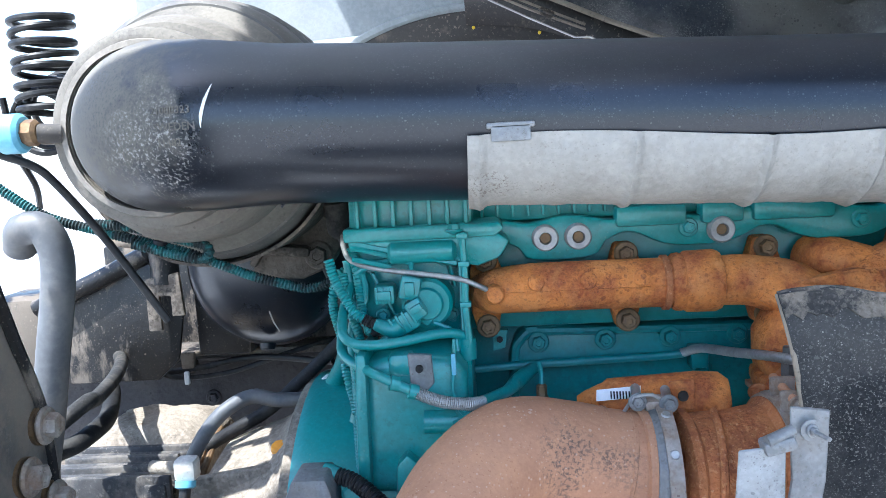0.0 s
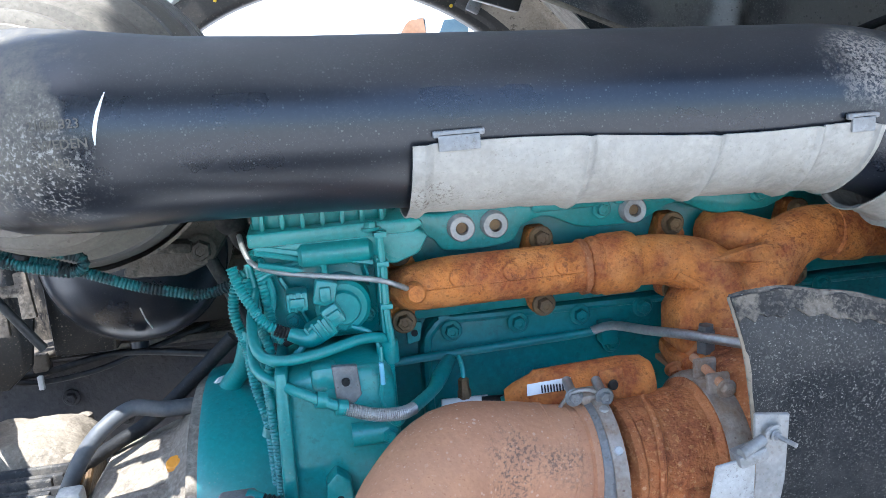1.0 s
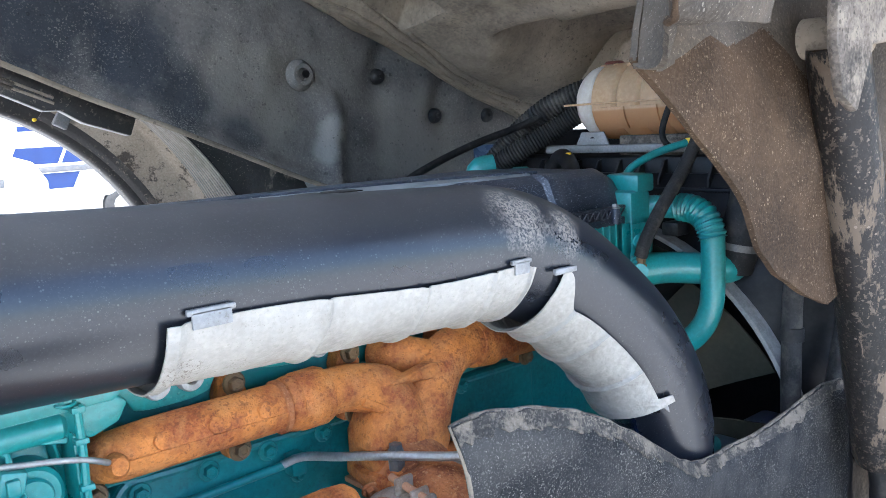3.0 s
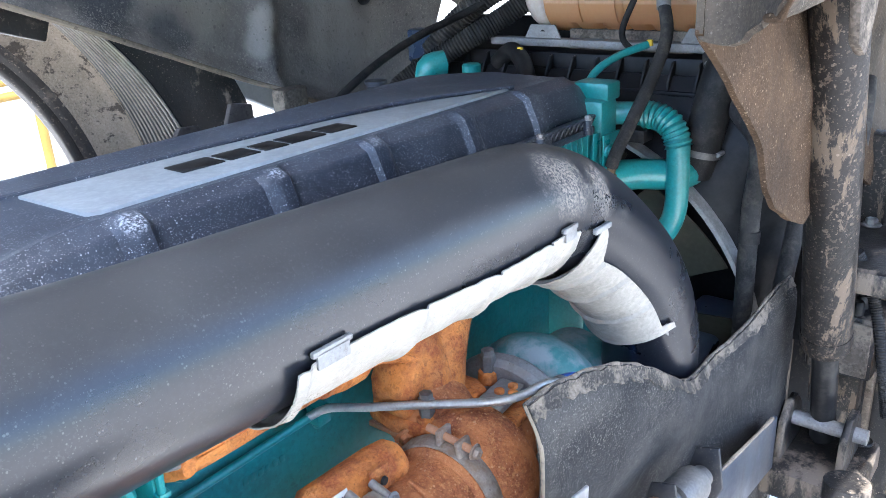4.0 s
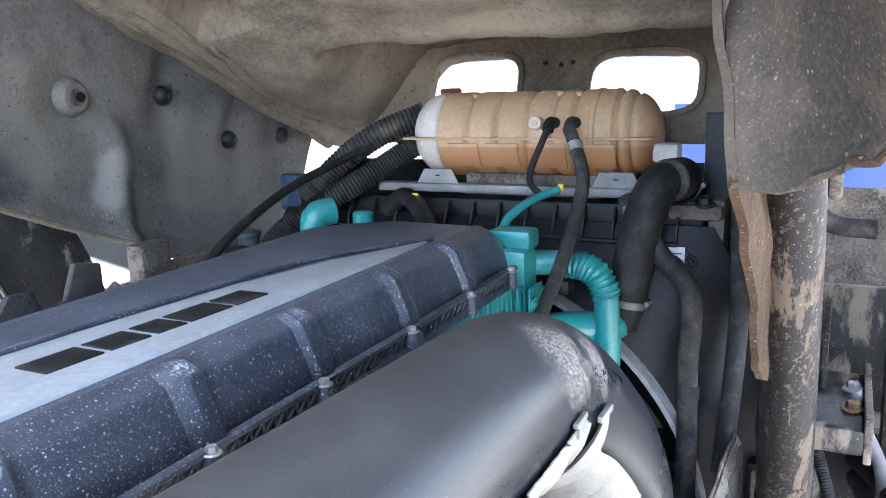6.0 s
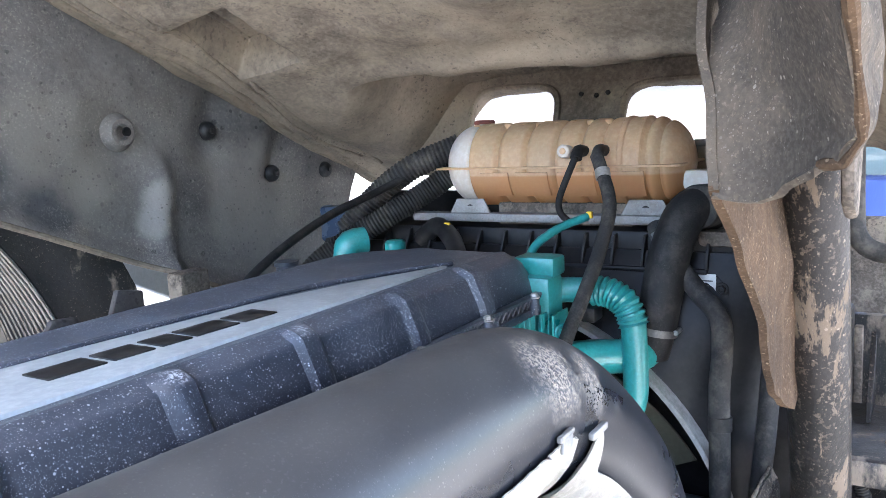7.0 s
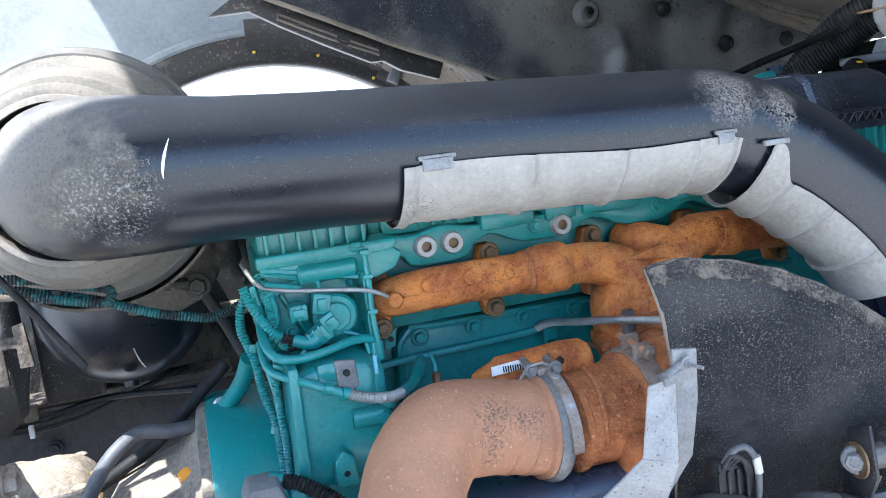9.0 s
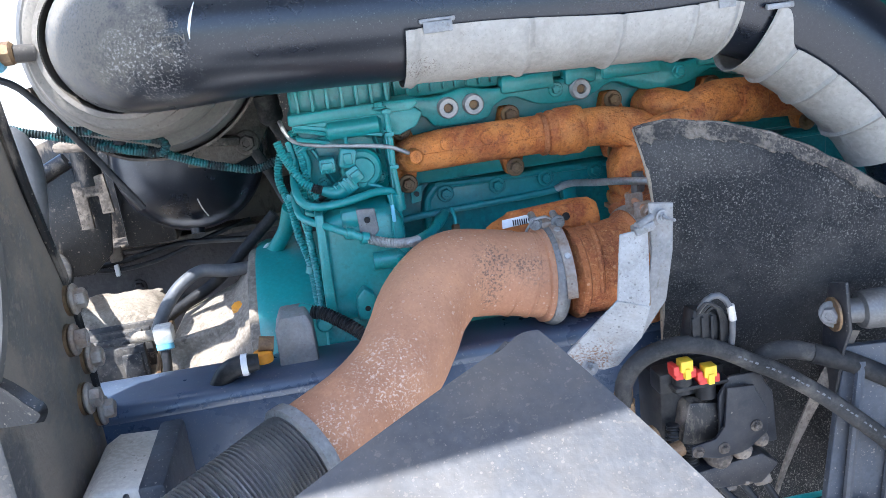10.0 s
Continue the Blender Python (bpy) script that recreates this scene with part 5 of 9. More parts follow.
# a maker's mark of five dark plain blocks on the plate
xs = [0.365, 0.43, 0.483, 0.525, 0.59]
ws = [0.058, 0.045, 0.036, 0.058, 0.048]
for x, w in zip(xs, ws):
    yc = 1.058 - 0.055 * (x - 0.36)
    part("mark", prism([(x, yc - 0.021), (x + w, yc - 0.024), (x + w, yc + 0.016), (x, yc + 0.019)], "z", 1.643, 1.6462, 0.001), "black", V, "dark plain block of the maker's mark")


# ---- intake pipe ----
I = thing("intake_pipe", (0.3, 0.721, 1.53), "black plastic intake pipe with dull aluminium heat shields", "intake pipe")


def pz(x):
    return 1.602 - 0.0438 * (x - 0.3)


spine = [(-0.167, 0.85, 1.622), (-0.159, 0.812, 1.622), (-0.130, 0.771, 1.621), (-0.075, 0.738, pz(-0.075)), (0.0, 0.7235, pz(0.0)), (0.1, 0.721, pz(0.1)), (0.25, 0.721, pz(0.25)), (0.40, 0.721, pz(0.40)), (0.52, 0.721, pz(0.52)),
         (0.595, 0.721, 1.587), (0.663, 0.718, 1.565), (0.740, 0.710, 1.516), (0.829, 0.698, 1.431), (0.881, 0.690, 1.337), (0.890, 0.690, 1.25), (0.865, 0.70, 1.16)]
PIPE = part("pipe", sweep(spine, [0.086, 0.088, 0.089, 0.084, 0.077, 0.075, 0.075, 0.075, 0.075, 0.075, 0.075, 0.074, 0.073, 0.072, 0.072, 0.072], 48, step=0.01), "plastic", I)
line, par = curve_points(spine, 0.01)


def shield_fn(i0, i1, a0, a1, rad, ribs, flare=0.004, low=0.0):
    """A half shell round the pipe, from place i0 to i1 of its spine; angles from the outer side downwards."""
    def fn(p, q):
        g = i0 + (i1 - i0) * p
        j = max(1, min(sum(1 for v in par if v <= g) - 1, len(line) - 3))
        f = max(0.0, min(1.0, (g - par[j]) / max(1e-6, par[j + 1] - par[j])))
        c = line[j].lerp(line[j + 1], f)
        t = (line[j + 1] - line[j - 1]).normalized().lerp((line[j + 2] - line[j]).normalized(), f).normalized()
        out = Vector((0, -1, 0))
        out = (out - t * out.dot(t)).normalized()
        down = t.cross(out).normalized()
        if down.z > 0:
            down = -down
        edge = a0(p) if callable(a0) else a0
        a = radians(edge + (a1 - edge) * q)
        r = rad + 0.0042 * sum(ridge(p, rb, 0.008) for rb in ribs) + flare * smooth(0.03, 0.0, p) + low * smooth(30, 100, math.degrees(a)) + 0.0012 * noise.noise((p * 30, q * 14, rad * 100))
        return c + (out * math.cos(a) + down * math.sin(a)) * r
    return fn


part("heat_shield", shell(shield_fn(5.55, 9.05, lambda p: 10 - 2 * math.sin(p * 9), 150, 0.0795, (0.02, 0.27, 0.50, 0.74, 0.97)), 220, 30, 0.0016), "alu", I, "dull aluminium half-round heat shield")
part("bend_shield", shell(shield_fn(9.75, 12.6, lambda p: 8 + 32 * smooth(0.06, 0.26, p) - 14 * smooth(0.945, 0.965, p) - 4 * math.sin(p * 4), 165, 0.0785, (0.25, 0.5, 0.75), low=0.012), 140, 34, 0.0016), "alu", I, "dull aluminium heat shield on the bend")


def on_pipe(x, a, r=0.077):
    return Vector((x, 0.721 - r * math.cos(a), pz(x) - r * math.sin(a)))


def clip(x, w, z_off=0.0):
    bm = bmesh.new()
    a = radians(0)
    lo = on_pipe(x, radians(10), 0.0815)
    bm = box((x, lo.y - 0.001, lo.z + 0.005), (x + w, lo.y + 0.004, lo.z + 0.0105), 0.0015, bm)
    box((x + 0.004, lo.y - 0.001, lo.z - 0.006), (x + w - 0.004, lo.y + 0.002, lo.z + 0.008), 0.0008, bm)
    return bm


part("clip", clip(0.196, 0.042), "zinc", I, "bent metal clip of the heat shield")
part("clip", clip(0.556, 0.030), "zinc", I, "bent metal clip of the heat shield")
part("clip", box((0.620, 0.636, 1.561), (0.656, 0.642, 1.568), 0.0015), "zinc", I, "bent metal clip of the heat shield")
part("clip", box((0.815, 0.634, 1.345), (0.848, 0.646, 1.362), 0.0015, turn=pose(0, 0, 0, 0, 40, 0)), "zinc", I, "bent metal clip of the heat shield")
# collar of the pipe at the filter
part("collar", lathe([(0.0, 0.088), (0.0, 0.096), (0.003, 0.106), (0.006, 0.109), (0.030, 0.110), (0.033, 0.104), (0.045, 0.104), (0.045, 0.088)], (-0.167, 0.802, 1.622), (0, 1, 0), 56, closed=True), "filter_dust", I, "dusty clamp collar")
part("clamp_band", lathe([(0.0, 0.088), (0.001, 0.0945), (0.008, 0.0965), (0.010, 0.090)], (-0.167, 0.795, 1.622), (0, 1, 0), 56, closed=True), "seal", I, "pale rubber seal lip")
part("collar_tab", box((-0.292, 0.806, 1.612), (-0.262, 0.836, 1.634), 0.003), "filter_dust", I, "moulded tab of the collar")
# chalk scratch and moulded writing on the pipe
PIPE_TREE = BVHTree.FromPolygons([v.co for v in PIPE.data.vertices], [p.vertices for p in PIPE.data.polygons])


def on_surface(u, v, x0, z0, r):
    """A flat drawing laid on the pipe from its outer side."""
    hit = PIPE_TREE.ray_cast(Vector((x0 + u, 0.45, z0 + v)), Vector((0, 1, 0)))
    return hit[0] + Vector((0, 0.0752 - r, 0))


def writing(text, size, x0, z0, raised):
    cu = bpy.data.curves.new("writing", "FONT")
    cu.body, cu.size, cu.resolution_u = text, size, 2
    tmp = bpy.data.objects.new("writing", cu)
    scene.collection.objects.link(tmp)
    me = bpy.data.meshes.new_from_object(tmp.evaluated_get(bpy.context.evaluated_depsgraph_get()))
    bpy.data.objects.remove(tmp)
    bm = bmesh.new()
    bm.from_mesh(me)
    bmesh.ops.triangulate(bm, faces=bm.faces[:])
    geom = bmesh.ops.extrude_face_region(bm, geom=bm.faces[:])
    up = [g for g in geom["geom"] if isinstance(g, bmesh.types.BMVert)]
    tops = set(up)
    for v in bm.verts:
        v.co = on_surface(v.co.x, v.co.y, x0, z0, 0.0752 + (raised if v in tops else 0))
    return bm


part("moulded_number", writing("21080323", 0.0100, -0.106, 1.628, 0.0011), "filter_dust", I, "number moulded in the plastic")
part("moulded_word", writing("SWEDEN", 0.0105, -0.104, 1.613, 0.0011), "filter_dust", I, "word moulded in the plastic")
part("moulded_number", writing("11482", 0.0100, -0.102, 1.599, 0.0011), "filter_dust", I, "number moulded in the plastic")
part("chalk_stroke", sweep([on_surface(0.006, 0.020, -0.052, 1.632, 0.0752), on_surface(0.0, 0.006, -0.052, 1.632, 0.0754), on_surface(-0.004, -0.008, -0.052, 1.632, 0.0754), on_surface(-0.005, -0.018, -0.052, 1.632, 0.0752)], [0.0004, 0.0016, 0.0018, 0.0004], 6), "white", I, "white chalk stroke")

# ---- air filter housing behind the pipe's rear end ----
A = thing("air_filter_housing", (-0.15, 1.0, 1.45), "round dusty black air filter housing", "air filter")
part("front_cover", lathe([(0.0, 0.088), (0.0, 0.098), (0.012, 0.106), (0.016, 0.120), (0.03, 0.128), (0.05, 0.134), (0.10, 0.137), (0.112, 0.150), (0.12, 0.158), (0.135, 0.158)], (-0.165, 0.838, 1.622), (0, 1, 0), 64), "filter_dust", A, "tan-dusted front cover")
part("drum", lathe([(0.0, 0.158), (0.01, 0.166), (0.03, 0.168), (0.20, 0.172), (0.22, 0.166), (0.26, 0.166), (0.32, 0.16)], (-0.165, 0.955, 1.622), (0, 1, 0), 64), "plastic_dusty", A)
for d in (0.06, 0.10, 0.14):
    part("drum_rib", lathe([(0.0, 0.166), (0.003, 0.174), (0.009, 0.174), (0.012, 0.166)], (-0.165, 0.957 + d, 1.622), (0, 1, 0), 64), "plastic_dusty", A)
part("muddy_belly", shell(lambda p, q: (-0.165 + 0.1745 * math.cos(radians(195 + 150 * p)), 0.97 + 0.24 * q, 1.622 + 0.1745 * math.sin(radians(195 + 150 * p)) + 0.002 * noise.noise((p * 12, q * 6, 0))), 50, 16, 0.004), "frame_mud", A, "underside caked in brown mud")

# ---- exhaust manifold ----
X = thing("exhaust_manifold", (0.45, 0.88, 1.36), "orange-rusted cast-iron exhaust manifold with bronzed bolts", "exhaust manifold")
part("rear_log", sweep([(0.180, 0.91, 1.408), (0.198, 0.889, 1.411), (0.24, 0.883, 1.414), (0.32, 0.883, 1.414), (0.41, 0.883, 1.413)], [0.020, 0.027, 0.029, 0.029, 0.029], 24), "rust", X)
part("seam", box((0.20, 0.8525, 1.4125), (0.40, 0.856, 1.4145), 0.0008), "rust", X)
part("collar", lathe([(0, 0.030), (0.004, 0.0335), (0.010, 0.0345), (0.014, 0.0335), (0.018, 0.036), (0.050, 0.0365), (0.056, 0.034), (0.058, 0.029)], (0.402, 0.883, 1.413), (1, 0, 0), 28), "rust", X)
part("middle_log", sweep([(0.455, 0.883, 1.413), (0.50, 0.882, 1.410), (0.545, 0.876, 1.392), (0.562, 0.868, 1.350), (0.562, 0.862, 1.305)], [0.029, 0.030, 0.036, 0.042, 0.046], 24), "rust", X)
part("front_branch", sweep([(0.80, 0.895, 1.408), (0.74, 0.885, 1.415), (0.69, 0.878, 1.425), (0.645, 0.874, 1.412), (0.605, 0.868, 1.365), (0.58, 0.862, 1.305)], [0.027, 0.028, 0.032, 0.034, 0.040, 0.044], 24), "rust", X)
part("front_collar", lathe([(0, 0.028), (0.005, 0.034), (0.045, 0.035), (0.052, 0.028)], (0.700, 0.880, 1.422), (1, 0.12, -0.12), 28), "rust", X)
part("far_log", sweep([(0.75, 0.886, 1.412), (0.85, 0.893, 1.405), (0.96, 0.895, 1.402), (1.04, 0.92, 1.40)], 0.027, 20), "rust", X)
part("upper_port", sweep([(0.585, 0.94, 1.425), (0.598, 0.905, 1.426), (0.63, 0.882, 1.420)], [0.028, 0.028, 0.024], 20), "rust", X)
part("web", plate([(0.53, 0.862, 1.412), (0.61, 0.862, 1.402), (0.63, 0.862, 1.42), (0.60, 0.862, 1.425)], 0.02, 0.003), "rust", X)
part("outlet_flange", prism([(0.500, 0.80), (0.625, 0.80), (0.64, 0.83), (0.64, 0.90), (0.50, 0.91), (0.49, 0.86)], "z", 1.286, 1.306, 0.006), "rust", X)
part("outlet_body", prism([(0.497, 1.30), (0.497, 1.352), (0.515, 1.385), (0.61, 1.385), (0.632, 1.34), (0.628, 1.30)], "y", 0.835, 0.905, 0.016, seg=3), "rust", X)
for x in (0.188, 0.358, 0.524, 0.69, 0.855):
    part("port_flange", prism([(x - 0.012, 1.351), (x + 0.010, 1.350), (x + 0.019, 1.385), (x + 0.020, 1.430), (x + 0.010, 1.457), (x - 0.012, 1.457), (x - 0.020, 1.43), (x - 0.020, 1.38)], "y", 0.922, 0.946, 0.004), "rust", X)
    for z in (1.363, 1.445):
        part("bolt_boss", lathe([(0, 0.012), (0.008, 0.0105)], (x, 0.926, z), (0, -1, 0), 18), "rust", X)
        bolt(X, (x, 0.917, z), (0, -1, 0), 0.0165, "bolt_rust", label="bronzed hexagon bolt")
part("sensor_boss", lathe([(0, 0.013), (0.010, 0.012), (0.014, 0.009)], (0.196, 0.862, 1.412), (0.1, -1, 0.1), 16), "rust", X)
for p in ((0.518, 0.820, 1.306), (0.655, 0.822, 1.306)):
    part("stud_foot", lathe([(-0.01, 0.016), (0.006, 0.014), (0.008, 0.010)], p, (0, 0, 1), 18), "rust", X)
    part("stud_sleeve", lathe([(0, 0.011), (0.026, 0.011), (0.028, 0.009), (0.034, 0.009), (0.035, 0.005)], (p[0], p[1], p[2] + 0.006), (0, 0, 1), 6), "bellows", X, "dark steel sleeve nut")
part("casting_rib", sweep([(0.50, 0.856, 1.398), (0.535, 0.846, 1.372), (0.540, 0.842, 1.335)], 0.007, 8), "rust", X)
part("casting_rib", sweep([(0.66, 0.850, 1.420), (0.625, 0.838, 1.385), (0.606, 0.836, 1.335)], 0.006, 8), "rust", X)
for x in (0.245, 0.305, 0.365):
    part("cast_pad", lathe([(0, 0.010), (0.004, 0.009), (0.005, 0.006)], (x, 0.8562, 1.424), (0, -1, 0.3), 14), "rust", X)
part("weld_bead", lathe([(-0.004, 0.029), (-0.003, 0.0325), (0.003, 0.0325), (0.004, 0.029)], (0.396, 0.883, 1.413), (1, 0, 0), 28, closed=True), "rust_dark", X)
for p in ((0.505, 0.83, 1.285), (0.49, 0.84, 1.29)):
    bolt(X, p, (-0.3, -1, -0.4), 0.014, "rust_dark")

# ---- turbocharger ----
T = thing("turbocharger", (0.50, 0.78, 1.13), "orange-rusted turbocharger with a pale compressor ring", "turbocharger")
part("outlet_drum", lathe([(0.0, 0.056), (0.006, 0.066), (0.014, 0.067), (0.018, 0.062), (0.060, 0.064), (0.092, 0.069), (0.098, 0.076), (0.108, 0.076), (0.110, 0.06)], (0.375, 0.763, 1.230), (1, 0.07, -0.02), 44), "rust_dark", T)
part("turbine_housing", lathe([(0.0, 0.060), (0.004, 0.077), (0.012, 0.078), (0.022, 0.090), (0.055, 0.098), (0.085, 0.088), (0.10, 0.06)], (0.492, 0.772, 1.228), (1, 0.05, 0), 40), "rust_dark", T)
part("casting_lip", sweep([(0.41, 0.700, 1.215), (0.412, 0.703, 1.250), (0.415, 0.725, 1.282), (0.418, 0.765, 1.296)], 0.004, 8), "rust_dark", T)
part("turbine_neck", sweep([(0.56, 0.86, 1.290), (0.55, 0.82, 1.265), (0.53, 0.79, 1.225)], [0.060, 0.058, 0.07], 24), "rust_dark", T)
part("actuator_can", lathe([(0.0, 0.010), (0.01, 0.016), (0.03, 0.024), (0.035, 0.028), (0.13, 0.032), (0.155, 0.030), (0.165, 0.022)], (0.285, 0.835, 1.285), (1, -0.15, 0.05), 28), "rust", T, "orange-rusted can with a paper label")
part("mount_tab", plate([(0.378, 0.786, 1.322), (0.404, 0.783, 1.325), (0.404, 0.781, 1.292), (0.378, 0.784, 1.290)], 0.006), "rust", T)
part("tab_hole", lathe([(0, 0.006), (0.003, 0.005)], (0.391, 0.780, 1.308), (0.1, -1, 0), 14), "black", T)
lab = part("label", plate([(0.303, 0.804, 1.311), (0.350, 0.797, 1.316), (0.349, 0.794, 1.304), (0.302, 0.801, 1.299)], 0.0012, 0), "white", T, "white paper label with dark bars")
for k in range(9):
    x = 0.317 + 0.0032 * k
    part("bar", plate([(x, 0.8005 - 0.15 * (x - 0.303), 1.3105), (x + 0.0016, 0.8003 - 0.15 * (x - 0.303), 1.3107), (x + 0.0016, 0.7983 - 0.15 * (x - 0.303), 1.3027), (x, 0.7985 - 0.15 * (x - 0.303), 1.3025)], 0.0008, 0), "black", lab)


def v_clamp(parent, at, axis, r, name="v_clamp"):
    band = part(name, lathe([(-0.010, r - 0.004), (-0.009, r + 0.003), (-0.003, r + 0.006), (0.003, r + 0.006), (0.009, r + 0.003), (0.010, r - 0.004)], at, axis, 48, closed=True), "zinc", parent, "weathered steel band clamp")
    return band


vc = part("v_clamp", lathe([(-0.014, 0.074), (-0.014, 0.0785), (-0.006, 0.0815), (0.006, 0.0815), (0.014, 0.0785), (0.014, 0.074)], (0.490, 0.772, 1.228), (1, 0.06, 0), 52, closed=True), "old_clamp", T, "rust-stained band clamp")
part("lug", box((0.478, 0.738, 1.300), (0.504, 0.745, 1.322), 0.003, turn=pose(0, 0, 0, -12, 0, 0)), "old_clamp", vc)
part("lug", box((0.478, 0.768, 1.306), (0.504, 0.775, 1.328), 0.003), "old_clamp", vc)
part("clamp_screw", sweep([(0.490, 0.722, 1.312), (0.490, 0.795, 1.320)], 0.005, 10), "rust_pale", T)
bolt(T, (0.490, 0.724, 1.312), (0, -1, -0.1), 0.012, "old_clamp")
part("compressor_ring", lathe([(0.0, 0.065), (0.0, 0.095), (0.008, 0.104), (0.022, 0.106), (0.032, 0.100), (0.036, 0.088), (0.05, 0.082), (0.052, 0.06)], (0.655, 0.80, 1.228), (1, 0.05, 0), 48), "zinc", T, "pale worn compressor ring")
part("compressor_housing", lathe([(0.0, 0.078), (0.012, 0.100), (0.030, 0.109), (0.055, 0.108), (0.085, 0.095), (0.10, 0.075), (0.18, 0.070)], (0.70, 0.80, 1.225), (1, 0.03, -0.05), 48), "worn_silver_teal", T, "casting with worn teal paint")
part("outlet_block", box((0.436, 0.686, 1.162), (0.492, 0.745, 1.222), 0.008, turn=pose(0, 0, 0, 16, 0, 0)), "rust_dark", T)
part("block_face", box((0.444, 0.681, 1.172), (0.484, 0.690, 1.210), 0.004, turn=pose(0, 0, 0, 16, 0, 0)), "rust_dark", T)
part("gasket", box((0.494, 0.808, 1.279), (0.634, 0.905, 1.286), 0.001), "rust_pale", T)
part("bearing_core", lathe([(0, 0.055), (0.09, 0.055)], (0.575, 0.79, 1.225), (1, 0.05, 0), 24), "rust_dark", T)
part("bracket_plate", box((0.575, 0.755, 1.300), (0.665, 0.795, 1.312), 0.003, turn=pose(0, 0, 0, 0, 6, 10)), "zinc", T, "stained bracket plate with rusty screws")
for p in ((0.59, 0.765, 1.312), (0.615, 0.775, 1.311), (0.64, 0.77, 1.308), (0.625, 0.76, 1.308)):
    part("screw", lathe([(0, 0.007), (0.006, 0.007), (0.008, 0.004)], p, (0, 0, 1), 14), "rust", T)
part("bracket_arm", box((0.585, 0.735, 1.282), (0.690, 0.760, 1.294), 0.003, turn=pose(0, 0, 0, 0, 4, 6)), "rust", T)

# ---- exhaust elbow and flexible pipe ----
L = thing("exhaust_elbow", (0.15, 0.62, 1.1), "pale rusty steel exhaust elbow leading down past the frame", "exhaust pipe")
ep = [(0.338, 0.755, 1.237), (0.30, 0.753, 1.246), (0.262, 0.748, 1.256), (0.208, 0.732, 1.264), (0.164, 0.690, 1.246), (0.137, 0.645, 1.221), (0.108, 0.605, 1.198), (0.06, 0.565, 1.178), (-0.006, 0.52, 1.162)]
part("tube", sweep(ep, [0.061, 0.059, 0.060, 0.062, 0.061, 0.059, 0.057, 0.055, 0.055], 40), "rust_pale", L)
part("rear_flange", lathe([(-0.006, 0.058), (-0.004, 0.067), (0.006, 0.067), (0.008, 0.060)], (0.338, 0.755, 1.237), (1, 0.05, -0.1), 40), "rust_pale", L)
for x, z, w in ((0.318, 1.2412, 0.006), (0.292, 1.2475, 0.004)):
    part("weld_bead", lathe([(-w / 2, 0.0585), (-w / 4, 0.0608), (w / 4, 0.0608), (w / 2, 0.0585)], (x, 0.7535, z), (1, 0.04, -0.24), 44, closed=True), "rust_pale", L)
v_clamp(L, (0.350, 0.756, 1.235), (1, 0.05, -0.1), 0.066)
part("clamp_strap", shell(lambda p, q: Vector((0.362 + 0.014 * (q - 0.5), 0.756, 1.234)) + 0.0745 * Vector((0.0, -math.sin(radians(100 - 120 * p)), math.cos(radians(100 - 120 * p)))), 24, 3, 0.003), "old_clamp", L, "stained steel tension strap")
for a in (20, 55):
    part("rivet", lathe([(0, 0.005), (0.002, 0.004)], Vector((0.362, 0.756, 1.234)) + 0.076 * Vector((0, -math.sin(radians(a)), math.cos(radians(a)))), (0, -math.sin(radians(a)), math.cos(radians(a))), 10), "steel", L)
part("clamp_ear", box((0.345, 0.748, 1.302), (0.375, 0.775, 1.314), 0.004), "old_clamp", L)
for p in ((0.338, 0.752, 1.313), (0.368, 0.745, 1.312)):
    part("clamp_bolt", sweep([p, (p[0] + 0.004, p[1] + 0.035, p[2] + 0.004)], 0.0052, 12), "steel", L)
    bolt(L, p, (0, -1, 0.1), 0.011, "zinc")
part("clamp_wire", sweep([(0.325, 0.76, 1.300), (0.335, 0.75, 1.318), (0.352, 0.745, 1.322), (0.365, 0.75, 1.312)], 0.002, 8), "steel", L)
d = (Vector(ep[-1]) - Vector(ep[-2])).normalized()
part("end_ring", lathe([(-0.004, 0.056), (-0.003, 0.062), (0.010, 0.063), (0.012, 0.057)], ep[-1], d, 40), "zinc", L, "bare steel end ring")
FB = thing("flexible_exhaust_pipe", (-0.06, 0.46, 1.0), "grey corrugated steel flexible exhaust pipe", "exhaust pipe")
e0 = Vector(ep[-1]) + d * 0.010
part("bellows", sweep([e0, e0 + d * 0.08, e0 + d * 0.16, e0 + d * 0.30], 0.0545, 36, ripple=0.0019, pitch=0.0048), "bellows", FB)


# ---- hoses, harness and lines at the rear of the engine ----
def hose(name, pts, r, material, label, category="hose", ripple=0.0, pitch=0.006, n=12, group=""):
    return solo(name, sweep(pts, r, n, ripple=ripple, pitch=pitch), material, label, category, group)


W = thing("wiring_harness", (-0.1, 1.0, 1.40), "teal over-painted corrugated wiring harness with clips", "wiring harness")
part("conduit", sweep([(-0.43, 0.90, 1.59), (-0.398, 0.91, 1.558), (-0.352, 0.915, 1.526), (-0.30, 0.92, 1.508), (-0.228, 0.92, 1.486), (-0.176, 0.92, 1.470), (-0.112, 0.93, 1.440), (-0.075, 0.935, 1.427), (-0.035, 0.94, 1.417), (0.0, 0.935, 1.428), (0.023, 0.93, 1.445)], 0.0060, 12, ripple=0.0008, pitch=0.0042), "worn_teal", W)
part("conduit", sweep([(-0.29, 0.908, 1.515), (-0.24, 0.908, 1.508), (-0.19, 0.91, 1.492), (-0.158, 0.912, 1.482), (-0.152, 0.912, 1.472), (-0.165, 0.912, 1.465), (-0.20, 0.91, 1.474), (-0.245, 0.908, 1.488)], 0.0062, 12, ripple=0.0008, pitch=0.0042), "worn_teal", W)
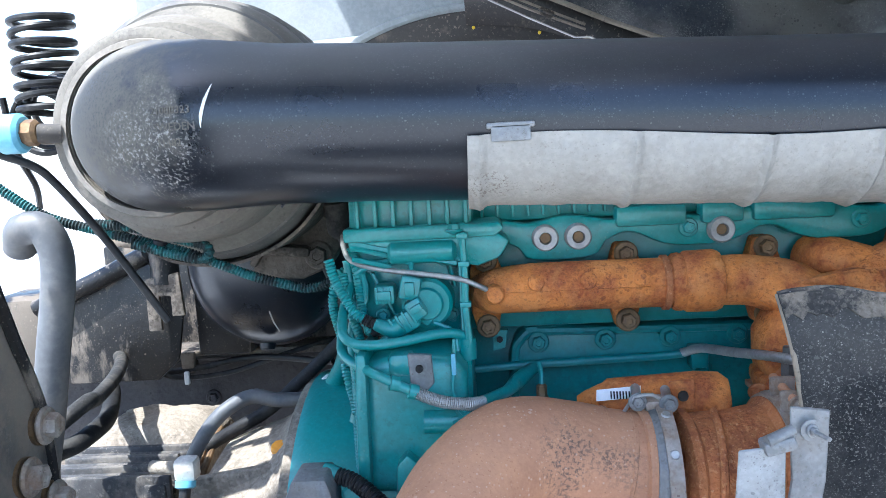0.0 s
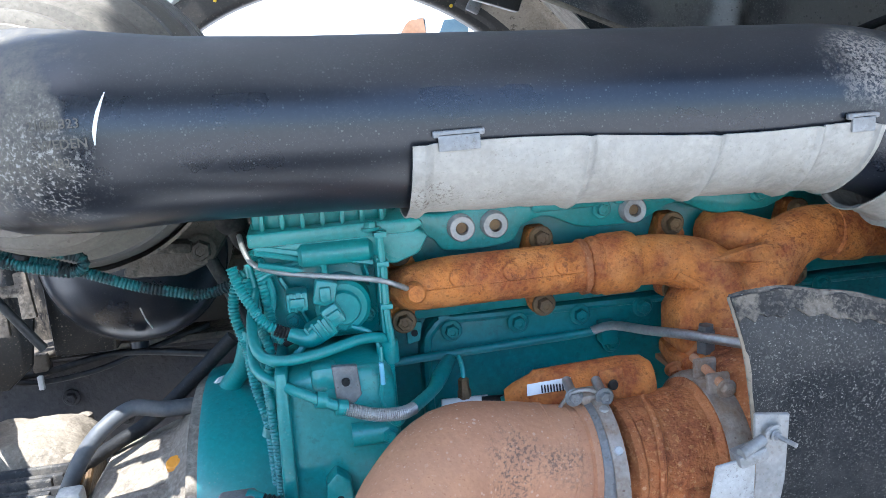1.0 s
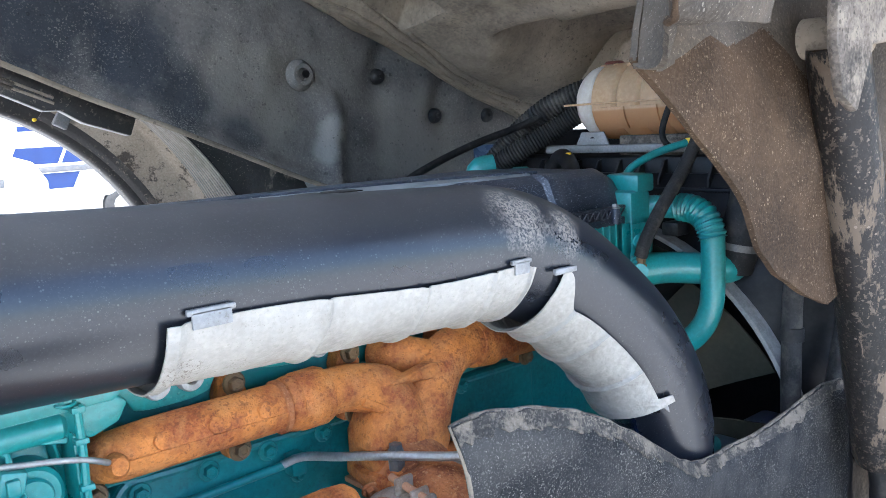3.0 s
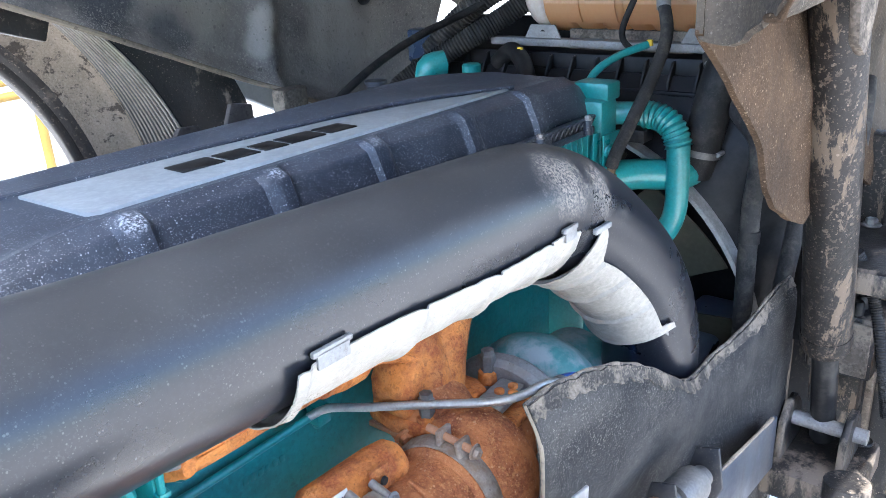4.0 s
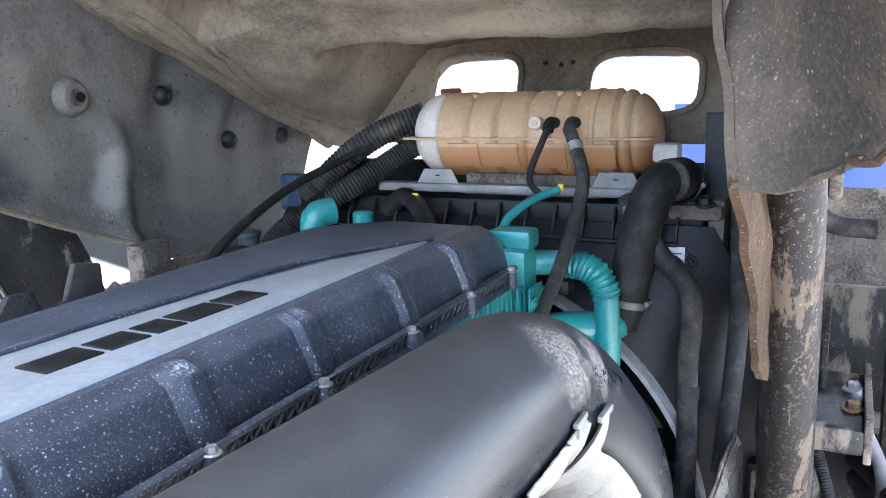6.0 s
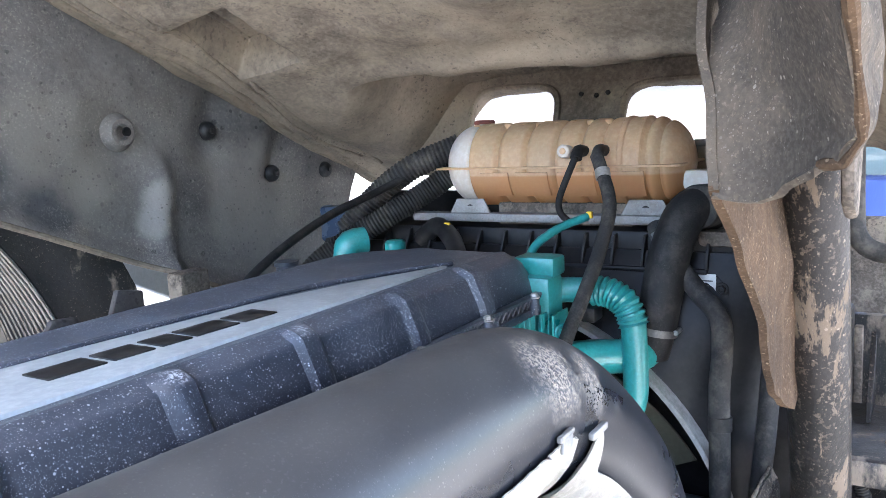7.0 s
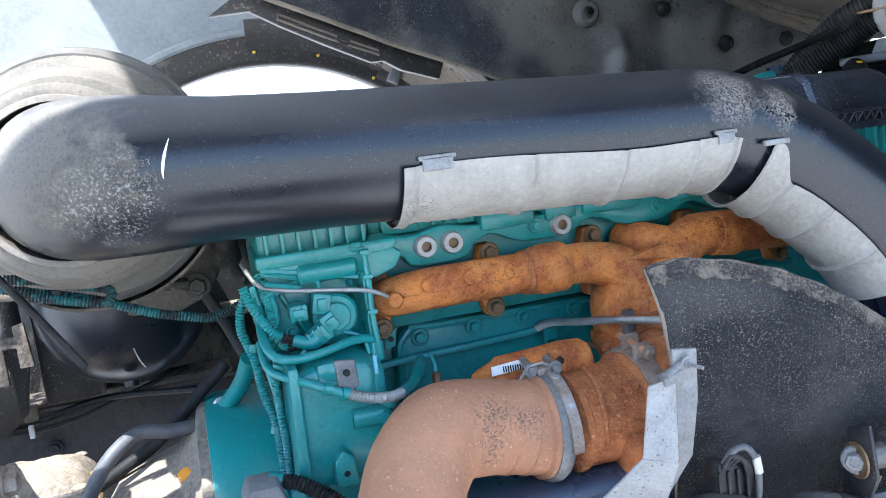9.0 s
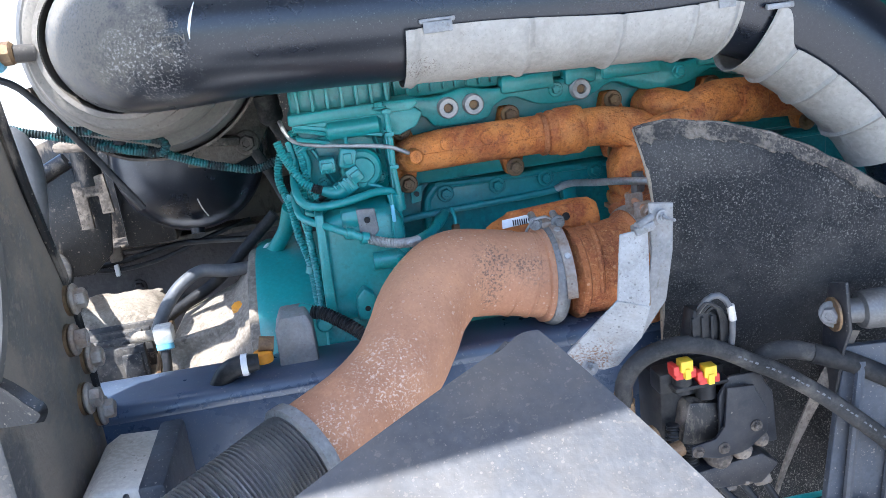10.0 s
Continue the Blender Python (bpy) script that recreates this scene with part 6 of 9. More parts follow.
part("conduit", sweep([(0.023, 0.93, 1.441), (0.005, 0.92, 1.433), (-0.003, 0.915, 1.398), (0.008, 0.90, 1.358), (0.012, 0.895, 1.316), (0.022, 0.885, 1.27), (0.024, 0.88, 1.20)], 0.0060, 12, ripple=0.0008, pitch=0.0042), "teal", W)
part("cable", sweep([(0.028, 0.90, 1.47), (0.036, 0.885, 1.43), (0.040, 0.875, 1.39), (0.052, 0.865, 1.372)], 0.006, 10, ripple=0.0006, pitch=0.004), "teal", W)
part("cable", sweep([(0.020, 0.90, 1.455), (0.028, 0.89, 1.40), (0.022, 0.88, 1.36), (0.030, 0.86, 1.30)], 0.005, 10), "teal", W)
part("cable_tail", sweep([(0.052, 0.865, 1.372), (0.068, 0.858, 1.380), (0.080, 0.855, 1.385)], 0.0055, 10), "black", W)
con = part("connector", box((0.076, 0.842, 1.374), (0.108, 0.866, 1.398), 0.004, turn=pose(0, 0, 0, 0, -28, 0)), "teal", W, "teal over-painted plug")
box2 = box((0.096, 0.840, 1.390), (0.116, 0.868, 1.414), 0.003, turn=pose(0, 0, 0, 0, -28, 0))
part("connector_cap", box2, "teal", con)
part("latch", box((0.100, 0.834, 1.400), (0.114, 0.846, 1.408), 0.001, turn=pose(0, 0, 0, 0, -28, 0)), "teal", con)
for k in range(4):
    part("grip_rib", box((0.078 + 0.0075 * k, 0.8395, 1.372 + 0.004 * k), (0.081 + 0.0075 * k, 0.843, 1.394 + 0.004 * k), 0.0008, turn=pose(0, 0, 0, 0, -28, 0)), "teal", con)
part("elbow_boot", sweep([(0.058, 0.850, 1.386), (0.070, 0.848, 1.381), (0.080, 0.848, 1.379), (0.088, 0.848, 1.384)], [0.0075, 0.009, 0.011, 0.011], 12), "teal", W, "teal over-painted rubber boot")
part("sleeve", sweep([(0.044, 0.852, 1.392), (0.052, 0.851, 1.388), (0.062, 0.850, 1.385)], 0.0064, 12, ripple=0.0006, pitch=0.003), "black", W, "black ribbed sleeve")
part("conduit", sweep([(0.006, 0.862, 1.462), (0.012, 0.858, 1.440), (0.022, 0.854, 1.420), (0.034, 0.852, 1.400), (0.046, 0.852, 1.391)], 0.0058, 12, ripple=0.0008, pitch=0.004), "teal", W)
plug2 = part("connector", box((0.058, 0.850, 1.408), (0.082, 0.878, 1.430), 0.004), "teal", W, "teal over-painted plug")
part("latch", box((0.062, 0.845, 1.414), (0.078, 0.852, 1.424), 0.0015), "teal", plug2)
for k in range(3):
    part("grip_rib", box((0.060 + 0.007 * k, 0.8475, 1.409), (0.0625 + 0.007 * k, 0.851, 1.429), 0.0006), "teal", plug2)
part("plug_bracket", plate([(0.110, 0.858, 1.425), (0.126, 0.856, 1.418), (0.130, 0.856, 1.392), (0.118, 0.858, 1.378), (0.108, 0.860, 1.384)], 0.003), "teal", E)
con2 = part("connector", box((0.088, 0.846, 1.412), (0.112, 0.870, 1.440), 0.004, turn=pose(0, 0, 0, 0, 14, 0)), "teal", W, "teal over-painted plug")
part("latch", box((0.094, 0.840, 1.418), (0.106, 0.850, 1.434), 0.002), "teal", con2)
part("cable", sweep([(0.100, 0.858, 1.438), (0.102, 0.862, 1.452), (0.085, 0.870, 1.458), (0.055, 0.875, 1.452), (0.034, 0.885, 1.44)], 0.0035, 8), "teal", W)
part("cable", sweep([(0.078, 0.852, 1.376), (0.060, 0.85, 1.36), (0.045, 0.85, 1.352), (0.030, 0.86, 1.356)], 0.004, 8), "teal", W)
part("cable", sweep([(0.125, 0.86, 1.382), (0.142, 0.856, 1.376), (0.150, 0.852, 1.366), (0.152, 0.848, 1.35)], 0.003, 8), "teal", W)
part("cable", sweep([(0.016, 0.895, 1.44), (0.022, 0.885, 1.40), (0.034, 0.875, 1.362), (0.028, 0.865, 1.32), (0.030, 0.862, 1.25), (0.028, 0.86, 1.18)], 0.0055, 10, ripple=0.0006, pitch=0.004), "teal", W)
part("cable", sweep([(0.034, 0.89, 1.462), (0.045, 0.88, 1.42), (0.034, 0.88, 1.39), (0.022, 0.885, 1.36)], 0.004, 8), "teal", W)
for p in ((-0.215, 0.916, 1.484), (0.010, 0.905, 1.372), (0.030, 0.905, 1.448), (0.022, 0.885, 1.262)):
    part("clip", lathe([(-0.005, 0.0085), (0.005, 0.0085)], p, (0.3, 0.1, 1), 14), "black" if p[0] < -0.1 else "teal", W)

P = thing("fuel_pipe", (0.09, 0.80, 1.32), "teal-painted steel pipe with a braided section", "pipe")
part("tube", sweep([(0.017, 0.87, 1.385), (0.018, 0.84, 1.368), (0.026, 0.815, 1.357), (0.06, 0.788, 1.345), (0.108, 0.778, 1.323)], 0.0055, 12), "teal", P)
part("braided_sleeve", sweep([(0.106, 0.778, 1.324), (0.135, 0.778, 1.313), (0.163, 0.785, 1.307), (0.178, 0.80, 1.304)], 0.0068, 14, ripple=0.0004, pitch=0.0022), "steel", P, "braided steel sleeve")
part("hose_end", sweep([(0.176, 0.798, 1.304), (0.205, 0.845, 1.301), (0.220, 0.88, 1.303), (0.240, 0.93, 1.303)], [0.0068, 0.0068, 0.0095, 0.008], 12), "teal", P)
for p in ((0.084, 0.783, 1.334), (0.104, 0.779, 1.325), (0.215, 0.868, 1.302)):
    part("ferrule", lathe([(-0.005, 0.0085), (0.005, 0.0085)], p, (1, 0.2, -0.3), 14), "teal", P)
hose("coolant_pipe", [(0.162, 0.86, 1.355), (0.158, 0.850, 1.368), (0.133, 0.838, 1.374), (0.083, 0.815, 1.371), (0.046, 0.805, 1.373), (0.026, 0.815, 1.382), (0.020, 0.86, 1.402), (0.027, 0.9, 1.430)], 0.0058, "teal", "teal-painted bent coolant pipe", "pipe")
part("banjo", lathe([(-0.012, 0.010), (0.012, 0.010), (0.014, 0.007)], (0.163, 0.852, 1.352), (0, 0, 1), 16), "teal", E)
part("leak_line", sweep([(0.150, 0.80, 1.376), (0.149, 0.797, 1.345), (0.146, 0.795, 1.318), (0.156, 0.795, 1.300)], 0.0022, 8), "teal", E)
part("tag", box((0.146, 0.790, 1.338), (0.151, 0.795, 1.362), 0.001), "light_blue", E, "small pale blue tag")
hose("sensor_line", [(0.012, 0.93, 1.482), (0.018, 0.90, 1.470), (0.030, 0.882, 1.456), (0.069, 0.865, 1.447), (0.149, 0.845, 1.437), (0.175, 0.845, 1.428), (0.196, 0.858, 1.414)], 0.0032, "steel", "bright bent steel sensor line", "pipe")
OL = thing("oil_line", (0.40, 0.95, 1.28), "oil line along the block, teal behind and bare steel in front", "pipe")
part("painted_run", sweep([(0.14, 0.955, 1.296), (0.20, 0.955, 1.300), (0.28, 0.952, 1.303), (0.40, 0.952, 1.306), (0.432, 0.949, 1.309)], 0.0055, 12), "teal_dark", OL)
part("bare_run", sweep([(0.43, 0.950, 1.309), (0.45, 0.932, 1.319), (0.475, 0.880, 1.326), (0.50, 0.832, 1.333), (0.55, 0.752, 1.339), (0.578, 0.718, 1.345), (0.615, 0.706, 1.348), (0.648, 0.700, 1.338)], 0.0058, 12), "steel", OL, "bare steel run")
part("union_nut", lathe([(-0.008, 0.009), (0.010, 0.009)], (0.648, 0.70, 1.338), (1, 0, -0.35), 6), "zinc", OL)
part("blue_hose", sweep([(0.652, 0.70, 1.336), (0.69, 0.699, 1.322), (0.76, 0.693, 1.288), (0.82, 0.69, 1.25)], 0.0095, 12), "blue", OL, "blue sleeved hose")
part("line_clip", box((0.44, 0.942, 1.29), (0.462, 0.965, 1.318), 0.002), "teal_dark", E)
SNS = thing("pressure_sensor", (0.248, 0.885, 1.27), "brass sensor with a milky connector below the pipe", "sensor")
part("brass_body", lathe([(0, 0.008), (0.012, 0.008), (0.014, 0.0065), (0.026, 0.0065), (0.028, 0.004)], (0.248, 0.885, 1.268), (0, 0, 1), 6), "bolt_rust", SNS, "brown tarnished brass body")
part("lead", sweep([(0.248, 0.885, 1.293), (0.249, 0.89, 1.305), (0.247, 0.90, 1.318)], 0.003, 8), "teal", SNS)
part("socket", sweep([(0.220, 0.885, 1.262), (0.275, 0.88, 1.262)], 0.010, 14), "white", SNS, "milky plastic socket")
part("plug", sweep([(0.268, 0.878, 1.262), (0.305, 0.868, 1.266)], [0.010, 0.008], 12), "black", SNS)
part("teal_hose", sweep([(0.29, 0.865, 1.262), (0.315, 0.86, 1.270)], 0.012, 12), "teal", SNS)
BV = thing("breather_pipe", (0.0, 1.01, 1.47), "dusty brown breather pipe with a rubber boot", "pipe")
part("tube", sweep([(-0.002, 1.008, 1.60), (-0.003, 1.008, 1.54), (-0.003, 1.010, 1.50), (-0.002, 1.012, 1.485)], 0.0165, 18), "filter_dust", BV)
part("boot", lathe([(-0.03, 0.0165), (-0.028, 0.0195), (-0.012, 0.0195), (-0.008, 0.0180), (0.0, 0.0200), (0.012, 0.0190), (0.02, 0.012)], (-0.003, 1.010, 1.492), (0.1, 0.1, -1), 20), "rubber_dusty", BV, "dusty rubber boot")
part("outlet", sweep([(-0.002, 1.010, 1.480), (0.006, 1.0, 1.462), (0.02, 0.985, 1.452)], 0.009, 12), "rubber_dusty", BV)
hose("heater_hose", [(-0.262, 1.05, 1.140), (-0.233, 1.05, 1.190), (-0.203, 1.06, 1.222), (-0.168, 1.08, 1.236), (-0.128, 1.075, 1.231), (-0.072, 1.085, 1.227)], 0.0110, "grey_tube", "grey dusty heater hose beside the gearbox")
H = thing("hose_sleeve", (-0.05, 1.07, 1.23), "pale crumpled sleeve on a teal hose", "hose")
part("sleeve", sweep([(-0.072, 1.09, 1.222), (-0.055, 1.08, 1.237), (-0.040, 1.06, 1.256)], 0.0175, 14, ripple=0.0012, pitch=0.012), "white", H)
part("teal_hose", sweep([(-0.042, 1.06, 1.252), (-0.012, 1.01, 1.300), (0.004, 0.97, 1.345)], 0.013, 12), "teal", H)
hose("black_hose", [(-0.250, 1.09, 1.155), (-0.236, 1.10, 1.162), (-0.197, 1.10, 1.183), (-0.145, 1.105, 1.211), (-0.062, 1.105, 1.282), (-0.03, 1.105, 1.31)], 0.0100, "rubber", "black rubber hose beside the gearbox")
hose("black_cable", [(-0.532, 1.38, 1.2), (-0.38, 1.38, 1.201), (-0.25, 1.38, 1.22), (-0.087, 1.3, 1.226)], 0.006, "black", "black cable along the far frame rail", "cable", group="cables on the far rail")
hose("black_cable", [(-0.474, 1.38, 1.24), (-0.413, 1.375, 1.192), (-0.306, 1.38, 1.192), (-0.197, 1.38, 1.222), (-0.10, 1.40, 1.245)], 0.005, "black", "black cable along the far frame rail", "cable", group="cables on the far rail")
hose("black_cable", [(-0.55, 1.40, 1.19), (-0.42, 1.39, 1.214), (-0.30, 1.39, 1.224), (-0.16, 1.39, 1.21)], 0.0045, "black", "black cable along the far frame rail", "cable", group="cables on the far rail")
solo("cable_tie", box((-0.381, 1.366, 1.176), (-0.372, 1.375, 1.200), 0.002), "white", "white plastic cable tie", "cable tie")
solo("cable_clamp", box((-0.388, 1.375, 1.195), (-0.362, 1.40, 1.235), 0.004), "frame_mud", "dusty rubber clamp holding the cables", "cable clamp")

# ---- gearbox ----
G = thing("gearbox", (-0.3, 1.08, 0.8), "dusty aluminium gearbox casting, sunlit in patches", "gearbox")
part("bell_casting", lathe([(0.0, 0.09), (0.01, 0.115), (0.26, 0.12), (0.31, 0.19), (0.36, 0.208), (0.40, 0.222), (0.43, 0.25), (0.435, 0.275), (0.45, 0.278)], (-0.52, 1.08, 0.975), (1, 0, 0), 44), "gearbox", G)
part("casting_web", prism([(-0.24, 1.08), (-0.24, 1.155), (-0.10, 1.175), (-0.06, 1.215), (-0.06, 1.08)], "y", 0.965, 0.985, 0.006), "gearbox", G)
cu = thing("control_unit", (-0.36, 1.13, 1.05), "finned dusty aluminium gearbox control unit", "control unit")
part("case", box((-0.465, 0.99, 0.98), (-0.262, 1.29, 1.075), 0.012), "shaded_fin", cu)


def unit_lid(p, q):
    """Lumpy domed casting, p along the truck, q across it."""
    a, c = 2 * p - 1, 2 * q - 1
    drop = 0.030 * abs(a) ** 5 + 0.026 * abs(c) ** 5
    return (-0.364 + 0.098 * a, 1.212 + 0.078 * c, 1.172 - drop + 0.006 * noise.noise((p * 4, q * 4, 3.0)) + 0.0025 * noise.noise((p * 11, q * 11, 6.0)))


part("lid", shell(unit_lid, 40, 36, 0.004), "gearbox", cu, "pale dusty cast lid")
part("lid_side", box((-0.458, 1.138, 1.06), (-0.270, 1.286, 1.146), 0.012), "gearbox", cu)
for k in range(7):
    y = 1.122 - 0.020 * k
    part("fin", box((-0.462, y - 0.0050, 1.075), (-0.268 - 0.009 * (k % 3), y + 0.0050, 1.152 - 0.004 * (k % 2)), 0.003), "shaded_fin", cu, "dusty fin darkened for shade")
    part("fin_lump", box((-0.42 + 0.019 * k, y - 0.009, 1.075), (-0.40 + 0.021 * k, y + 0.006, 1.140), 0.004), "shaded_fin", cu)
for p in ((-0.29, 1.275, 1.172), (-0.44, 1.275, 1.172), (-0.275, 1.14, 1.165)):
    part("lug", lathe([(-0.03, 0.013), (-0.012, 0.012), (-0.010, 0.008)], p, (0, 0, 1), 16), "gearbox", cu)
for k in range(2):
    part("rod", sweep([(-0.252 + 0.012 * k, 1.14, 1.17), (-0.250 + 0.012 * k, 0.96, 1.10)], 0.005, 8), "bolt_rust", cu)
pl = thing("breather_plug", (-0.102, 1.011, 1.16), "bright orange plastic breather plug on the gearbox", "plug")
part("stem", lathe([(-0.02, 0.007), (0.010, 0.007)], (-0.106, 1.000, 1.176), (-0.1, -0.45, 1), 14), "orange", pl)
part("cap", lathe([(0.000, 0.0105), (0.004, 0.0120), (0.014, 0.0120), (0.017, 0.0095)], (-0.107, 0.998, 1.178), (-0.1, -0.45, 1), 8), "orange", pl)
part("spigot", sweep([(-0.104, 0.990, 1.189), (-0.080, 0.986, 1.188)], 0.0078, 10), "orange", pl)
air = thing("air_fitting", (-0.222, 0.95, 1.13), "white push-in air fitting with a blue collar and black tube", "air fitting")
part("elbow_body", box((-0.238, 0.938, 1.165), (-0.208, 0.965, 1.195), 0.006), "pale_cover", air)
part("collar", lathe([(0, 0.0135), (0.008, 0.0135), (0.010, 0.010)], (-0.223, 0.943, 1.166), (0, -0.35, -1), 18), "light_blue", air, "blue release collar")
part("tube", sweep([(-0.223, 0.94, 1.160), (-0.224, 0.93, 1.135), (-0.226, 0.915, 1.10), (-0.228, 0.90, 1.05)], 0.0075, 12), "black", air)
part("side_port", sweep([(-0.275, 0.96, 1.180), (-0.236, 0.952, 1.180)], 0.009, 12), "gearbox", air)
mb = thing("mount_block", (-0.015, 0.77, 1.14), "pale grey cast mounting block with brown connectors", "mount")
part("block", prism([(-0.040, 1.12), (-0.036, 1.225), (-0.028, 1.243), (0.008, 1.243), (0.014, 1.225), (0.016, 1.12)], "y", 0.745, 0.80, 0.004), "zinc", mb)
part("connector", lathe([(0, 0.013), (0.014, 0.013), (0.016, 0.009)], (-0.058, 0.75, 1.185), (0, 0, 1), 12), "orange", mb, "brown plastic connector ring")
part("connector", lathe([(0, 0.011), (0.02, 0.011)], (-0.042, 0.755, 1.205), (-1, 0, 0.2), 12), "bolt_rust", mb)
hose("elbow_plug", [(-0.125, 0.73, 1.165), (-0.105, 0.722, 1.190), (-0.085, 0.72, 1.197), (-0.062, 0.722, 1.197)], [0.012, 0.014, 0.014, 0.011], "black", "black plug elbow with a white band", "plug")
solo("plug_band", lathe([(-0.004, 0.0148), (0.004, 0.0148)], (-0.080, 0.720, 1.197), (1, 0, 0), 18), "white", "white band on the black plug", "band")
hose("corrugated_cable", [(0.010, 0.785, 1.232), (0.030, 0.778, 1.228), (0.05, 0.765, 1.219), (0.075, 0.745, 1.204), (0.092, 0.735, 1.18), (0.10, 0.73, 1.13)], 0.0092, "black", "black corrugated cable conduit", "cable", 0.0009, 0.0045)
part("conduit_end", sweep([(-0.002, 0.788, 1.236), (0.014, 0.783, 1.231)], 0.0105, 12), "teal", E)

# ---- things at the rear: air tank, brackets, coil, tubes ----
AT = thing("air_tank", (-0.19, 1.35, 1.25), "round black air tank with a dished dusty end", "air tank")
part("shell", lathe([(0.078, 0.140), (0.08, 0.142), (0.35, 0.142), (0.40, 0.11), (0.41, 0.02)], (-0.185, 1.22, 1.404), (0, 1, 0), 48), "plastic", AT)
part("dished_end", lathe([(0.0, 0.004), (0.003, 0.03), (0.008, 0.06), (0.018, 0.088), (0.034, 0.112), (0.055, 0.130), (0.078, 0.1415), (0.082, 0.1415)], (-0.185, 1.22, 1.404), (0, 1, 0), 48), "plastic", AT, "black dished end with a dust film")
part("weld_bead", lathe([(0.078, 0.1405), (0.079, 0.1440), (0.085, 0.1440), (0.086, 0.1405)], (-0.185, 1.22, 1.404), (0, 1, 0), 48, closed=True), "plastic", AT)
part("scratch", sweep([(-0.17, 1.222, 1.335), (-0.165, 1.226, 1.315), (-0.158, 1.232, 1.298)], 0.0012, 5), "pale_cover", AT, "pale scratch in the paint")
part("drain_boss", lathe([(0, 0.014), (0.010, 0.012)], (-0.185, 1.25, 1.275), (0, -0.3, -1), 14), "plastic", AT)
fb = thing("filter_bracket", (-0.06, 1.05, 1.42), "mud-coated cast bracket with a bolt", "bracket")
part("arm", prism([(-0.16, 1.41), (-0.13, 1.47), (-0.05, 1.55), (-0.02, 1.555), (-0.012, 1.46), (-0.04, 1.42), (-0.08, 1.405)], "y", 1.09, 1.13, 0.010), "frame_mud", fb)
for k in range(4):
    part("rib", box((-0.145 + 0.025 * k, 1.082, 1.425 + 0.02 * k), (-0.135 + 0.025 * k, 1.095, 1.465 + 0.02 * k), 0.003, turn=pose(0, 0, 0, 0, 35, 0)), "frame_mud", fb)
bolt(fb, (-0.052, 1.085, 1.441), (0, -1, 0), 0.024, "frame_mud")
part("rod", sweep([(-0.045, 1.09, 1.43), (-0.02, 1.07, 1.38), (0.0, 1.05, 1.33)], 0.009, 10), "rubber_dusty", fb)
part("stay", box((-0.35, 1.06, 1.455), (-0.06, 1.10, 1.470), 0.006, turn=pose(0, 0, 0, 0, 6, 0)), "frame_mud", fb)
bk = thing("tank_support", (-0.4, 1.35, 1.22), "black steel support streaked with dried mud", "bracket")
part("side_plate", prism([(-0.56, 1.205), (-0.56, 1.36), (-0.43, 1.43), (-0.36, 1.42), (-0.345, 1.32), (-0.36, 1.24), (-0.40, 1.205)], "y", 1.30, 1.31, 0.003), "black_metal", bk)
part("top_tube", sweep([(-0.60, 1.29, 1.345), (-0.50, 1.295, 1.385), (-0.40, 1.30, 1.43)], 0.016, 12), "black_metal", bk)
part("hook_plate", prism([(-0.395, 1.30), (-0.395, 1.39), (-0.335, 1.40), (-0.33, 1.325), (-0.352, 1.325), (-0.352, 1.36), (-0.372, 1.36), (-0.372, 1.30)], "y", 1.27, 1.28, 0.002), "frame_mud", bk)
part("post", sweep([(-0.365, 1.29, 1.38), (-0.365, 1.29, 1.50)], 0.024, 16), "black_metal", bk)
part("rear_box", box((-0.34, 1.34, 1.235), (-0.24, 1.46, 1.45), 0.01), "black_metal", bk)
part("shelf", box((-0.56, 1.385, 1.222), (-0.02, 1.46, 1.236), 0.005), "frame_mud", bk)
solo("cab_mount", box((-0.72, 1.32, 1.20), (-0.60, 1.46, 1.36), 0.02), "black_metal", "black muddy rear cab mount", "bracket")
hose("grey_air_pipe", [(-0.395, 0.92, 1.49), (-0.378, 0.90, 1.513), (-0.352, 0.90, 1.512), (-0.339, 0.90, 1.482), (-0.343, 0.90, 1.432), (-0.357, 0.90, 1.361), (-0.375, 0.905, 1.28), (-0.40, 0.91, 1.18)], 0.0205, "grey_tube", "bent grey-painted steel air pipe", "pipe", n=20)
hose("air_hose", [(-0.40, 0.95, 1.24), (-0.36, 0.97, 1.27), (-0.37, 1.02, 1.262), (-0.40, 1.14, 1.258), (-0.44, 1.25, 1.254), (-0.483, 1.33, 1.250)], 0.011, "rubber_dusty", "dusty black rubber air hose")
hose("air_hose", [(-0.44, 0.93, 1.20), (-0.38, 0.95, 1.215), (-0.365, 0.98, 1.222), (-0.375, 1.05, 1.220), (-0.42, 1.16, 1.210), (-0.47, 1.27, 1.198), (-0.503, 1.33, 1.19)], 0.013, "rubber", "black rubber air hose with worn print")
hose("flat_strap", [(-0.334, 0.80, 1.604), (-0.303, 0.81, 1.589), (-0.283, 0.82, 1.565), (-0.246, 0.84, 1.502), (-0.19, 0.86, 1.399)], 0.0048, "black", "black cable hanging across the filter", "cable")
CO = thing("coiled_air_line", (-0.5, 1.2, 1.68), "black coiled air line hanging behind the cab", "air line")
coil = []
for k in range(150):
    a = 2 * math.pi * k / 18
    coil.append((-0.485 + 0.045 * math.cos(a), 1.2 + 0.045 * math.sin(a), 1.665 + 0.0011 * k + 0.004 * math.sin(k * 0.21)))
part("coil", sweep(coil, 0.0055, 8, step=0.02), "black", CO)
coil = []
for k in range(80):
    a = 2 * math.pi * k / 18
    coil.append((-0.50 + 0.05 * math.cos(a), 1.19 + 0.0012 * k, 1.655 + 0.05 * math.sin(a) + 0.0005 * k))
part("coil", sweep(coil, 0.0055, 8, step=0.02), "black", CO)
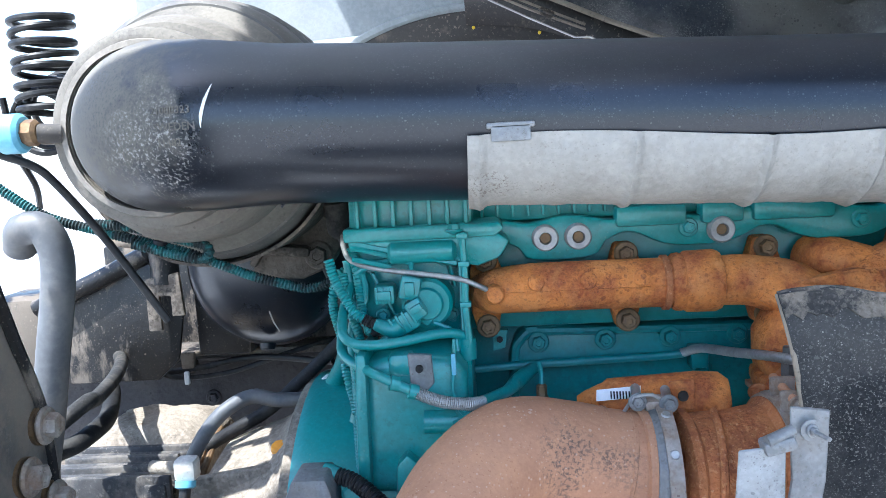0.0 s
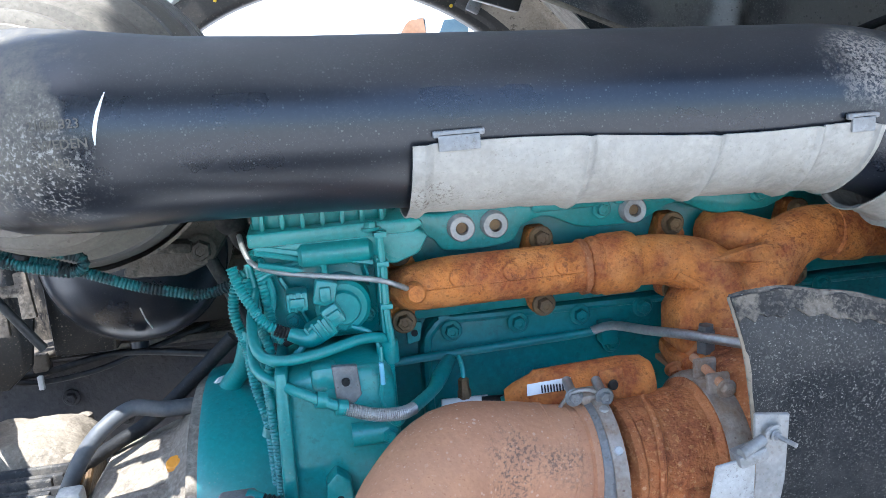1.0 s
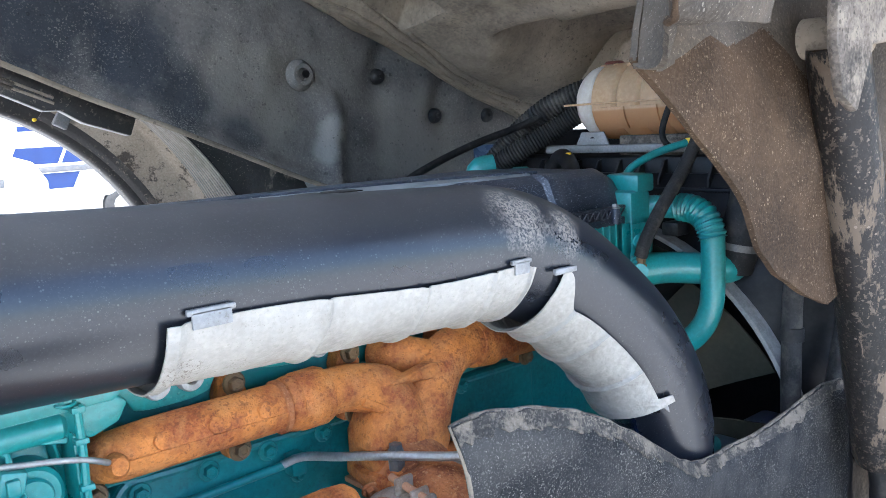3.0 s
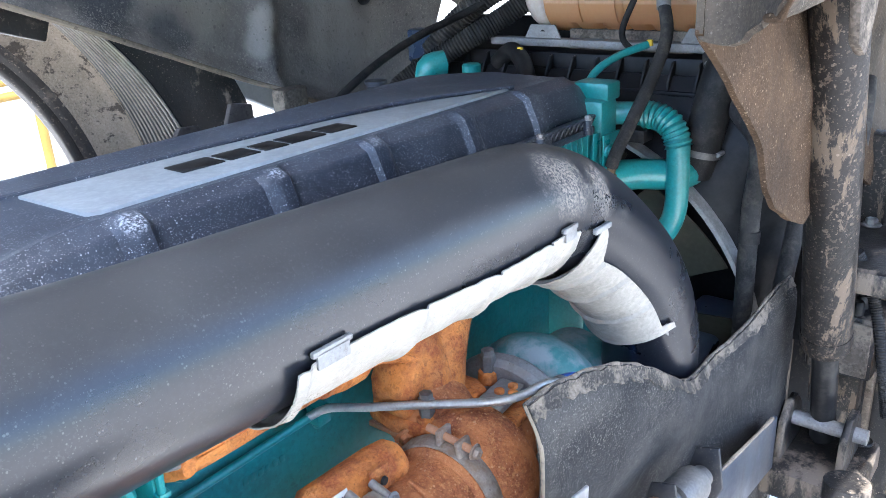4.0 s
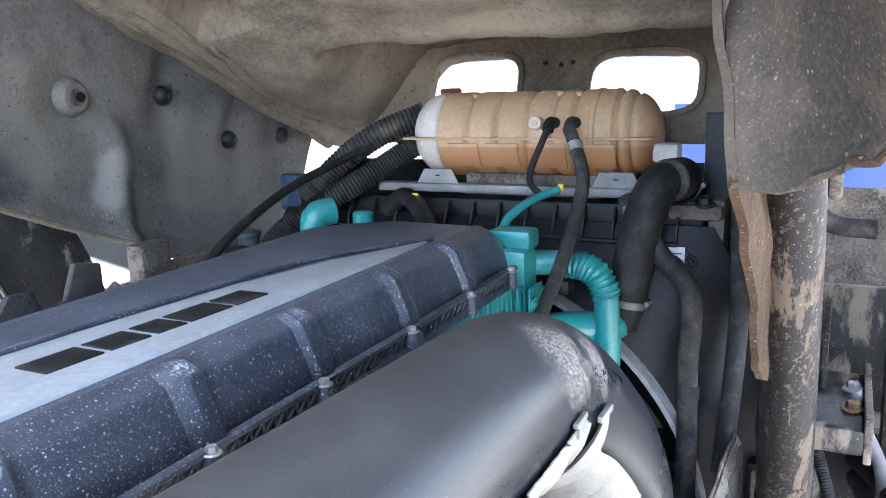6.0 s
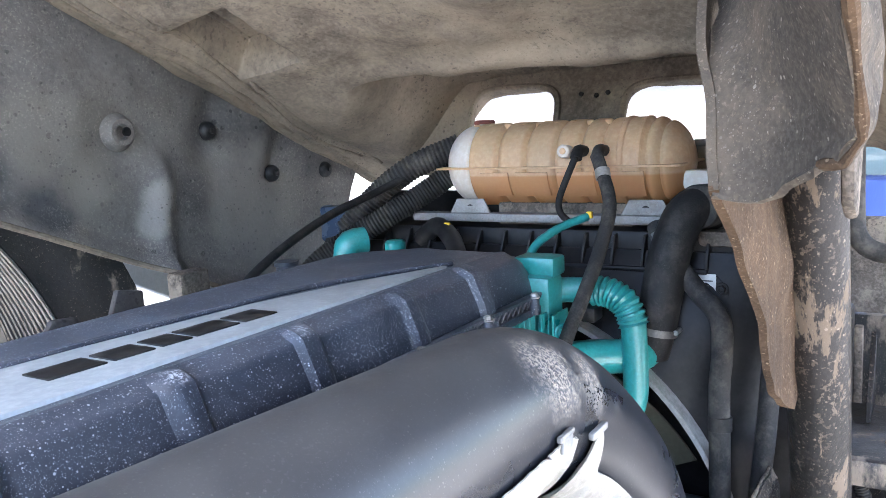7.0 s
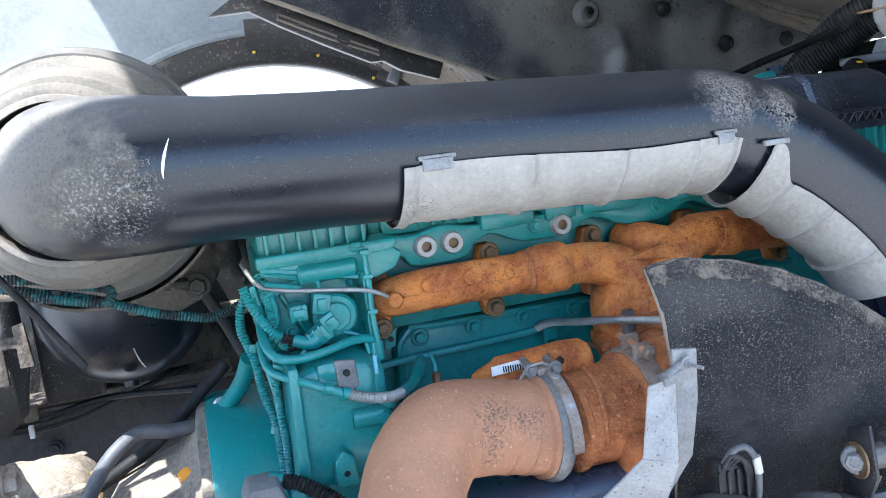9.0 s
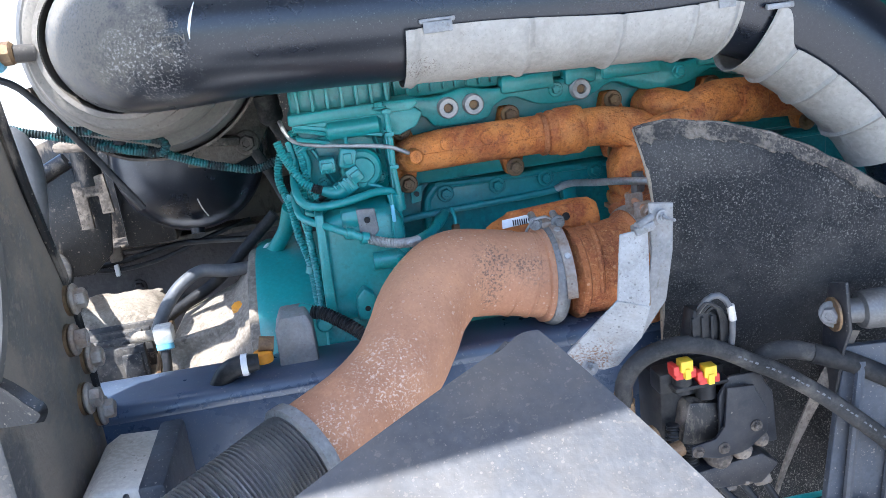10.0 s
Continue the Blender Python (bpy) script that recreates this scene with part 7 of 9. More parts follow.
part("tail", sweep([(-0.55, 1.18, 1.70), (-0.55, 1.20, 1.62), (-0.57, 1.28, 1.56), (-0.60, 1.34, 1.52)], 0.0055, 8), "black", CO)
BF = thing("blue_coupling", (-0.30, 0.80, 1.60), "light blue plastic coupling with a brass nut at the filter", "coupling")
part("body", lathe([(0, 0.019), (0.004, 0.0215), (0.024, 0.0215), (0.028, 0.018)], (-0.325, 0.79, 1.625), (1, 0, 0), 24), "light_blue", BF)
part("nut", lathe([(0.026, 0.013), (0.030, 0.0145), (0.040, 0.0145), (0.044, 0.011)], (-0.325, 0.79, 1.625), (1, 0, 0), 8), "bolt_rust", BF, "tarnished nut")
part("hose_tail", sweep([(-0.42, 0.79, 1.63), (-0.36, 0.79, 1.626), (-0.322, 0.79, 1.625)], 0.017, 16, ripple=0.0012, pitch=0.006), "teal", BF)
part("spigot", sweep([(-0.284, 0.79, 1.624), (-0.262, 0.80, 1.623)], 0.0105, 14), "grey_panel", BF, "dusty grey spigot")

# post with bolts at the rear of the near wheel arch
PO = thing("mudguard_post", (-0.28, 0.6, 1.0), "black muddy steel mudguard post with large bolts", "bracket")
part("plate", prism([(0.70, 0.9), (0.715, 1.20), (0.712, 1.335), (0.672, 1.43), (0.645, 1.50), (0.62, 1.62), (0.60, 1.85), (0.44, 1.85), (0.42, 0.9)], "x", -0.292, -0.268, 0.005), "post_mud", PO)
part("edge_strip", sweep([(-0.268, 0.70, 0.95), (-0.266, 0.712, 1.20), (-0.266, 0.708, 1.33), (-0.264, 0.668, 1.43), (-0.262, 0.64, 1.50), (-0.262, 0.615, 1.62)], 0.006, 8), "black_metal", PO)
for y, z in ((0.70, 1.330), (0.665, 1.290), (0.705, 1.250), (0.66, 1.215), (0.70, 1.18)):
    part("washer", lathe([(0, 0.020), (0.004, 0.020)], (-0.268, y, z), (1, 0, 0), 20), "bolt_rust", PO)
    bolt(PO, (-0.262, y, z), (1, 0, 0), 0.022, "old_clamp", label="weathered hexagon bolt")
def flap_fn(p, q):
    """Hanging rubber flap: p towards the engine, q upwards; its free edge bulges and curls."""
    edge = -0.196 - 0.052 * (1 - q) ** 3 - 0.006 * math.sin(q * 3.1)
    return (-0.46 + (edge + 0.46) * p, 0.42 - 0.02 * p - 0.03 * q + 0.02 * math.sin(p * 2.6), 1.365 + 0.26 * q - 0.02 * p * (1 - q))


solo("mud_flap", shell(flap_fn, 30, 26, 0.008), "plastic_dusty", "dark mud-dusted rubber flap", "mud flap")
solo("flap_bracket", shell(lambda p, q: (-0.42 + 0.198 * p + 0.006 * math.sin(3.1 * q), 0.40 + 0.03 * math.sin(3 * p), 1.285 + 0.075 * q * (1 - 0.75 * p ** 4) + 0.020 * p), 20, 10, 0.010), "black_metal", "black curved bracket below the flap", "bracket")
lb = thing("ribbed_cover", (-0.19, 0.55, 1.05), "grey dusty ribbed plastic cover on the frame rail", "cover")
part("shell", prism([(-0.262, 1.00), (-0.262, 1.135), (-0.256, 1.150), (-0.235, 1.162), (-0.178, 1.158), (-0.170, 1.150), (-0.166, 1.00)], "y", 0.52, 0.66, 0.009, seg=3), "pale_cover", lb)
part("edge", box((-0.190, 0.512, 1.00), (-0.160, 0.672, 1.163), 0.006), "frame_grey", lb, "blue-grey edge strip")
for k in range(4):
    part("rib", box((-0.258 + 0.017 * k, 0.514, 1.00), (-0.252 + 0.017 * k, 0.53, 1.140 + 0.005 * k), 0.002), "grey_panel", lb)
part("side_hose", sweep([(-0.262, 0.508, 1.02), (-0.258, 0.506, 1.09), (-0.250, 0.512, 1.135)], 0.008, 10), "black", lb)

# ---- near side: grey panel, splash guard, brackets, air valve ----
gp = thing("step_panel", (0.2, 0.15, 1.2), "scratched grey plastic panel beside the frame, half in sunlight", "panel")
part("top", shell(lambda p, q: Vector((0.174 + 0.026 * p, 0.250 + 0.004 * math.sin(p * 3.14), 1.370 - 0.006 * (1 - p))) + (Vector((-0.164, -0.06, -0.065)) * (1 - p) + Vector((0.068, -0.12, -0.083)) * p) * (2.4 * q) + Vector((0, 0, 0.012 * math.sin(q * 3.14))), 24, 24, 0.006), "grey_panel", gp)
part("left_side", plate([(0.187, 0.254, 1.367), (-0.207, 0.11, 1.211), (-0.207, 0.13, 0.95), (0.187, 0.27, 0.95)], 0.006), "grey_panel", gp)
part("right_side", plate([(0.19, 0.254, 1.367), (0.353, -0.034, 1.168), (0.37, -0.02, 0.95), (0.20, 0.27, 0.95)], 0.006), "grey_panel", gp)

part("support", box((0.10, 0.20, 0.93), (0.16, 0.72, 0.98), 0.006), "frame", gp)
SG = thing("splash_guard", (0.8, 0.6, 1.0), "dark grey felt splash guard between engine and wheel, torn dusty edge", "splash guard")
edge = [(0.430, 1.448), (0.47, 1.453), (0.54, 1.438), (0.60, 1.418), (0.66, 1.388), (0.73, 1.343), (0.80, 1.296), (0.85, 1.275), (0.92, 1.268), (0.99, 1.270), (1.08, 1.287), (1.17, 1.302), (1.24, 1.295)]


def guard_fn(p, q):
    f = p * (len(edge) - 1)
    k = min(int(f), len(edge) - 2)
    f -= k
    x, z = edge[k][0] * (1 - f) + edge[k + 1][0] * f, edge[k][1] * (1 - f) + edge[k + 1][1] * f
    x += 0.045 * (1 - p) ** 3 * math.sin(min(1, q * 1.6) * 1.5)
    y = 0.598 + 0.075 * smooth(0.1, 0.7, q) * smooth(1.05, 0.72, x) - 0.032 * smooth(0.85, 1.2, x) - 0.012 * math.sin(p * 5) + 0.006 * noise.noise((x * 9, q * 5, 2.0))
    y += 0.012 * smooth(0.06, 0.0, q)
    return (x, y, z + 0.003 * noise.noise((x * 60, 0, 0)) * (1 - q) - q * (z - 0.86))


part("felt_panel", shell(guard_fn, 120, 50, 0.007), "felt", SG)
part("dusty_rim", shell(lambda p, q: Vector(guard_fn(p, q * (0.034 + 0.018 * noise.noise((p * 14, 0, 1.0)) + 0.012 * noise.noise((p * 60, 0, 4.0))))) + Vector((0, -0.0052, 0)), 160, 4, 0.002), "rim_dust", SG, "frayed dusty rim")
part("torn_edge", sweep([Vector(guard_fn(k / 40, 0.0)) + Vector((0, -0.001, 0)) for k in range(41)], [0.0022 + 0.0016 * ((k * 37) % 11) / 11 for k in range(41)], 7), "frame_mud", SG, "frayed dusty rim")
part("torn_edge", sweep([Vector(guard_fn(0.0, k / 14)) + Vector((0, -0.001, 0)) for k in range(12)], [0.0022 + 0.0016 * ((k * 29) % 7) / 7 for k in range(12)], 7), "mud", SG, "frayed dusty rim")

BR = thing("heat_deflector", (0.39, 0.56, 1.14), "galvanised angled bracket with a pale deflector plate", "bracket")
part("strip", plate([(0.417, 0.546, 1.372), (0.447, 0.546, 1.368), (0.444, 0.546, 1.312), (0.434, 0.549, 1.250), (0.404, 0.562, 1.200), (0.388, 0.577, 1.208), (0.412, 0.552, 1.262), (0.418, 0.547, 1.312)], 0.004), "zinc", BR, "dull steel flat bar")
part("deflector", plate([(0.369, 0.516, 1.350), (0.406, 0.524, 1.350), (0.408, 0.534, 1.252), (0.372, 0.545, 1.262)], 0.0025), "pitted", BR, "pale pitted deflector plate")
part("return_edge", plate([(0.406, 0.524, 1.350), (0.411, 0.540, 1.346), (0.412, 0.546, 1.262), (0.408, 0.534, 1.252)], 0.0025), "bolt_rust", BR)
part("foot", plate([(0.372, 0.545, 1.262), (0.408, 0.534, 1.252), (0.404, 0.556, 1.205), (0.388, 0.600, 1.152), (0.372, 0.608, 1.146), (0.317, 0.622, 1.154), (0.318, 0.62, 1.165)], 0.003), "pitted", BR, "pale pitted lower flap")
part("spring_clip", box((0.388, 0.516, 1.346), (0.412, 0.534, 1.357), 0.003, turn=pose(0, 0, 0, 0, -14, 0)), "zinc", BR, "bent spring clip")
part("clip_roll", sweep([(0.390, 0.518, 1.356), (0.411, 0.524, 1.362)], 0.0045, 10), "zinc", BR)
part("washer", lathe([(0, 0.0085), (0.002, 0.0085)], (0.431, 0.5415, 1.355), (0, -1, 0), 20), "zinc", BR)
bolt(BR, (0.431, 0.5395, 1.355), (0.25, -1, 0), 0.006, "zinc", length=0.020)
part("washer", lathe([(0, 0.011), (0.002, 0.011)], (0.352, 0.606, 1.155), (0, -1, 0.3), 20), "zinc", BR)
bolt(BR, (0.352, 0.604, 1.155), (0, -1, 0.3), 0.008, "zinc", length=0.014)

AV = thing("air_valve", (0.48, 0.62, 1.0), "black muddy air valve block with red and yellow connectors", "valve")
part("body", box((0.44, 0.60, 0.98), (0.58, 0.68, 1.12), 0.012), "black", AV)
part("top_housing", box((0.435, 0.585, 1.105), (0.525, 0.62, 1.135), 0.006), "black", AV)
part("lower_housing", box((0.46, 0.575, 1.02), (0.575, 0.62, 1.085), 0.012, turn=pose(0, 0, 0, 0, 12, 0)), "black_metal", AV)
for x, z in ((0.449, 1.133), (0.480, 1.120)):
    c = part("connector", box((x, 0.566, z), (x + 0.028, 0.590, z + 0.013), 0.002), "red", AV, "red plug")
    part("lock", box((x + 0.010, 0.560, z + 0.002), (x + 0.018, 0.582, z + 0.016), 0.001), "yellow", c, "yellow locking tab")
    part("lock_head", box((x + 0.006, 0.562, z + 0.011), (x + 0.022, 0.578, z + 0.026), 0.001), "yellow", c)
    part("lever", box((x - 0.003, 0.564, z + 0.008), (x + 0.004, 0.584, z + 0.020), 0.001), "red", c)
    part("socket", lathe([(0, 0.013), (0.022, 0.012)], (x + 0.014, 0.579, z - 0.022), (0, 0, 1), 14), "black", AV)
for y, z, r in ((0.578, 1.104, 0.0145), (0.578, 1.118, 0.0125)):
    part("hose_nut", lathe([(0, r), (0.010, r), (0.012, r - 0.002)], (0.384, y, z), (0, 0, 1), 6), "bolt_rust", AV, "mud-caked brass hose nut")
    part("hose_nut", lathe([(0, r), (0.010, r), (0.012, r - 0.002)], (0.557, 0.584, z - 0.012), (0, 0, 1), 6), "frame_mud", AV, "mud-caked hose nut")
part("mount_plate", prism([(0.512, 1.115), (0.548, 1.112), (0.566, 1.075), (0.566, 1.043), (0.535, 1.020), (0.50, 1.018), (0.462, 1.028), (0.462, 1.042), (0.495, 1.047), (0.507, 1.062)], "y", 0.556, 0.561, 0.0015), "frame_dark", AV, "dark blue-grey angled mounting plate")
for x, z in ((0.470, 1.034), (0.505, 1.032), (0.550, 1.055)):
    bolt(AV, (x, 0.556, z), (0, -1, 0), 0.009, "frame_mud")
for x, z, r in ((0.505, 1.012, 0.018), (0.535, 1.018, 0.015), (0.560, 1.030, 0.012)):
    part("valve_dome", lathe([(-0.02, r), (0.0, r), (0.008, r * 0.85), (0.014, r * 0.45)], (x, 0.570, z), (0.1, -1, -0.3), 16), "frame_mud", AV, "mud-caked valve dome")
part("port", lathe([(0, 0.014), (0.02, 0.014), (0.024, 0.011), (0.05, 0.011)], (0.386, 0.575, 1.06), (0, 0, 1), 8), "bolt_rust", AV, "dusty brass port")
part("port", lathe([(0, 0.015), (0.03, 0.015), (0.034, 0.012)], (0.574, 0.60, 1.06), (0, 0, 1), 8), "bolt_rust", AV)
part("port", lathe([(0, 0.013), (0.04, 0.013)], (0.425, 0.585, 1.055), (-1, -0.3, -0.2), 12), "bolt_rust", AV)
hose("air_hose", [(0.384, 0.576, 1.10), (0.384, 0.573, 1.140), (0.406, 0.568, 1.171), (0.450, 0.563, 1.183), (0.494, 0.560, 1.173), (0.540, 0.555, 1.148), (0.586, 0.545, 1.122), (0.650, 0.530, 1.072), (0.74, 0.51, 0.985), (0.82, 0.49, 0.89)], 0.0110, "rubber_dusty", "dusty black air hose with worn print", n=16)
ah = bpy.data.objects["air_hose.002"]
tl, tp = curve_points([(0.494, 0.560, 1.173), (0.540, 0.555, 1.148), (0.586, 0.545, 1.122), (0.650, 0.530, 1.072), (0.74, 0.51, 0.985)], 0.004)
for k in range(6, len(tl) - 4, 2):
    if (k // 2) % 9 in (3, 8):
        continue
    c, t = tl[k], (tl[k + 1] - tl[k]).normalized()
    side = Vector((0, -1, 0)) - t * Vector((0, -1, 0)).dot(t)
    side.normalize()
    up = side.cross(t)
    o = c + side * 0.0108 + up * 0.0012
    hgt = 0.0016 + 0.0005 * (k % 3)
    part("print_mark", plate([o, o + t * 0.0042, o + t * 0.0042 + up * hgt, o + up * hgt], 0.0004, 0), "grey_tube", ah)
hose("air_hose", [(0.556, 0.585, 1.09), (0.558, 0.580, 1.122), (0.572, 0.576, 1.140), (0.598, 0.572, 1.145), (0.632, 0.566, 1.136), (0.69, 0.555, 1.112), (0.78, 0.535, 1.06), (0.90, 0.51, 0.99)], 0.0120, "rubber_dusty", "dusty black air hose beside the valve", n=16)
part("hose_cuff", sweep([(0.632, 0.566, 1.136), (0.66, 0.5605, 1.125), (0.69, 0.555, 1.112), (0.78, 0.535, 1.06)], 0.0132, 14), "rubber", AV)
part("bracket", prism([(0.505, 1.02), (0.505, 1.10), (0.52, 1.125), (0.56, 1.125), (0.58, 1.09), (0.585, 1.02)], "y", 0.566, 0.572, 0.002), "frame_dark", AV, "grey steel bracket")
part("lower_bracket", prism([(0.455, 0.985), (0.455, 1.0), (0.56, 1.01), (0.585, 0.99), (0.56, 0.965), (0.50, 0.97)], "y", 0.560, 0.600, 0.004), "frame_dark", AV)
for x in (0.515, 0.54, 0.565):
    part("port_nut", lathe([(0, 0.013), (0.012, 0.013), (0.014, 0.010)], (x, 0.575, 0.975 - 0.2 * abs(x - 0.54)), (0.1, -0.6, -1), 6), "frame_mud", AV)
part("seal", box((0.448, 0.566, 1.116), (0.522, 0.60, 1.122), 0.002), "black", AV)
for k in range(3):
    hose("thin_air_line", [(0.50 + 0.03 * k, 0.57, 0.975), (0.53 + 0.03 * k, 0.55, 0.945 - 0.01 * k), (0.60 + 0.02 * k, 0.53, 0.93), (0.70, 0.52, 0.90 + 0.012 * k)], 0.005, "black", "thin black air line below the valve", "air line", group="thin air lines below the valve")
part("brass_elbow", sweep([(0.40, 0.565, 1.02), (0.425, 0.562, 1.035), (0.452, 0.565, 1.04)], [0.009, 0.011, 0.010], 10), "bolt_rust", AV, "tarnished brass elbow")
CN = thing("sensor_plug", (0.49, 0.575, 1.17), "black electrical plug with a looped grey lead", "plug")
part("housing", box((0.468, 0.562, 1.170), (0.500, 0.590, 1.222), 0.005, turn=pose(0, 0, 0, 0, 12, 0)), "black", CN)
part("housing", box((0.494, 0.565, 1.165), (0.522, 0.592, 1.212), 0.005, turn=pose(0, 0, 0, 0, 20, 0)), "black", CN)
part("lead", sweep([(0.482, 0.566, 1.220), (0.490, 0.560, 1.236), (0.505, 0.558, 1.240), (0.520, 0.56, 1.222), (0.524, 0.562, 1.19), (0.520, 0.565, 1.15)], 0.004, 10), "grey_tube", CN)
part("sleeve", sweep([(0.5205, 0.56, 1.224), (0.5235, 0.56, 1.204)], 0.0050, 10), "pale_cover", CN)
for k in range(3):
    part("wire", sweep([(0.478 + 0.006 * k, 0.563, 1.218), (0.486 + 0.006 * k, 0.557, 1.233 - 0.003 * k), (0.500 + 0.004 * k, 0.556, 1.228 - 0.004 * k), (0.508 + 0.003 * k, 0.56, 1.205)], 0.002, 6), "black", CN)
for k in range(4):
    part("housing_rib", box((0.470 + 0.012 * k, 0.5585, 1.172), (0.474 + 0.012 * k, 0.565, 1.215), 0.001), "black", CN)
for k, x in enumerate((0.452, 0.476)):
    w = hose("corrugated_cable", [(x, 0.59, 1.06), (x - 0.004, 0.585, 1.02), (x + 0.004, 0.575, 0.96), (x + 0.015, 0.57, 0.88)], 0.0085, "black", "black corrugated cable with a white tag", "cable", 0.0009, 0.0045)
    part("tag", sweep([(x - 0.001 + 0.006 * k, 0.580, 1.005 - 0.03 * k), (x + 0.003 + 0.006 * k, 0.577, 0.980 - 0.03 * k)], 0.0098, 12), "white", w, "white cable tag")
BB = thing("stay_bracket", (0.68, 0.56, 1.0), "black steel bracket with a large galvanised bolt and bush", "bracket")
for x, reach in ((0.664, 0.0), (0.768, -0.016)):
    part("cheek", prism([(0.545 + reach, 1.232), (0.578 + reach, 1.222), (0.590 + reach, 1.17), (0.598, 1.06), (0.566, 1.06), (0.548 + reach, 1.14), (0.536 + reach, 1.17)], "x", x, x + 0.006, 0.003), "frame_dark", BB, "blue-grey steel cheek plate")
part("bush", lathe([(0, 0.015), (0.018, 0.016), (0.020, 0.023), (0.026, 0.025), (0.066, 0.025), (0.072, 0.023), (0.074, 0.016), (0.090, 0.015)], (0.674, 0.560, 1.186), (0.99, -0.15, 0), 32), "bellows", BB, "worn galvanised bush")
part("washer", lathe([(0, 0.022), (0.003, 0.022)], (0.661, 0.561, 1.185), (-0.99, 0.15, 0), 24), "bolt_rust", BB)
bolt(BB, (0.660, 0.562, 1.185), (-0.8, -0.6, 0.1), 0.0195, "zinc")
bolt(BB, (0.776, 0.545, 1.186), (0.99, -0.15, 0), 0.018, "galv", length=0.012)
part("column", plate([(0.680, 0.565, 1.135), (0.765, 0.550, 1.135), (0.745, 0.535, 0.90), (0.630, 0.535, 0.90)], 0.012), "frame_grey", BB, "stained blue-grey column plate")
for x in (0.655, 0.712):
    part("column_rib", sweep([(x + 0.035, 0.548, 1.12), (x, 0.526, 0.90)], 0.006, 8), "frame_grey", BB)
part("side_member", prism([(0.80, 1.138), (0.831, 1.134), (1.022, 1.102), (1.12, 1.086), (1.12, 0.98), (0.80, 1.02)], "y", 0.552, 0.560, 0.003), "frame_grey", BB, "blue-grey channel with a muddy edge")
part("muddy_edge", sweep([(0.84, 0.556, 1.1325), (0.92, 0.556, 1.119), (1.022, 0.556, 1.102), (1.10, 0.556, 1.0893)], [0.002, 0.0035, 0.0025, 0.004], 8), "mud", BB)
solo("diagonal_strap", shell(lambda p, q: (0.690 - 0.104 * p - 0.010 * math.sin(p * 3.14) + 0.015 * q, 0.583 - 0.012 * q * math.cos(p * 3), 1.150 - 0.235 * p), 30, 3, 0.003), "frame_mud", "thin bent muddy steel strap beside the air valve", "strap")
solo("inner_bracket", box((0.60, 0.66, 0.90), (1.3, 0.70, 1.10), 0.02), "deep_black", "black muddy bracket behind the air valve", "bracket")

# ---- radiator, fan and expansion tank at the front ----
R = thing("radiator", (1.42, 1.08, 0.8), "black-framed radiator with ribbed top tank", "radiator")
part("core", box((1.40, 0.66, 0.82), (1.47, 1.50, 1.60), 0.004), "deep_black", R)
# flat black panel closing the gap behind flap and cylinder
part("side_panel", box((1.386, 0.555, 1.10), (1.396, 0.672, 1.80), 0.003), "deep_black", R, "flat black panel beside the radiator")
part("top_tank", box((1.335, 0.66, 1.585), (1.46, 1.49, 1.648), 0.010), "deep_black", R)
for k in range(15):
    y = 0.70 + 0.054 * k
    part("rib", prism([(1.338, 1.588), (1.338, 1.642), (1.326, 1.640), (1.306, 1.606), (1.306, 1.588)], "y", y, y + 0.005, 0.001), "black", R)


def shroud(n=64):
    bm = bmesh.new()
    cy, cz, r = 1.08, 1.085, 0.452
    ins, outs = [], []
    for k in range(n):
        a = 2 * math.pi * k / n
        c, s = math.cos(a), math.sin(a)
        k2 = min(0.47 / abs(c) if abs(c) > 1e-6 else 9, (0.53 if s > 0 else 0.47) / abs(s) if abs(s) > 1e-6 else 9)
        ins.append([bm.verts.new((x, cy + r * c, cz + r * s)) for x in (1.25, 1.33)])
        outs.append([bm.verts.new((x, cy + max(k2, r + 0.002) * c, cz + max(k2, r + 0.002) * s)) for x in (1.325, 1.345)])
    for k in range(n):
        j = (k + 1) % n
        bm.faces.new((ins[k][0], ins[j][0], outs[j][0], outs[k][0]))
        bm.faces.new((ins[k][0], ins[k][1], ins[j][1], ins[j][0]))
        bm.faces.new((outs[k][0], outs[j][0], outs[j][1], outs[k][1]))
        bm.faces.new((ins[k][1], outs[k][1], outs[j][1], ins[j][1]))
    return bm


part("shroud", shroud(), "deep_black", R)
stk = part("sticker", box((1.3025, 0.686, 1.524), (1.3045, 0.739, 1.583), 0.0), "white", R, "white warning label with grey lines")
for k in range(6):
    part("line", box((1.3015, 0.691 + 0.006 * (k % 2), 1.571 - 0.008 * k), (1.3028, 0.734, 1.573 - 0.008 * k), 0), "grey_tube", stk)
part("side_frame", box((1.33, 0.628, 0.85), (1.47, 0.655, 1.66), 0.006), "frame_mud", R)
part("corner_bracket", box((1.32, 0.630, 1.625), (1.42, 0.72, 1.652), 0.008), "frame_mud", R)
bolt(R, (1.33, 0.66, 1.652), (-0.3, 0, 1), 0.02, "black")
part("top_rail", box((1.345, 0.78, 1.655), (1.375, 1.30, 1.672), 0.004), "zinc", R, "dull metal rail above the radiator")
# added backing that hides the bright yard under the tank
part("dark_backing", box((1.465, 0.665, 1.58), (1.485, 1.49, 1.705), 0.006), "deep_black", R, "black backing added to keep the gap under the tank dark")
part("rib_lip", box((1.300, 0.70, 1.582), (1.312, 1.47, 1.590), 0.002), "deep_black", R)
part("moulded_panel", prism([(0.665, 1.30), (0.665, 1.56), (0.685, 1.582), (0.79, 1.582), (0.80, 1.55), (0.74, 1.44), (0.70, 1.30)], "x", 1.305, 1.320, 0.006), "deep_black", R, "black moulded corner of the shroud")
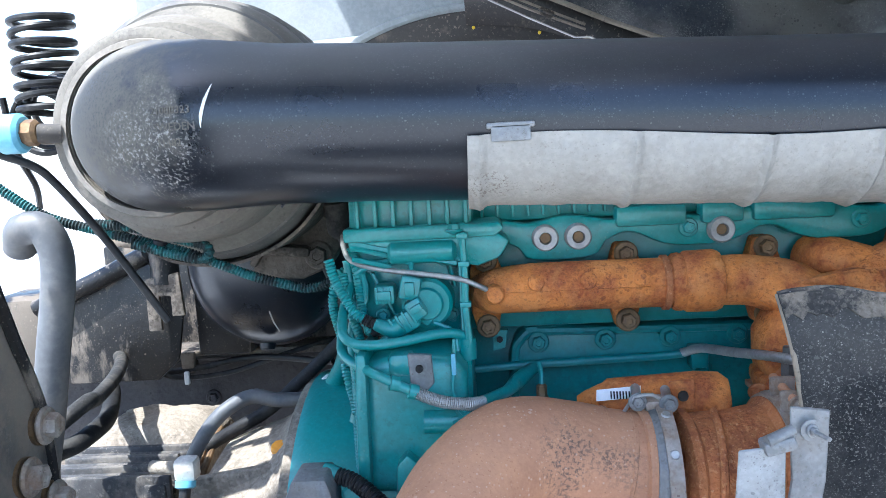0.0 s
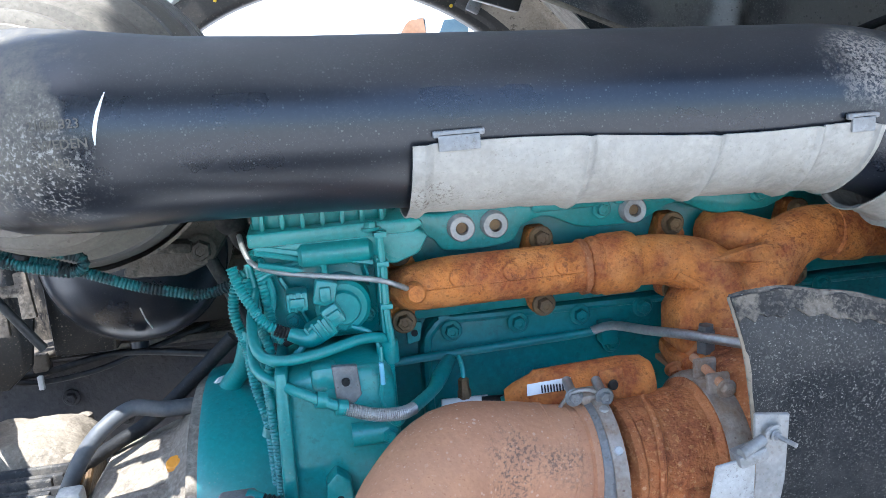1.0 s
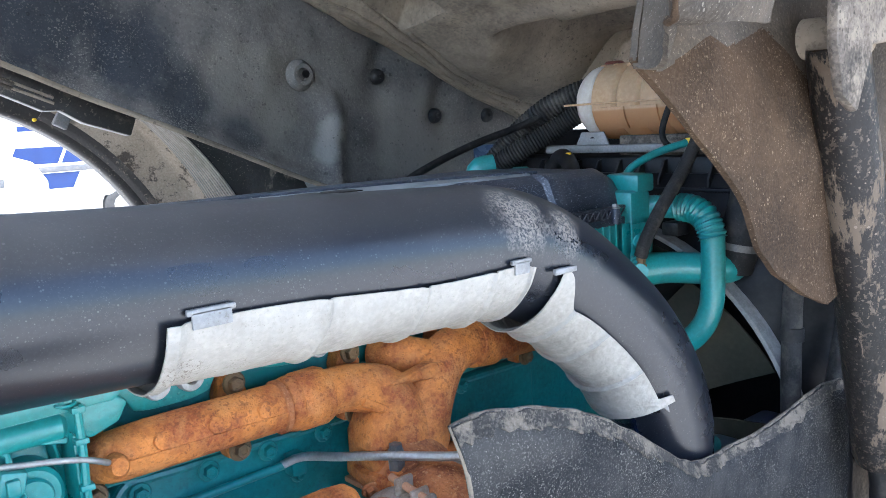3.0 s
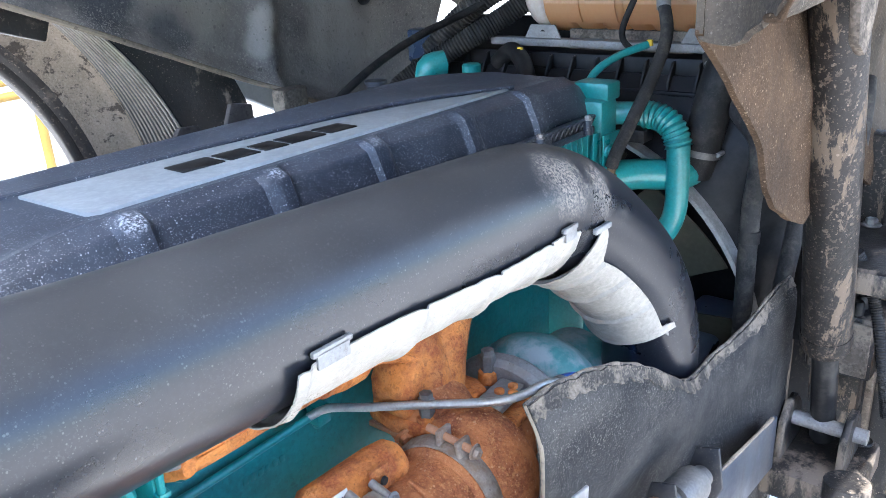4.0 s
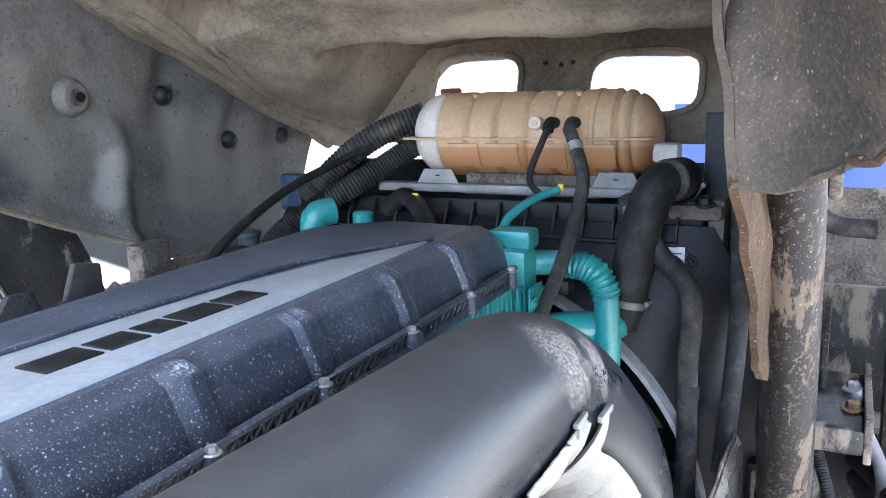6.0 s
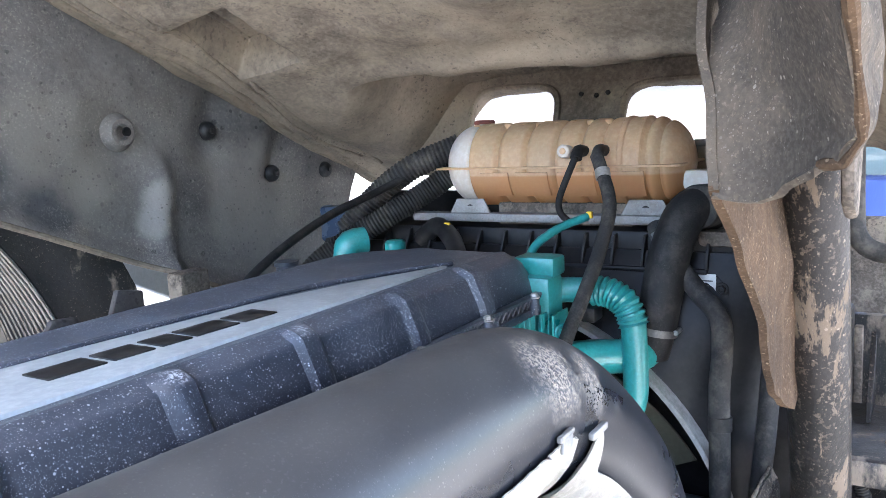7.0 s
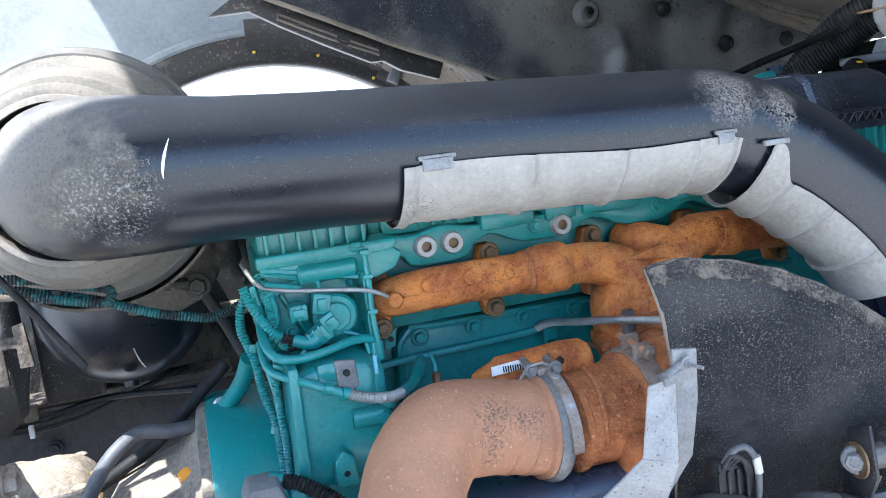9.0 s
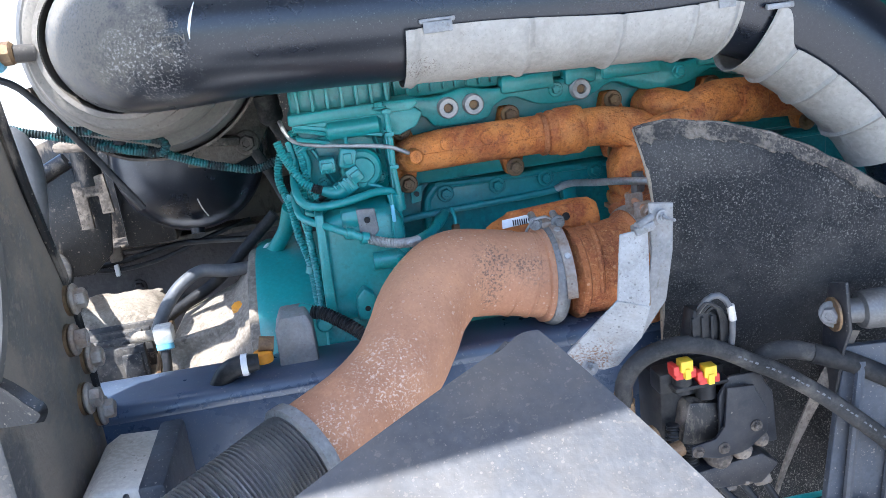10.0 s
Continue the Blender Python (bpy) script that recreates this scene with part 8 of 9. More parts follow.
for y, z in ((0.676, 1.56), (0.676, 1.42), (0.79, 1.565)):
    bolt(R, (1.304, y, z), (-1, 0, 0), 0.012, "black")
FR = thing("fan_ring", (1.23, 1.08, 0.62), "worn galvanised fan ring", "fan ring")
part("ring", lathe([(-0.018, 0.448), (-0.018, 0.456), (0.018, 0.456), (0.018, 0.448)], (1.235, 1.08, 1.085), (1, 0, 0), 96, closed=True), "galv", FR)
F = thing("cooling_fan", (1.22, 1.08, 0.75), "olive-grey plastic cooling fan at rest", "fan")
part("hub", lathe([(0, 0.10), (0.02, 0.13), (0.07, 0.13), (0.08, 0.09)], (1.20, 1.08, 1.085), (1, 0, 0), 40), "fan", F)
for k in range(9):
    a0 = 2 * math.pi * k / 9 + 0.2

    def blade(p, q, a0=a0):
        r = 0.11 + 0.31 * p
        a = a0 + (q - 0.5) * (0.62 - 0.12 * p) + 0.12 * p
        return (1.235 + 0.05 * (q - 0.5), 1.08 + r * math.cos(a), 1.085 + r * math.sin(a))
    part("blade", shell(blade, 8, 8, 0.004), "fan", F)

TK = thing("expansion_tank", (1.42, 0.99, 1.68), "stained translucent plastic coolant expansion tank", "tank")


def tank_profile(h):
    """Radius at share h of its length."""
    e = min(h, 1 - h)
    r = 0.081 * min(1.0, (1 - (1 - min(1, e / 0.15)) ** 2.4) ** 0.5 if e < 0.15 else 1.0)
    return r


def tank_part(y0, y1, h0, h1, ribs):
    prof = []
    for k in range(141):
        h = h0 + (h1 - h0) * k / 140
        r = max(0.002, tank_profile(h))
        r -= sum(0.0075 * ridge(h, c, 0.010) for c in ribs)
        prof.append((0.49 * h, r))
    return lathe(prof, (1.42, 1.237, 1.762), (0, -1, 0.0), 48)


part("body", tank_part(0, 0, 0.16, 1.0, (0.28, 0.40, 0.52, 0.62, 0.70, 0.86, 0.91)), "tank", TK, "amber-stained part of the tank")
part("clear_end", tank_part(0, 0, 0.0, 0.165, (0.16,)), "tank_pale", TK, "milky pale end of the tank")
part("weld_seam", box((1.334, 0.752, 1.757), (1.506, 1.232, 1.7615), 0.002), "tank", TK)
for y0, y1 in ((1.135, 1.075), (1.06, 0.995), (0.975, 0.905), (0.88, 0.815)):
    part("moulded_panel", shell(lambda p, q, y0=y0, y1=y1: (1.42 - 0.0835 * math.cos(radians(-8 - 34 * q)), y0 + (y1 - y0) * p, 1.762 + 0.0835 * math.sin(radians(-8 - 34 * q))), 6, 10, 0.004), "tank", TK)
for k in range(11):
    part("top_lug", lathe([(-0.006, 0.0075), (0.002, 0.007), (0.004, 0.004)], (1.40, 1.17 - 0.034 * k, 1.838), (0, 0, 1), 12), "tank", TK)
part("filler_neck", lathe([(0, 0.012), (0.02, 0.012), (0.022, 0.010)], (1.34, 0.955, 1.787), (-1, 0, 0.1), 22), "tank_pale", TK)
part("neck_hole", lathe([(0, 0.006), (0.002, 0.0055)], (1.3185, 0.955, 1.789), (-1, 0, 0.1), 14), "tank", TK)
part("side_rib", lathe([(0.0, 0.0805), (0.003, 0.0835), (0.010, 0.0835), (0.013, 0.0805)], (1.42, 0.865, 1.762), (0, -1, 0), 40), "tank", TK)
part("side_rib", lathe([(0.0, 0.079), (0.003, 0.0825), (0.008, 0.0825), (0.011, 0.0795)], (1.42, 0.832, 1.762), (0, -1, 0), 40), "tank", TK)
part("spout", box((1.38, 0.715, 1.715), (1.42, 0.760, 1.748), 0.006), "tank_pale", TK)
part("cap", lathe([(0, 0.020), (0.012, 0.022), (0.016, 0.018)], (1.45, 1.18, 1.835), (0, 0, 1), 24), "dull_red", TK, "dull red filler cap")
part("foot", plate([(1.350, 1.21, 1.672), (1.350, 1.12, 1.672), (1.352, 1.135, 1.70), (1.352, 1.195, 1.70)], 0.004), "zinc", TK)
part("foot", plate([(1.350, 0.86, 1.672), (1.350, 0.77, 1.672), (1.352, 0.785, 1.70), (1.352, 0.845, 1.70)], 0.004), "zinc", TK)
for y in (1.165, 0.815):
    part("foot_hole", lathe([(0, 0.008), (0.002, 0.0075)], (1.349, y, 1.682), (-1, 0, 0), 14), "deep_black", TK)
part("rear_foot", box((1.38, 0.85, 1.645), (1.44, 1.12, 1.69), 0.004), "frame_mud", TK)
for y in (0.925, 0.887):
    part("elbow_fitting", sweep([(1.345, y, 1.787), (1.318, y, 1.789), (1.306, y, 1.776)], 0.0105, 12), "black", TK)
hose("tank_hose", [(1.306, 0.887, 1.780), (1.29, 0.874, 1.760), (1.25, 0.845, 1.702), (1.195, 0.842, 1.638), (1.130, 0.848, 1.570), (1.110, 0.864, 1.520), (1.108, 0.874, 1.490)], 0.0115, "rubber_dusty", "dusty black hose from the expansion tank", n=14)
UN = thing("hose_union", (1.108, 0.874, 1.47), "brass hose union below the tank hose", "union")
part("nut", lathe([(0, 0.011), (0.014, 0.011), (0.016, 0.008), (0.03, 0.008)], (1.108, 0.876, 1.462), (0, -0.1, 1), 6), "bolt_rust", UN, "tarnished brass nut")
part("tee", sweep([(1.075, 0.852, 1.470), (1.11, 0.878, 1.462), (1.14, 0.90, 1.455)], 0.014, 12), "teal", UN, "teal over-painted tee")
hose("vent_hose", [(1.306, 0.925, 1.780), (1.296, 0.932, 1.758), (1.298, 0.955, 1.706), (1.302, 0.955, 1.68), (1.31, 0.94, 1.662)], 0.006, "rubber", "thin black vent hose under the tank")
solo("hose_clamp", lathe([(-0.008, 0.0130), (0.008, 0.0130)], (1.283, 0.868, 1.75), (0.5, 0.3, 0.8), 18), "steel", "bright hose clamp on the tank hose", "hose clamp")
hose("teal_vent_line", [(1.19, 0.972, 1.60), (1.2, 0.967, 1.625), (1.22, 0.959, 1.642), (1.26, 0.937, 1.661), (1.3, 0.904, 1.675)], 0.0075, "teal", "thin teal vent line to the radiator", "pipe")
solo("yellow_clip", box((1.297, 0.895, 1.672), (1.306, 0.906, 1.684), 0.002), "yellow", "yellow plastic clip on the vent line", "clip")
RH = thing("radiator_hose", (1.25, 0.75, 1.45), "thick black rubber radiator hose with dull clamps", "hose")
part("hose", sweep([(1.40, 0.70, 1.66), (1.345, 0.710, 1.690), (1.305, 0.732, 1.684), (1.278, 0.750, 1.632), (1.262, 0.762, 1.560), (1.255, 0.772, 1.50), (1.258, 0.785, 1.455)], 0.034, 24), "rubber", RH)
part("hose_cuff", lathe([(-0.03, 0.034), (-0.028, 0.0365), (0.028, 0.0365), (0.03, 0.034)], (1.335, 0.711, 1.692), (1, -0.2, -0.05), 28), "rubber_dusty", RH, "dusty hose cuff")
for p, w in (((1.2555, 0.772, 1.495), (0.1, -0.15, 1)), ((1.365, 0.704, 1.680), (1, -0.15, -0.4))):
    ring = part("clamp", lathe([(-0.006, 0.0345), (-0.006, 0.0362), (0.006, 0.0362), (0.006, 0.0345)], p, w, 32, closed=True), "bellows", RH, "dull steel hose clamp")
    part("clamp_screw", sweep([(p[0] - 0.012, p[1] - 0.036, p[2]), (p[0] + 0.012, p[1] - 0.036, p[2])], 0.0045, 8), "zinc", ring)
LH = thing("lower_hose", (1.22, 0.66, 1.15), "dusty black coolant hose beside the fan shroud", "hose")
part("hose", sweep([(1.31, 0.785, 1.66), (1.285, 0.763, 1.628), (1.27, 0.711, 1.566), (1.25, 0.669, 1.526), (1.235, 0.661, 1.47), (1.23, 0.664, 1.415), (1.22, 0.661, 1.297), (1.22, 0.66, 1.15)], 0.0165, 16), "rubber_dusty", LH)
part("cuff", lathe([(-0.012, 0.0166), (-0.011, 0.0185), (0.011, 0.0185), (0.012, 0.0166)], (1.226, 0.662, 1.36), (0.08, 0.02, 1), 18), "rubber", LH)
part("clip", lathe([(-0.005, 0.017), (-0.005, 0.0182), (0.005, 0.0182), (0.005, 0.017)], (1.295, 0.772, 1.644), (0.45, 0.3, 0.8), 18, closed=True), "zinc", LH, "dull spring clip")
WT = thing("coolant_outlet", (1.17, 0.86, 1.45), "teal coolant outlet pipe with a corrugated bend", "pipe")
part("stub", sweep([(1.12, 0.955, 1.565), (1.17, 0.935, 1.565), (1.197, 0.90, 1.566), (1.204, 0.853, 1.566)], 0.021, 18), "teal", WT)
part("corrugated_bend", sweep([(1.204, 0.858, 1.566), (1.203, 0.832, 1.564), (1.201, 0.808, 1.552), (1.199, 0.795, 1.532), (1.198, 0.790, 1.515)], 0.0235, 20, ripple=0.0022, pitch=0.0085), "teal", WT, "faded teal corrugated bend")
part("down_pipe", sweep([(1.198, 0.790, 1.52), (1.192, 0.786, 1.46), (1.182, 0.784, 1.40), (1.170, 0.800, 1.355), (1.150, 0.840, 1.315)], 0.0205, 18), "teal", WT)
part("thermostat_housing", sweep([(1.12, 0.90, 1.46), (1.17, 0.86, 1.462), (1.22, 0.80, 1.458), (1.26, 0.79, 1.462), (1.29, 0.80, 1.475)], [0.030, 0.028, 0.028, 0.032, 0.034], 20), "teal", WT)
part("upper_box", box((1.14, 0.90, 1.595), (1.19, 0.972, 1.628), 0.006), "teal", E)
part("outlet_block", box((1.12, 0.90, 1.45), (1.18, 0.99, 1.60), 0.010), "teal", E)
for k in range(5):
    part("cast_rib", box((1.10, 0.885 + 0.02 * k, 1.49), (1.16, 0.889 + 0.02 * k, 1.545), 0.0015), "teal", E)
for p in ((1.11, 0.885, 1.475), (1.115, 0.88, 1.515), (1.12, 0.878, 1.43)):
    bolt(E, p, (-0.5, -1, 0), 0.016, "teal")
part("black_sensor", box((1.185, 0.85, 1.515), (1.225, 0.885, 1.54), 0.005), "black", E)
part("front_cover", box((1.10, 0.92, 1.05), (1.16, 1.24, 1.50), 0.015), "teal_dark", E)
part("pump_body", lathe([(0, 0.05), (0.04, 0.055), (0.06, 0.04)], (1.10, 0.90, 1.33), (0.3, -1, 0), 24), "teal_dark", E)
hose("lower_coolant_pipe", [(0.98, 0.82, 1.24), (1.02, 0.78, 1.22), (1.08, 0.76, 1.19), (1.16, 0.77, 1.16)], 0.016, "teal", "teal lower coolant pipe", "pipe")
hose("fan_cable", [(1.42, 1.27, 1.79), (1.364, 1.35, 1.732), (1.202, 1.4, 1.681), (1.035, 1.4, 1.627), (0.935, 1.4, 1.57), (0.90, 1.39, 1.50)], 0.0085, "rubber", "black cable curving down behind the engine", "cable")
hose("corrugated_hose", [(1.40, 1.21, 1.76), (1.36, 1.275, 1.712), (1.3, 1.342, 1.663), (1.25, 1.425, 1.608), (1.21, 1.47, 1.56), (1.17, 1.48, 1.49)], 0.023, "rubber", "grey-black corrugated hose beside the radiator", "hose", 0.0013, 0.007, 18)
hose("corrugated_hose", [(1.45, 1.24, 1.80), (1.40, 1.33, 1.76), (1.37, 1.41, 1.70), (1.34, 1.47, 1.63)], 0.026, "rubber_dusty", "grey-black corrugated hose beside the radiator", "hose", 0.0015, 0.009, 18)
fh = thing("fuel_filter", (1.13, 1.36, 1.55), "teal-painted fuel filter on the far side of the engine", "fuel filter")
part("body", box((1.08, 1.31, 1.52), (1.17, 1.40, 1.585), 0.012), "teal", fh)
part("cup", sweep([(1.15, 1.32, 1.56), (1.15, 1.32, 1.63), (1.18, 1.30, 1.64)], 0.025, 18), "teal", fh)
part("cap", lathe([(0, 0.02), (0.03, 0.02), (0.034, 0.016)], (1.22, 1.26, 1.60), (0, 0, 1), 18), "teal", fh)
solo("blue_bracket", box((1.36, 1.44, 1.60), (1.40, 1.56, 1.68), 0.008), "frame", "blue-grey painted bracket behind the hoses", "bracket")
part("loom", sweep([(1.22, 1.12, 1.60), (1.28, 1.17, 1.63), (1.31, 1.22, 1.65), (1.33, 1.27, 1.62)], 0.018, 12), "black", E)
part("yellow_tag", box((1.288, 1.180, 1.650), (1.296, 1.192, 1.660), 0.002), "yellow", E)
hose("return_hose", [(0.93, 1.36, 1.56), (1.0, 1.38, 1.585), (1.06, 1.36, 1.58)], 0.013, "rubber_dusty", "dusty return hose beside the valve cover")

# cab tilt cylinder and things round it
B0, T0 = Vector((1.2, 0.51, 1.21)), Vector((1.04, 0.51, 1.75))
ax = (T0 - B0).normalized()
TC = thing("cab_tilt_cylinder", (1.25, 0.51, 0.95), "mud-streaked black hydraulic cab tilt cylinder", "hydraulic cylinder")
part("barrel", sweep([B0, B0 + ax * 0.01, B0 + ax * 0.35, T0 + ax * 0.06], [0.036, 0.040, 0.040, 0.038], 28), "mud_strut", TC)
part("rod", sweep([B0 - ax * 0.24, B0 + ax * 0.02], 0.022, 20), "black", TC, "oily chromed piston rod")
part("end_ring", lathe([(-0.004, 0.041), (0.010, 0.0425), (0.02, 0.041)], B0, ax, 28), "mud_strut", TC)
part("clevis", lathe([(-0.04, 0.026), (0.04, 0.026)], T0 + ax * 0.07, (0, 1, 0), 24), "mud", TC)
solo("cylinder_bracket", prism([(0.90, 1.80), (0.92, 1.74), (0.96, 1.72), (1.0, 1.80), (1.2, 1.82), (1.2, 1.92), (0.90, 1.90)], "y", 0.455, 0.470, 0.006), "frame_mud", "muddy steel bracket holding the tilt cylinder", "bracket")
hose("grey_stay", [(1.30, 0.60, 1.66), (1.29, 0.595, 1.50), (1.27, 0.60, 1.35), (1.25, 0.61, 1.22)], 0.016, "rubber_dusty", "dusty grey stay behind the liner", "stay")
hose("side_hose", [(1.50, 0.56, 1.60), (1.46, 0.55, 1.56), (1.45, 0.55, 1.48), (1.46, 0.56, 1.43)], 0.013, "rubber_dusty", "dusty grey hose beside the radiator")
LM = thing("lower_mount", (1.24, 0.5, 0.9), "black muddy lower cylinder mount with bolts", "bracket")
part("base", box((1.14, 0.42, 0.90), (1.34, 0.60, 0.96), 0.012), "black_metal", LM)
for y in (0.452, 0.556):
    part("ear", prism([(1.18, 0.95), (1.19, 1.03), (1.22, 1.06), (1.26, 1.06), (1.29, 1.03), (1.30, 0.95)], "y", y, y + 0.014, 0.004), "black_metal", LM)
part("pin", sweep([(1.24, 0.43, 1.02), (1.24, 0.59, 1.02)], 0.014, 14), "zinc", LM)
for x in (1.165, 1.315):
    bolt(LM, (x, 0.45, 0.962), (0, 0, 1), 0.022, "black_metal")
CB = thing("wing_support", (1.45, 0.45, 0.9), "mud-caked steel frame and struts beside the radiator", "frame")
part("upright", box((1.50, 0.50, 0.90), (1.55, 0.60, 1.50), 0.010), "mud_strut", CB)
part("channel", box((1.25, 0.40, 1.28), (1.52, 0.56, 1.325), 0.010), "black_metal", CB)
part("channel_lip", box((1.25, 0.392, 1.27), (1.52, 0.404, 1.345), 0.003), "frame_mud", CB)
part("outer_strut", prism([(0.30, 0.95), (0.37, 0.95), (0.375, 1.40), (0.36, 1.95), (0.31, 1.95), (0.30, 1.40)], "x", 1.42, 1.47, 0.008), "mud_strut", CB)
part("cross_tube", sweep([(1.36, 0.34, 1.16), (1.46, 0.36, 1.14), (1.60, 0.40, 1.12)], 0.020, 14), "black_metal", CB)
part("gusset", plate([(1.40, 0.47, 1.33), (1.50, 0.47, 1.33), (1.50, 0.47, 1.46)], 0.008), "mud_strut", CB)
part("step_plate", box((1.30, 0.30, 1.10), (1.42, 0.42, 1.125), 0.006), "frame_mud", CB)
for k, p in enumerate(((1.33, 0.42, 1.326), (1.42, 0.42, 1.326), (1.49, 0.52, 1.326))):
    bolt(CB, p, (0, 0, 1), 0.020, "zinc" if k else "bolt_rust")
hose("bent_pipe", [(1.50, 0.505, 1.82), (1.50, 0.502, 1.67), (1.50, 0.495, 1.622), (1.50, 0.465, 1.597), (1.50, 0.40, 1.592)], 0.017, "rubber_dusty", "thick black bent pipe behind the cab mount", "pipe", n=18)
hose("grey_air_line", [(1.36, 0.42, 1.35), (1.37, 0.40, 1.28), (1.40, 0.37, 1.20), (1.44, 0.36, 1.08)], 0.011, "grey_tube", "grey dusty air line on the frame", "hose")
hose("black_air_line", [(1.30, 0.50, 1.34), (1.33, 0.47, 1.25), (1.31, 0.44, 1.15), (1.33, 0.42, 1.02)], 0.010, "rubber", "black air line on the frame", "hose", 0.0008, 0.005)
JB = thing("junction_box", (1.35, 0.5, 1.05), "black muddy junction box with plugs beside the cylinder", "junction box")
part("case", box((1.36, 0.46, 1.06), (1.47, 0.58, 1.19), 0.010), "black_metal", JB)
part("lid", box((1.352, 0.468, 1.07), (1.362, 0.572, 1.18), 0.004), "frame_mud", JB)
for k in range(3):
    part("plug", lathe([(0, 0.011), (0.022, 0.011), (0.026, 0.008)], (1.375 + 0.032 * k, 0.50, 1.19), (0, 0, 1), 14), "black", JB)
# added dark panel that hides the bright ground beyond the cylinder
BP = thing("closing_panel", (1.66, 0.2, 0.7), "black muddy panel added to close the view beside the radiator", "bracket")
part("wall", box((1.62, -0.08, 0.65), (1.64, 0.82, 1.46), 0.006), "black_metal", BP)
for k in range(4):
    part("rib", box((1.595, -0.02 + 0.17 * k, 0.70), (1.622, -0.005 + 0.17 * k, 1.44), 0.003), "frame_mud", BP)
part("shelf", box((1.54, -0.05, 1.20), (1.622, 0.62, 1.215), 0.004), "frame_mud", BP)
solo("orange_lamp", box((1.40, 0.36, 1.02), (1.43, 0.42, 1.12), 0.008), "orange", "orange side marker lamp", "lamp")

# far-side frame parts seen under the liner
hr = thing("far_side_clutter", (0.95, 1.60, 1.35), "dusty frame brackets behind the far liner", "bracket")
part("plate", prism([(0.72, 1.36), (0.72, 1.51), (0.755, 1.555), (0.80, 1.55), (0.812, 1.515), (0.86, 1.52), (0.885, 1.58), (0.94, 1.57), (0.94, 1.36)], "y", 1.64, 1.655, 0.004), "far_rail", hr)
part("stay", sweep([(0.76, 1.62, 1.50), (0.82, 1.615, 1.47), (0.90, 1.62, 1.50), (0.95, 1.62, 1.53)], 0.008, 10), "frame_mud", hr)
part("box", box((0.96, 1.56, 1.46), (1.03, 1.60, 1.60), 0.006), "frame_mud", hr)
part("cap", lathe([(0, 0.022), (0.03, 0.022), (0.032, 0.026), (0.04, 0.026)], (1.20, 1.52, 1.545), (0, 0, 1), 18), "frame_grey", hr, "blue-grey round cap")
part("plate", box((0.98, 1.58, 1.30), (1.16, 1.61, 1.55), 0.006), "frame_mud", hr)
part("canister", lathe([(0, 0.028), (0.10, 0.028), (0.11, 0.034), (0.125, 0.034)], (1.13, 1.50, 1.44), (0, 0, 1), 20), "black", hr)
solo("far_sill", box((0.60, 1.9, 0.75), (2.3, 2.25, 1.35), 0.03), "frame_mud", "mud-caked far side sill", "sill", kind="structure")

# cab front above the radiator
solo("front_panel", box((1.95, -0.1, 1.0), (1.99, 2.3, 1.60), 0.02), "frame_mud", "dusty front panel of the truck seen from behind", "front panel", kind="structure")
bt = thing("blue_truck", (6.5, 0.6, 0), "bright blue parked truck beyond the yard", "truck")
part("cab", box((5.6, -0.6, 0.5), (7.2, 1.57, 1.95), 0.15), "van_blue", bt)
part("windscreen", box((5.58, -0.4, 1.40), (5.62, 1.0, 1.8), 0.02), "window", bt)
for y in (-0.4, 1.35):
    part("wheel", lathe([(0, 0.40), (0.05, 0.5), (0.25, 0.5), (0.3, 0.4)], (6.4, y - 0.15, 0.5), (0, 1, 0), 28), "tyre", bt)


